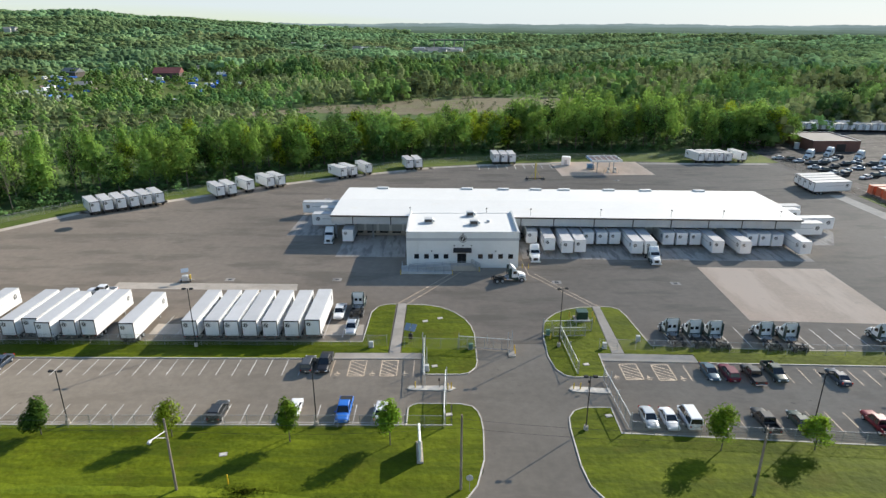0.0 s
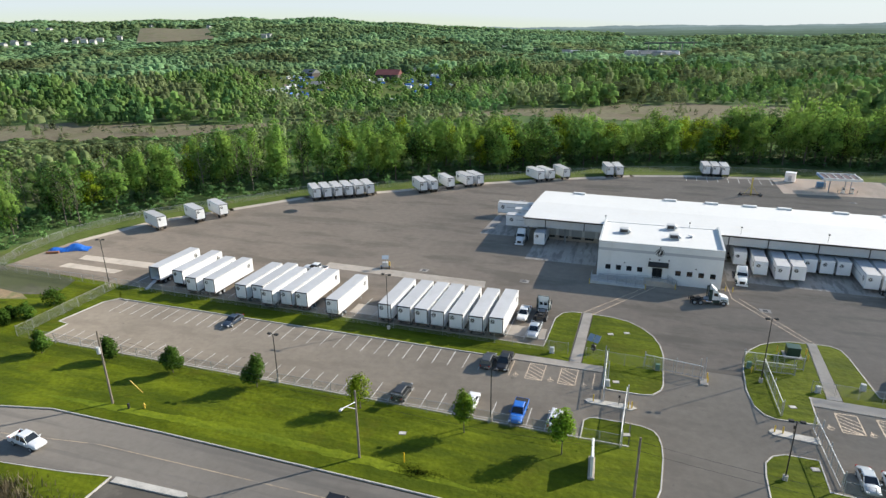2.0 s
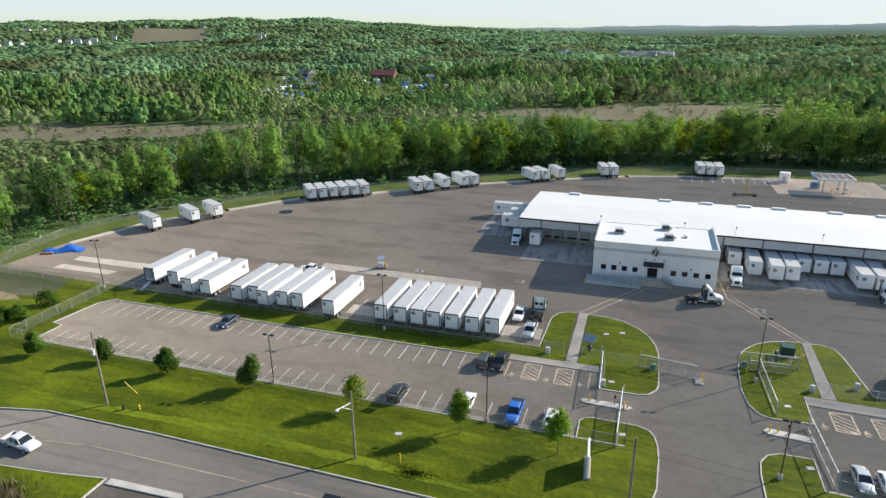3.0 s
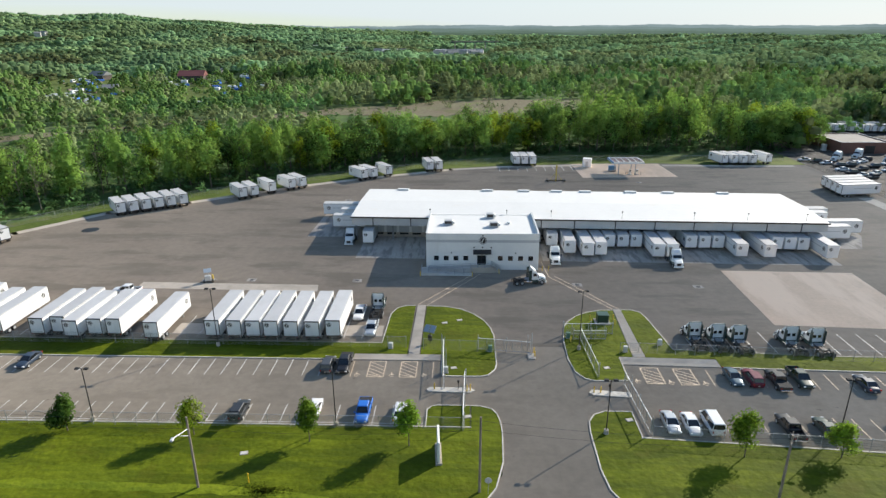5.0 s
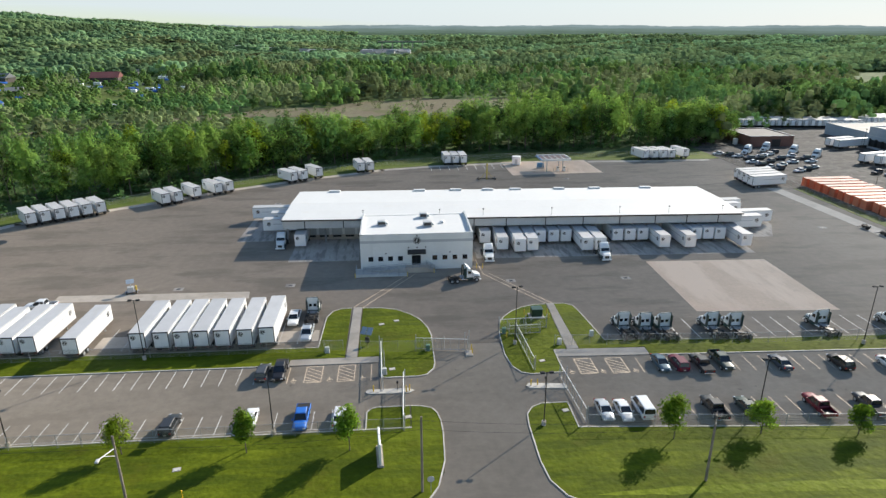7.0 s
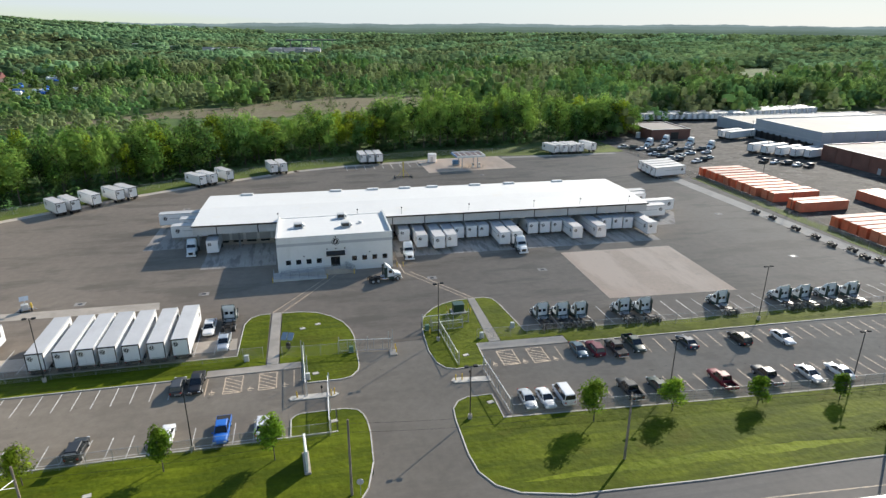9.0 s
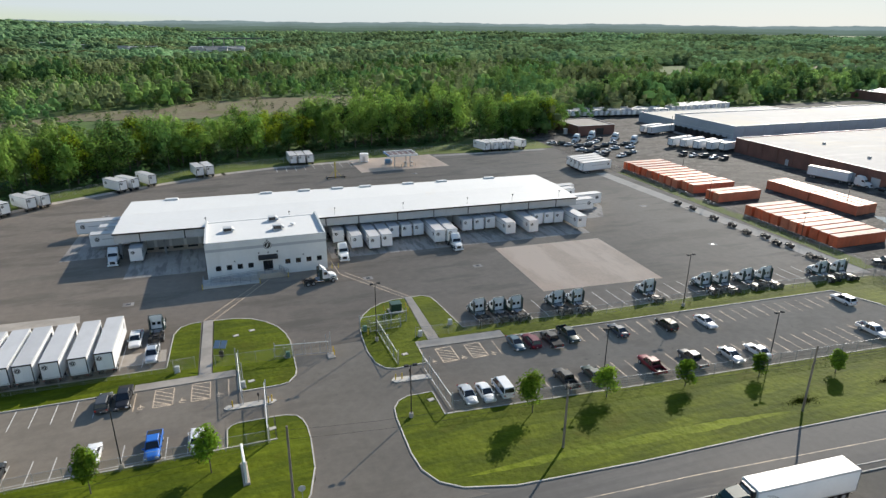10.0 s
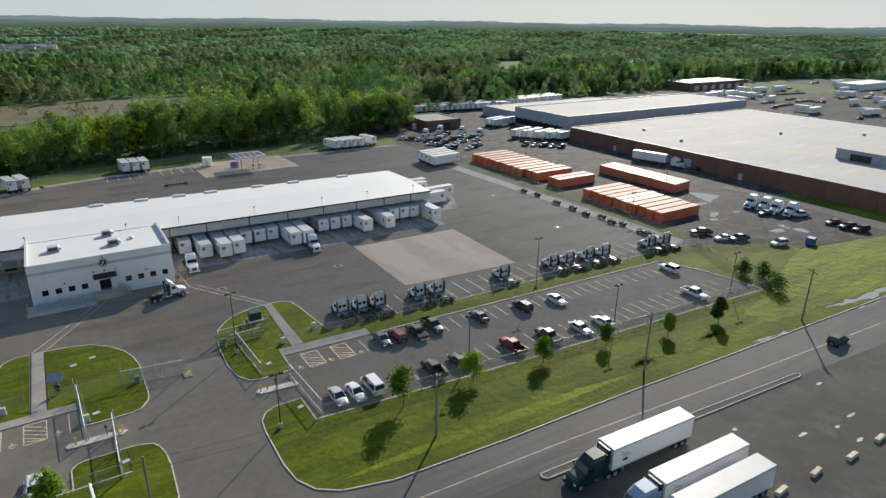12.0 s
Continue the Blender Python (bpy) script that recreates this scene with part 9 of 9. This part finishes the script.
LEAF_NEAR_DARK = leaf_mat("linden_leaves", (0.075, 0.155, 0.025), (0.11, 0.20, 0.035), gaps=0.15)
LEAF_NEAR = leaf_mat("maple_leaves", (0.21, 0.38, 0.035), (0.30, 0.46, 0.05), gaps=0.25, through_leaf=0.6)
YOUNG = [(-95.2, 67.2, 4.4, 3.4, LEAF_NEAR_DARK, 1), (-82.2, 68.9, 4.5, 3.6, LEAF_NEAR_DARK, 1), (-69.1, 68.7, 4.9, 3.9, LEAF_NEAR_DARK, 1), (-53.6, 69.0, 5.8, 4.0, LEAF_NEAR_DARK, 1), (-36.0, 68.6, 5.9, 3.9, LEAF_BRIGHT, 0), (-20.1, 67.6, 6.8, 3.3, LEAF_NEAR, 0), (-6.9, 67.0, 7.0, 4.0, LEAF_NEAR, 0), (35.8, 66.0, 6.9, 4.6, LEAF_NEAR, 0), (47.9, 66.1, 5.3, 3.8, LEAF_NEAR, 0), (60.8, 64.9, 4.6, 3.4, LEAF_NEAR, 0), (73.6, 63.6, 4.0, 2.8, LEAF_NEAR, 0), (86.1, 60.8, 4.2, 2.8, LEAF_NEAR, 0), (98.1, 59.2, 5.2, 3.4, LEAF_NEAR_DARK, 1)]
for k, (x, y, h, w, m, dark) in enumerate(YOUNG):
    place(young_tree(h, w, m, "dark green dense young tree on the lawn" if dark else "light green airy young tree on the lawn" if m is LEAF_NEAR else "yellow-green airy young tree on the lawn", 200 + k, .16 if dark else .26, .3, 2600 if dark else 1900, .85 if dark else .35), x, y, 37 * k, .1)
for k, (x, y, h, w) in enumerate(((122.6, 70.4, 3.6, 4.0), (124.4, 67.0, 3.8, 4.0), (120.4, 62.0, 4.0, 5.2), (-111.9, 73.4, 3.4, 2.8), (-110.4, 76.8, 3.2, 3.8), (-110.8, 83.2, 3.2, 4.2), (-113.2, 76.0, 2.6, 2.8))):
    b = thing("bush", "dark green bush on the lawn", "bush", (x, y, .1), 40 * k, "bushes on the lawn")
    part("stems", limbs(h * .7, w * .3, 300 + k, 5, .06), BARK, b)
    part("leaves", quads_mesh("leaves", leaf_cloud(1100, h, w, .32, .0, 9, 310 + k, .35), LEAF_NEAR_DARK), LEAF_NEAR_DARK, b)


def tufts(name, label, cx, cy, rx, ry, n, h, material, seed):
    r = np.random.default_rng(seed)
    a, q = r.random(n) * 6.283, np.abs(r.normal(scale=.5, size=n))
    k = 1 + .35 * np.sin(3 * a + seed) + .2 * np.sin(7 * a + 2 * seed)
    x, y = cx + rx * q * k * np.cos(a), cy + ry * q * k * np.sin(a)
    t = r.random(n) * 6.283
    w, hh = .05 + .06 * r.random(n), h * (.5 + .7 * r.random(n)) * np.clip(1.1 - .5 * q, .3, 1.1)
    lx, ly = r.normal(scale=.25, size=n) * hh, r.normal(scale=.25, size=n) * hh
    z = np.full(n, .08)
    v = np.stack([np.stack([x - w * np.cos(t), y - w * np.sin(t), z], -1), np.stack([x + w * np.cos(t), y + w * np.sin(t), z], -1), np.stack([x + lx + .3 * w, y + ly, z + hh], -1), np.stack([x + lx - .3 * w, y + ly, z + hh], -1)], 1)
    up = np.stack([r.normal(scale=.35, size=4 * n), r.normal(scale=.35, size=4 * n), np.ones(4 * n)], -1)
    return tagged(part(name, quads_mesh(name, (v.reshape(-1, 3), up), material), material), label, "weeds", "", "stuff")


DARK_TUFT = leaf_mat("ditch_weeds", (0.06, 0.10, 0.014), (0.10, 0.14, 0.02))
REED = leaf_mat("dry_reeds", (0.46, 0.39, 0.27), (0.38, 0.33, 0.22))
# the lawn's dark tufts stand in for the shade of its shallow hollows
tufts("ditch_weeds", "low dark tufts painting the shade of a lawn hollow", -23.4, 58.2, 4.2, 1.6, 1500, .16, DARK_TUFT, 1)
tufts("ditch_weeds", "low dark tufts painting the shade of a lawn hollow", -9.0, 56.6, 6.0, 1.0, 1500, .15, DARK_TUFT, 2)
tufts("ditch_weeds", "low dark tufts painting the shade of a lawn hollow", 74.5, 56.4, 3.8, 1.5, 1400, .16, DARK_TUFT, 4)
tufts("ditch_weeds", "low dark tufts painting the shade of a lawn hollow", 92.0, 56.4, 4.0, 1.4, 1100, .15, DARK_TUFT, 5)
tufts("dry_reeds", "dry tan reeds on the verge across the road", -72.0, 38.0, 8.0, 4.2, 5200, 2.0, REED, 6)
tufts("fence_weeds", "weeds along the woodland fence", -60, 214, 2, 2, 200, .8, DARK_TUFT, 7)
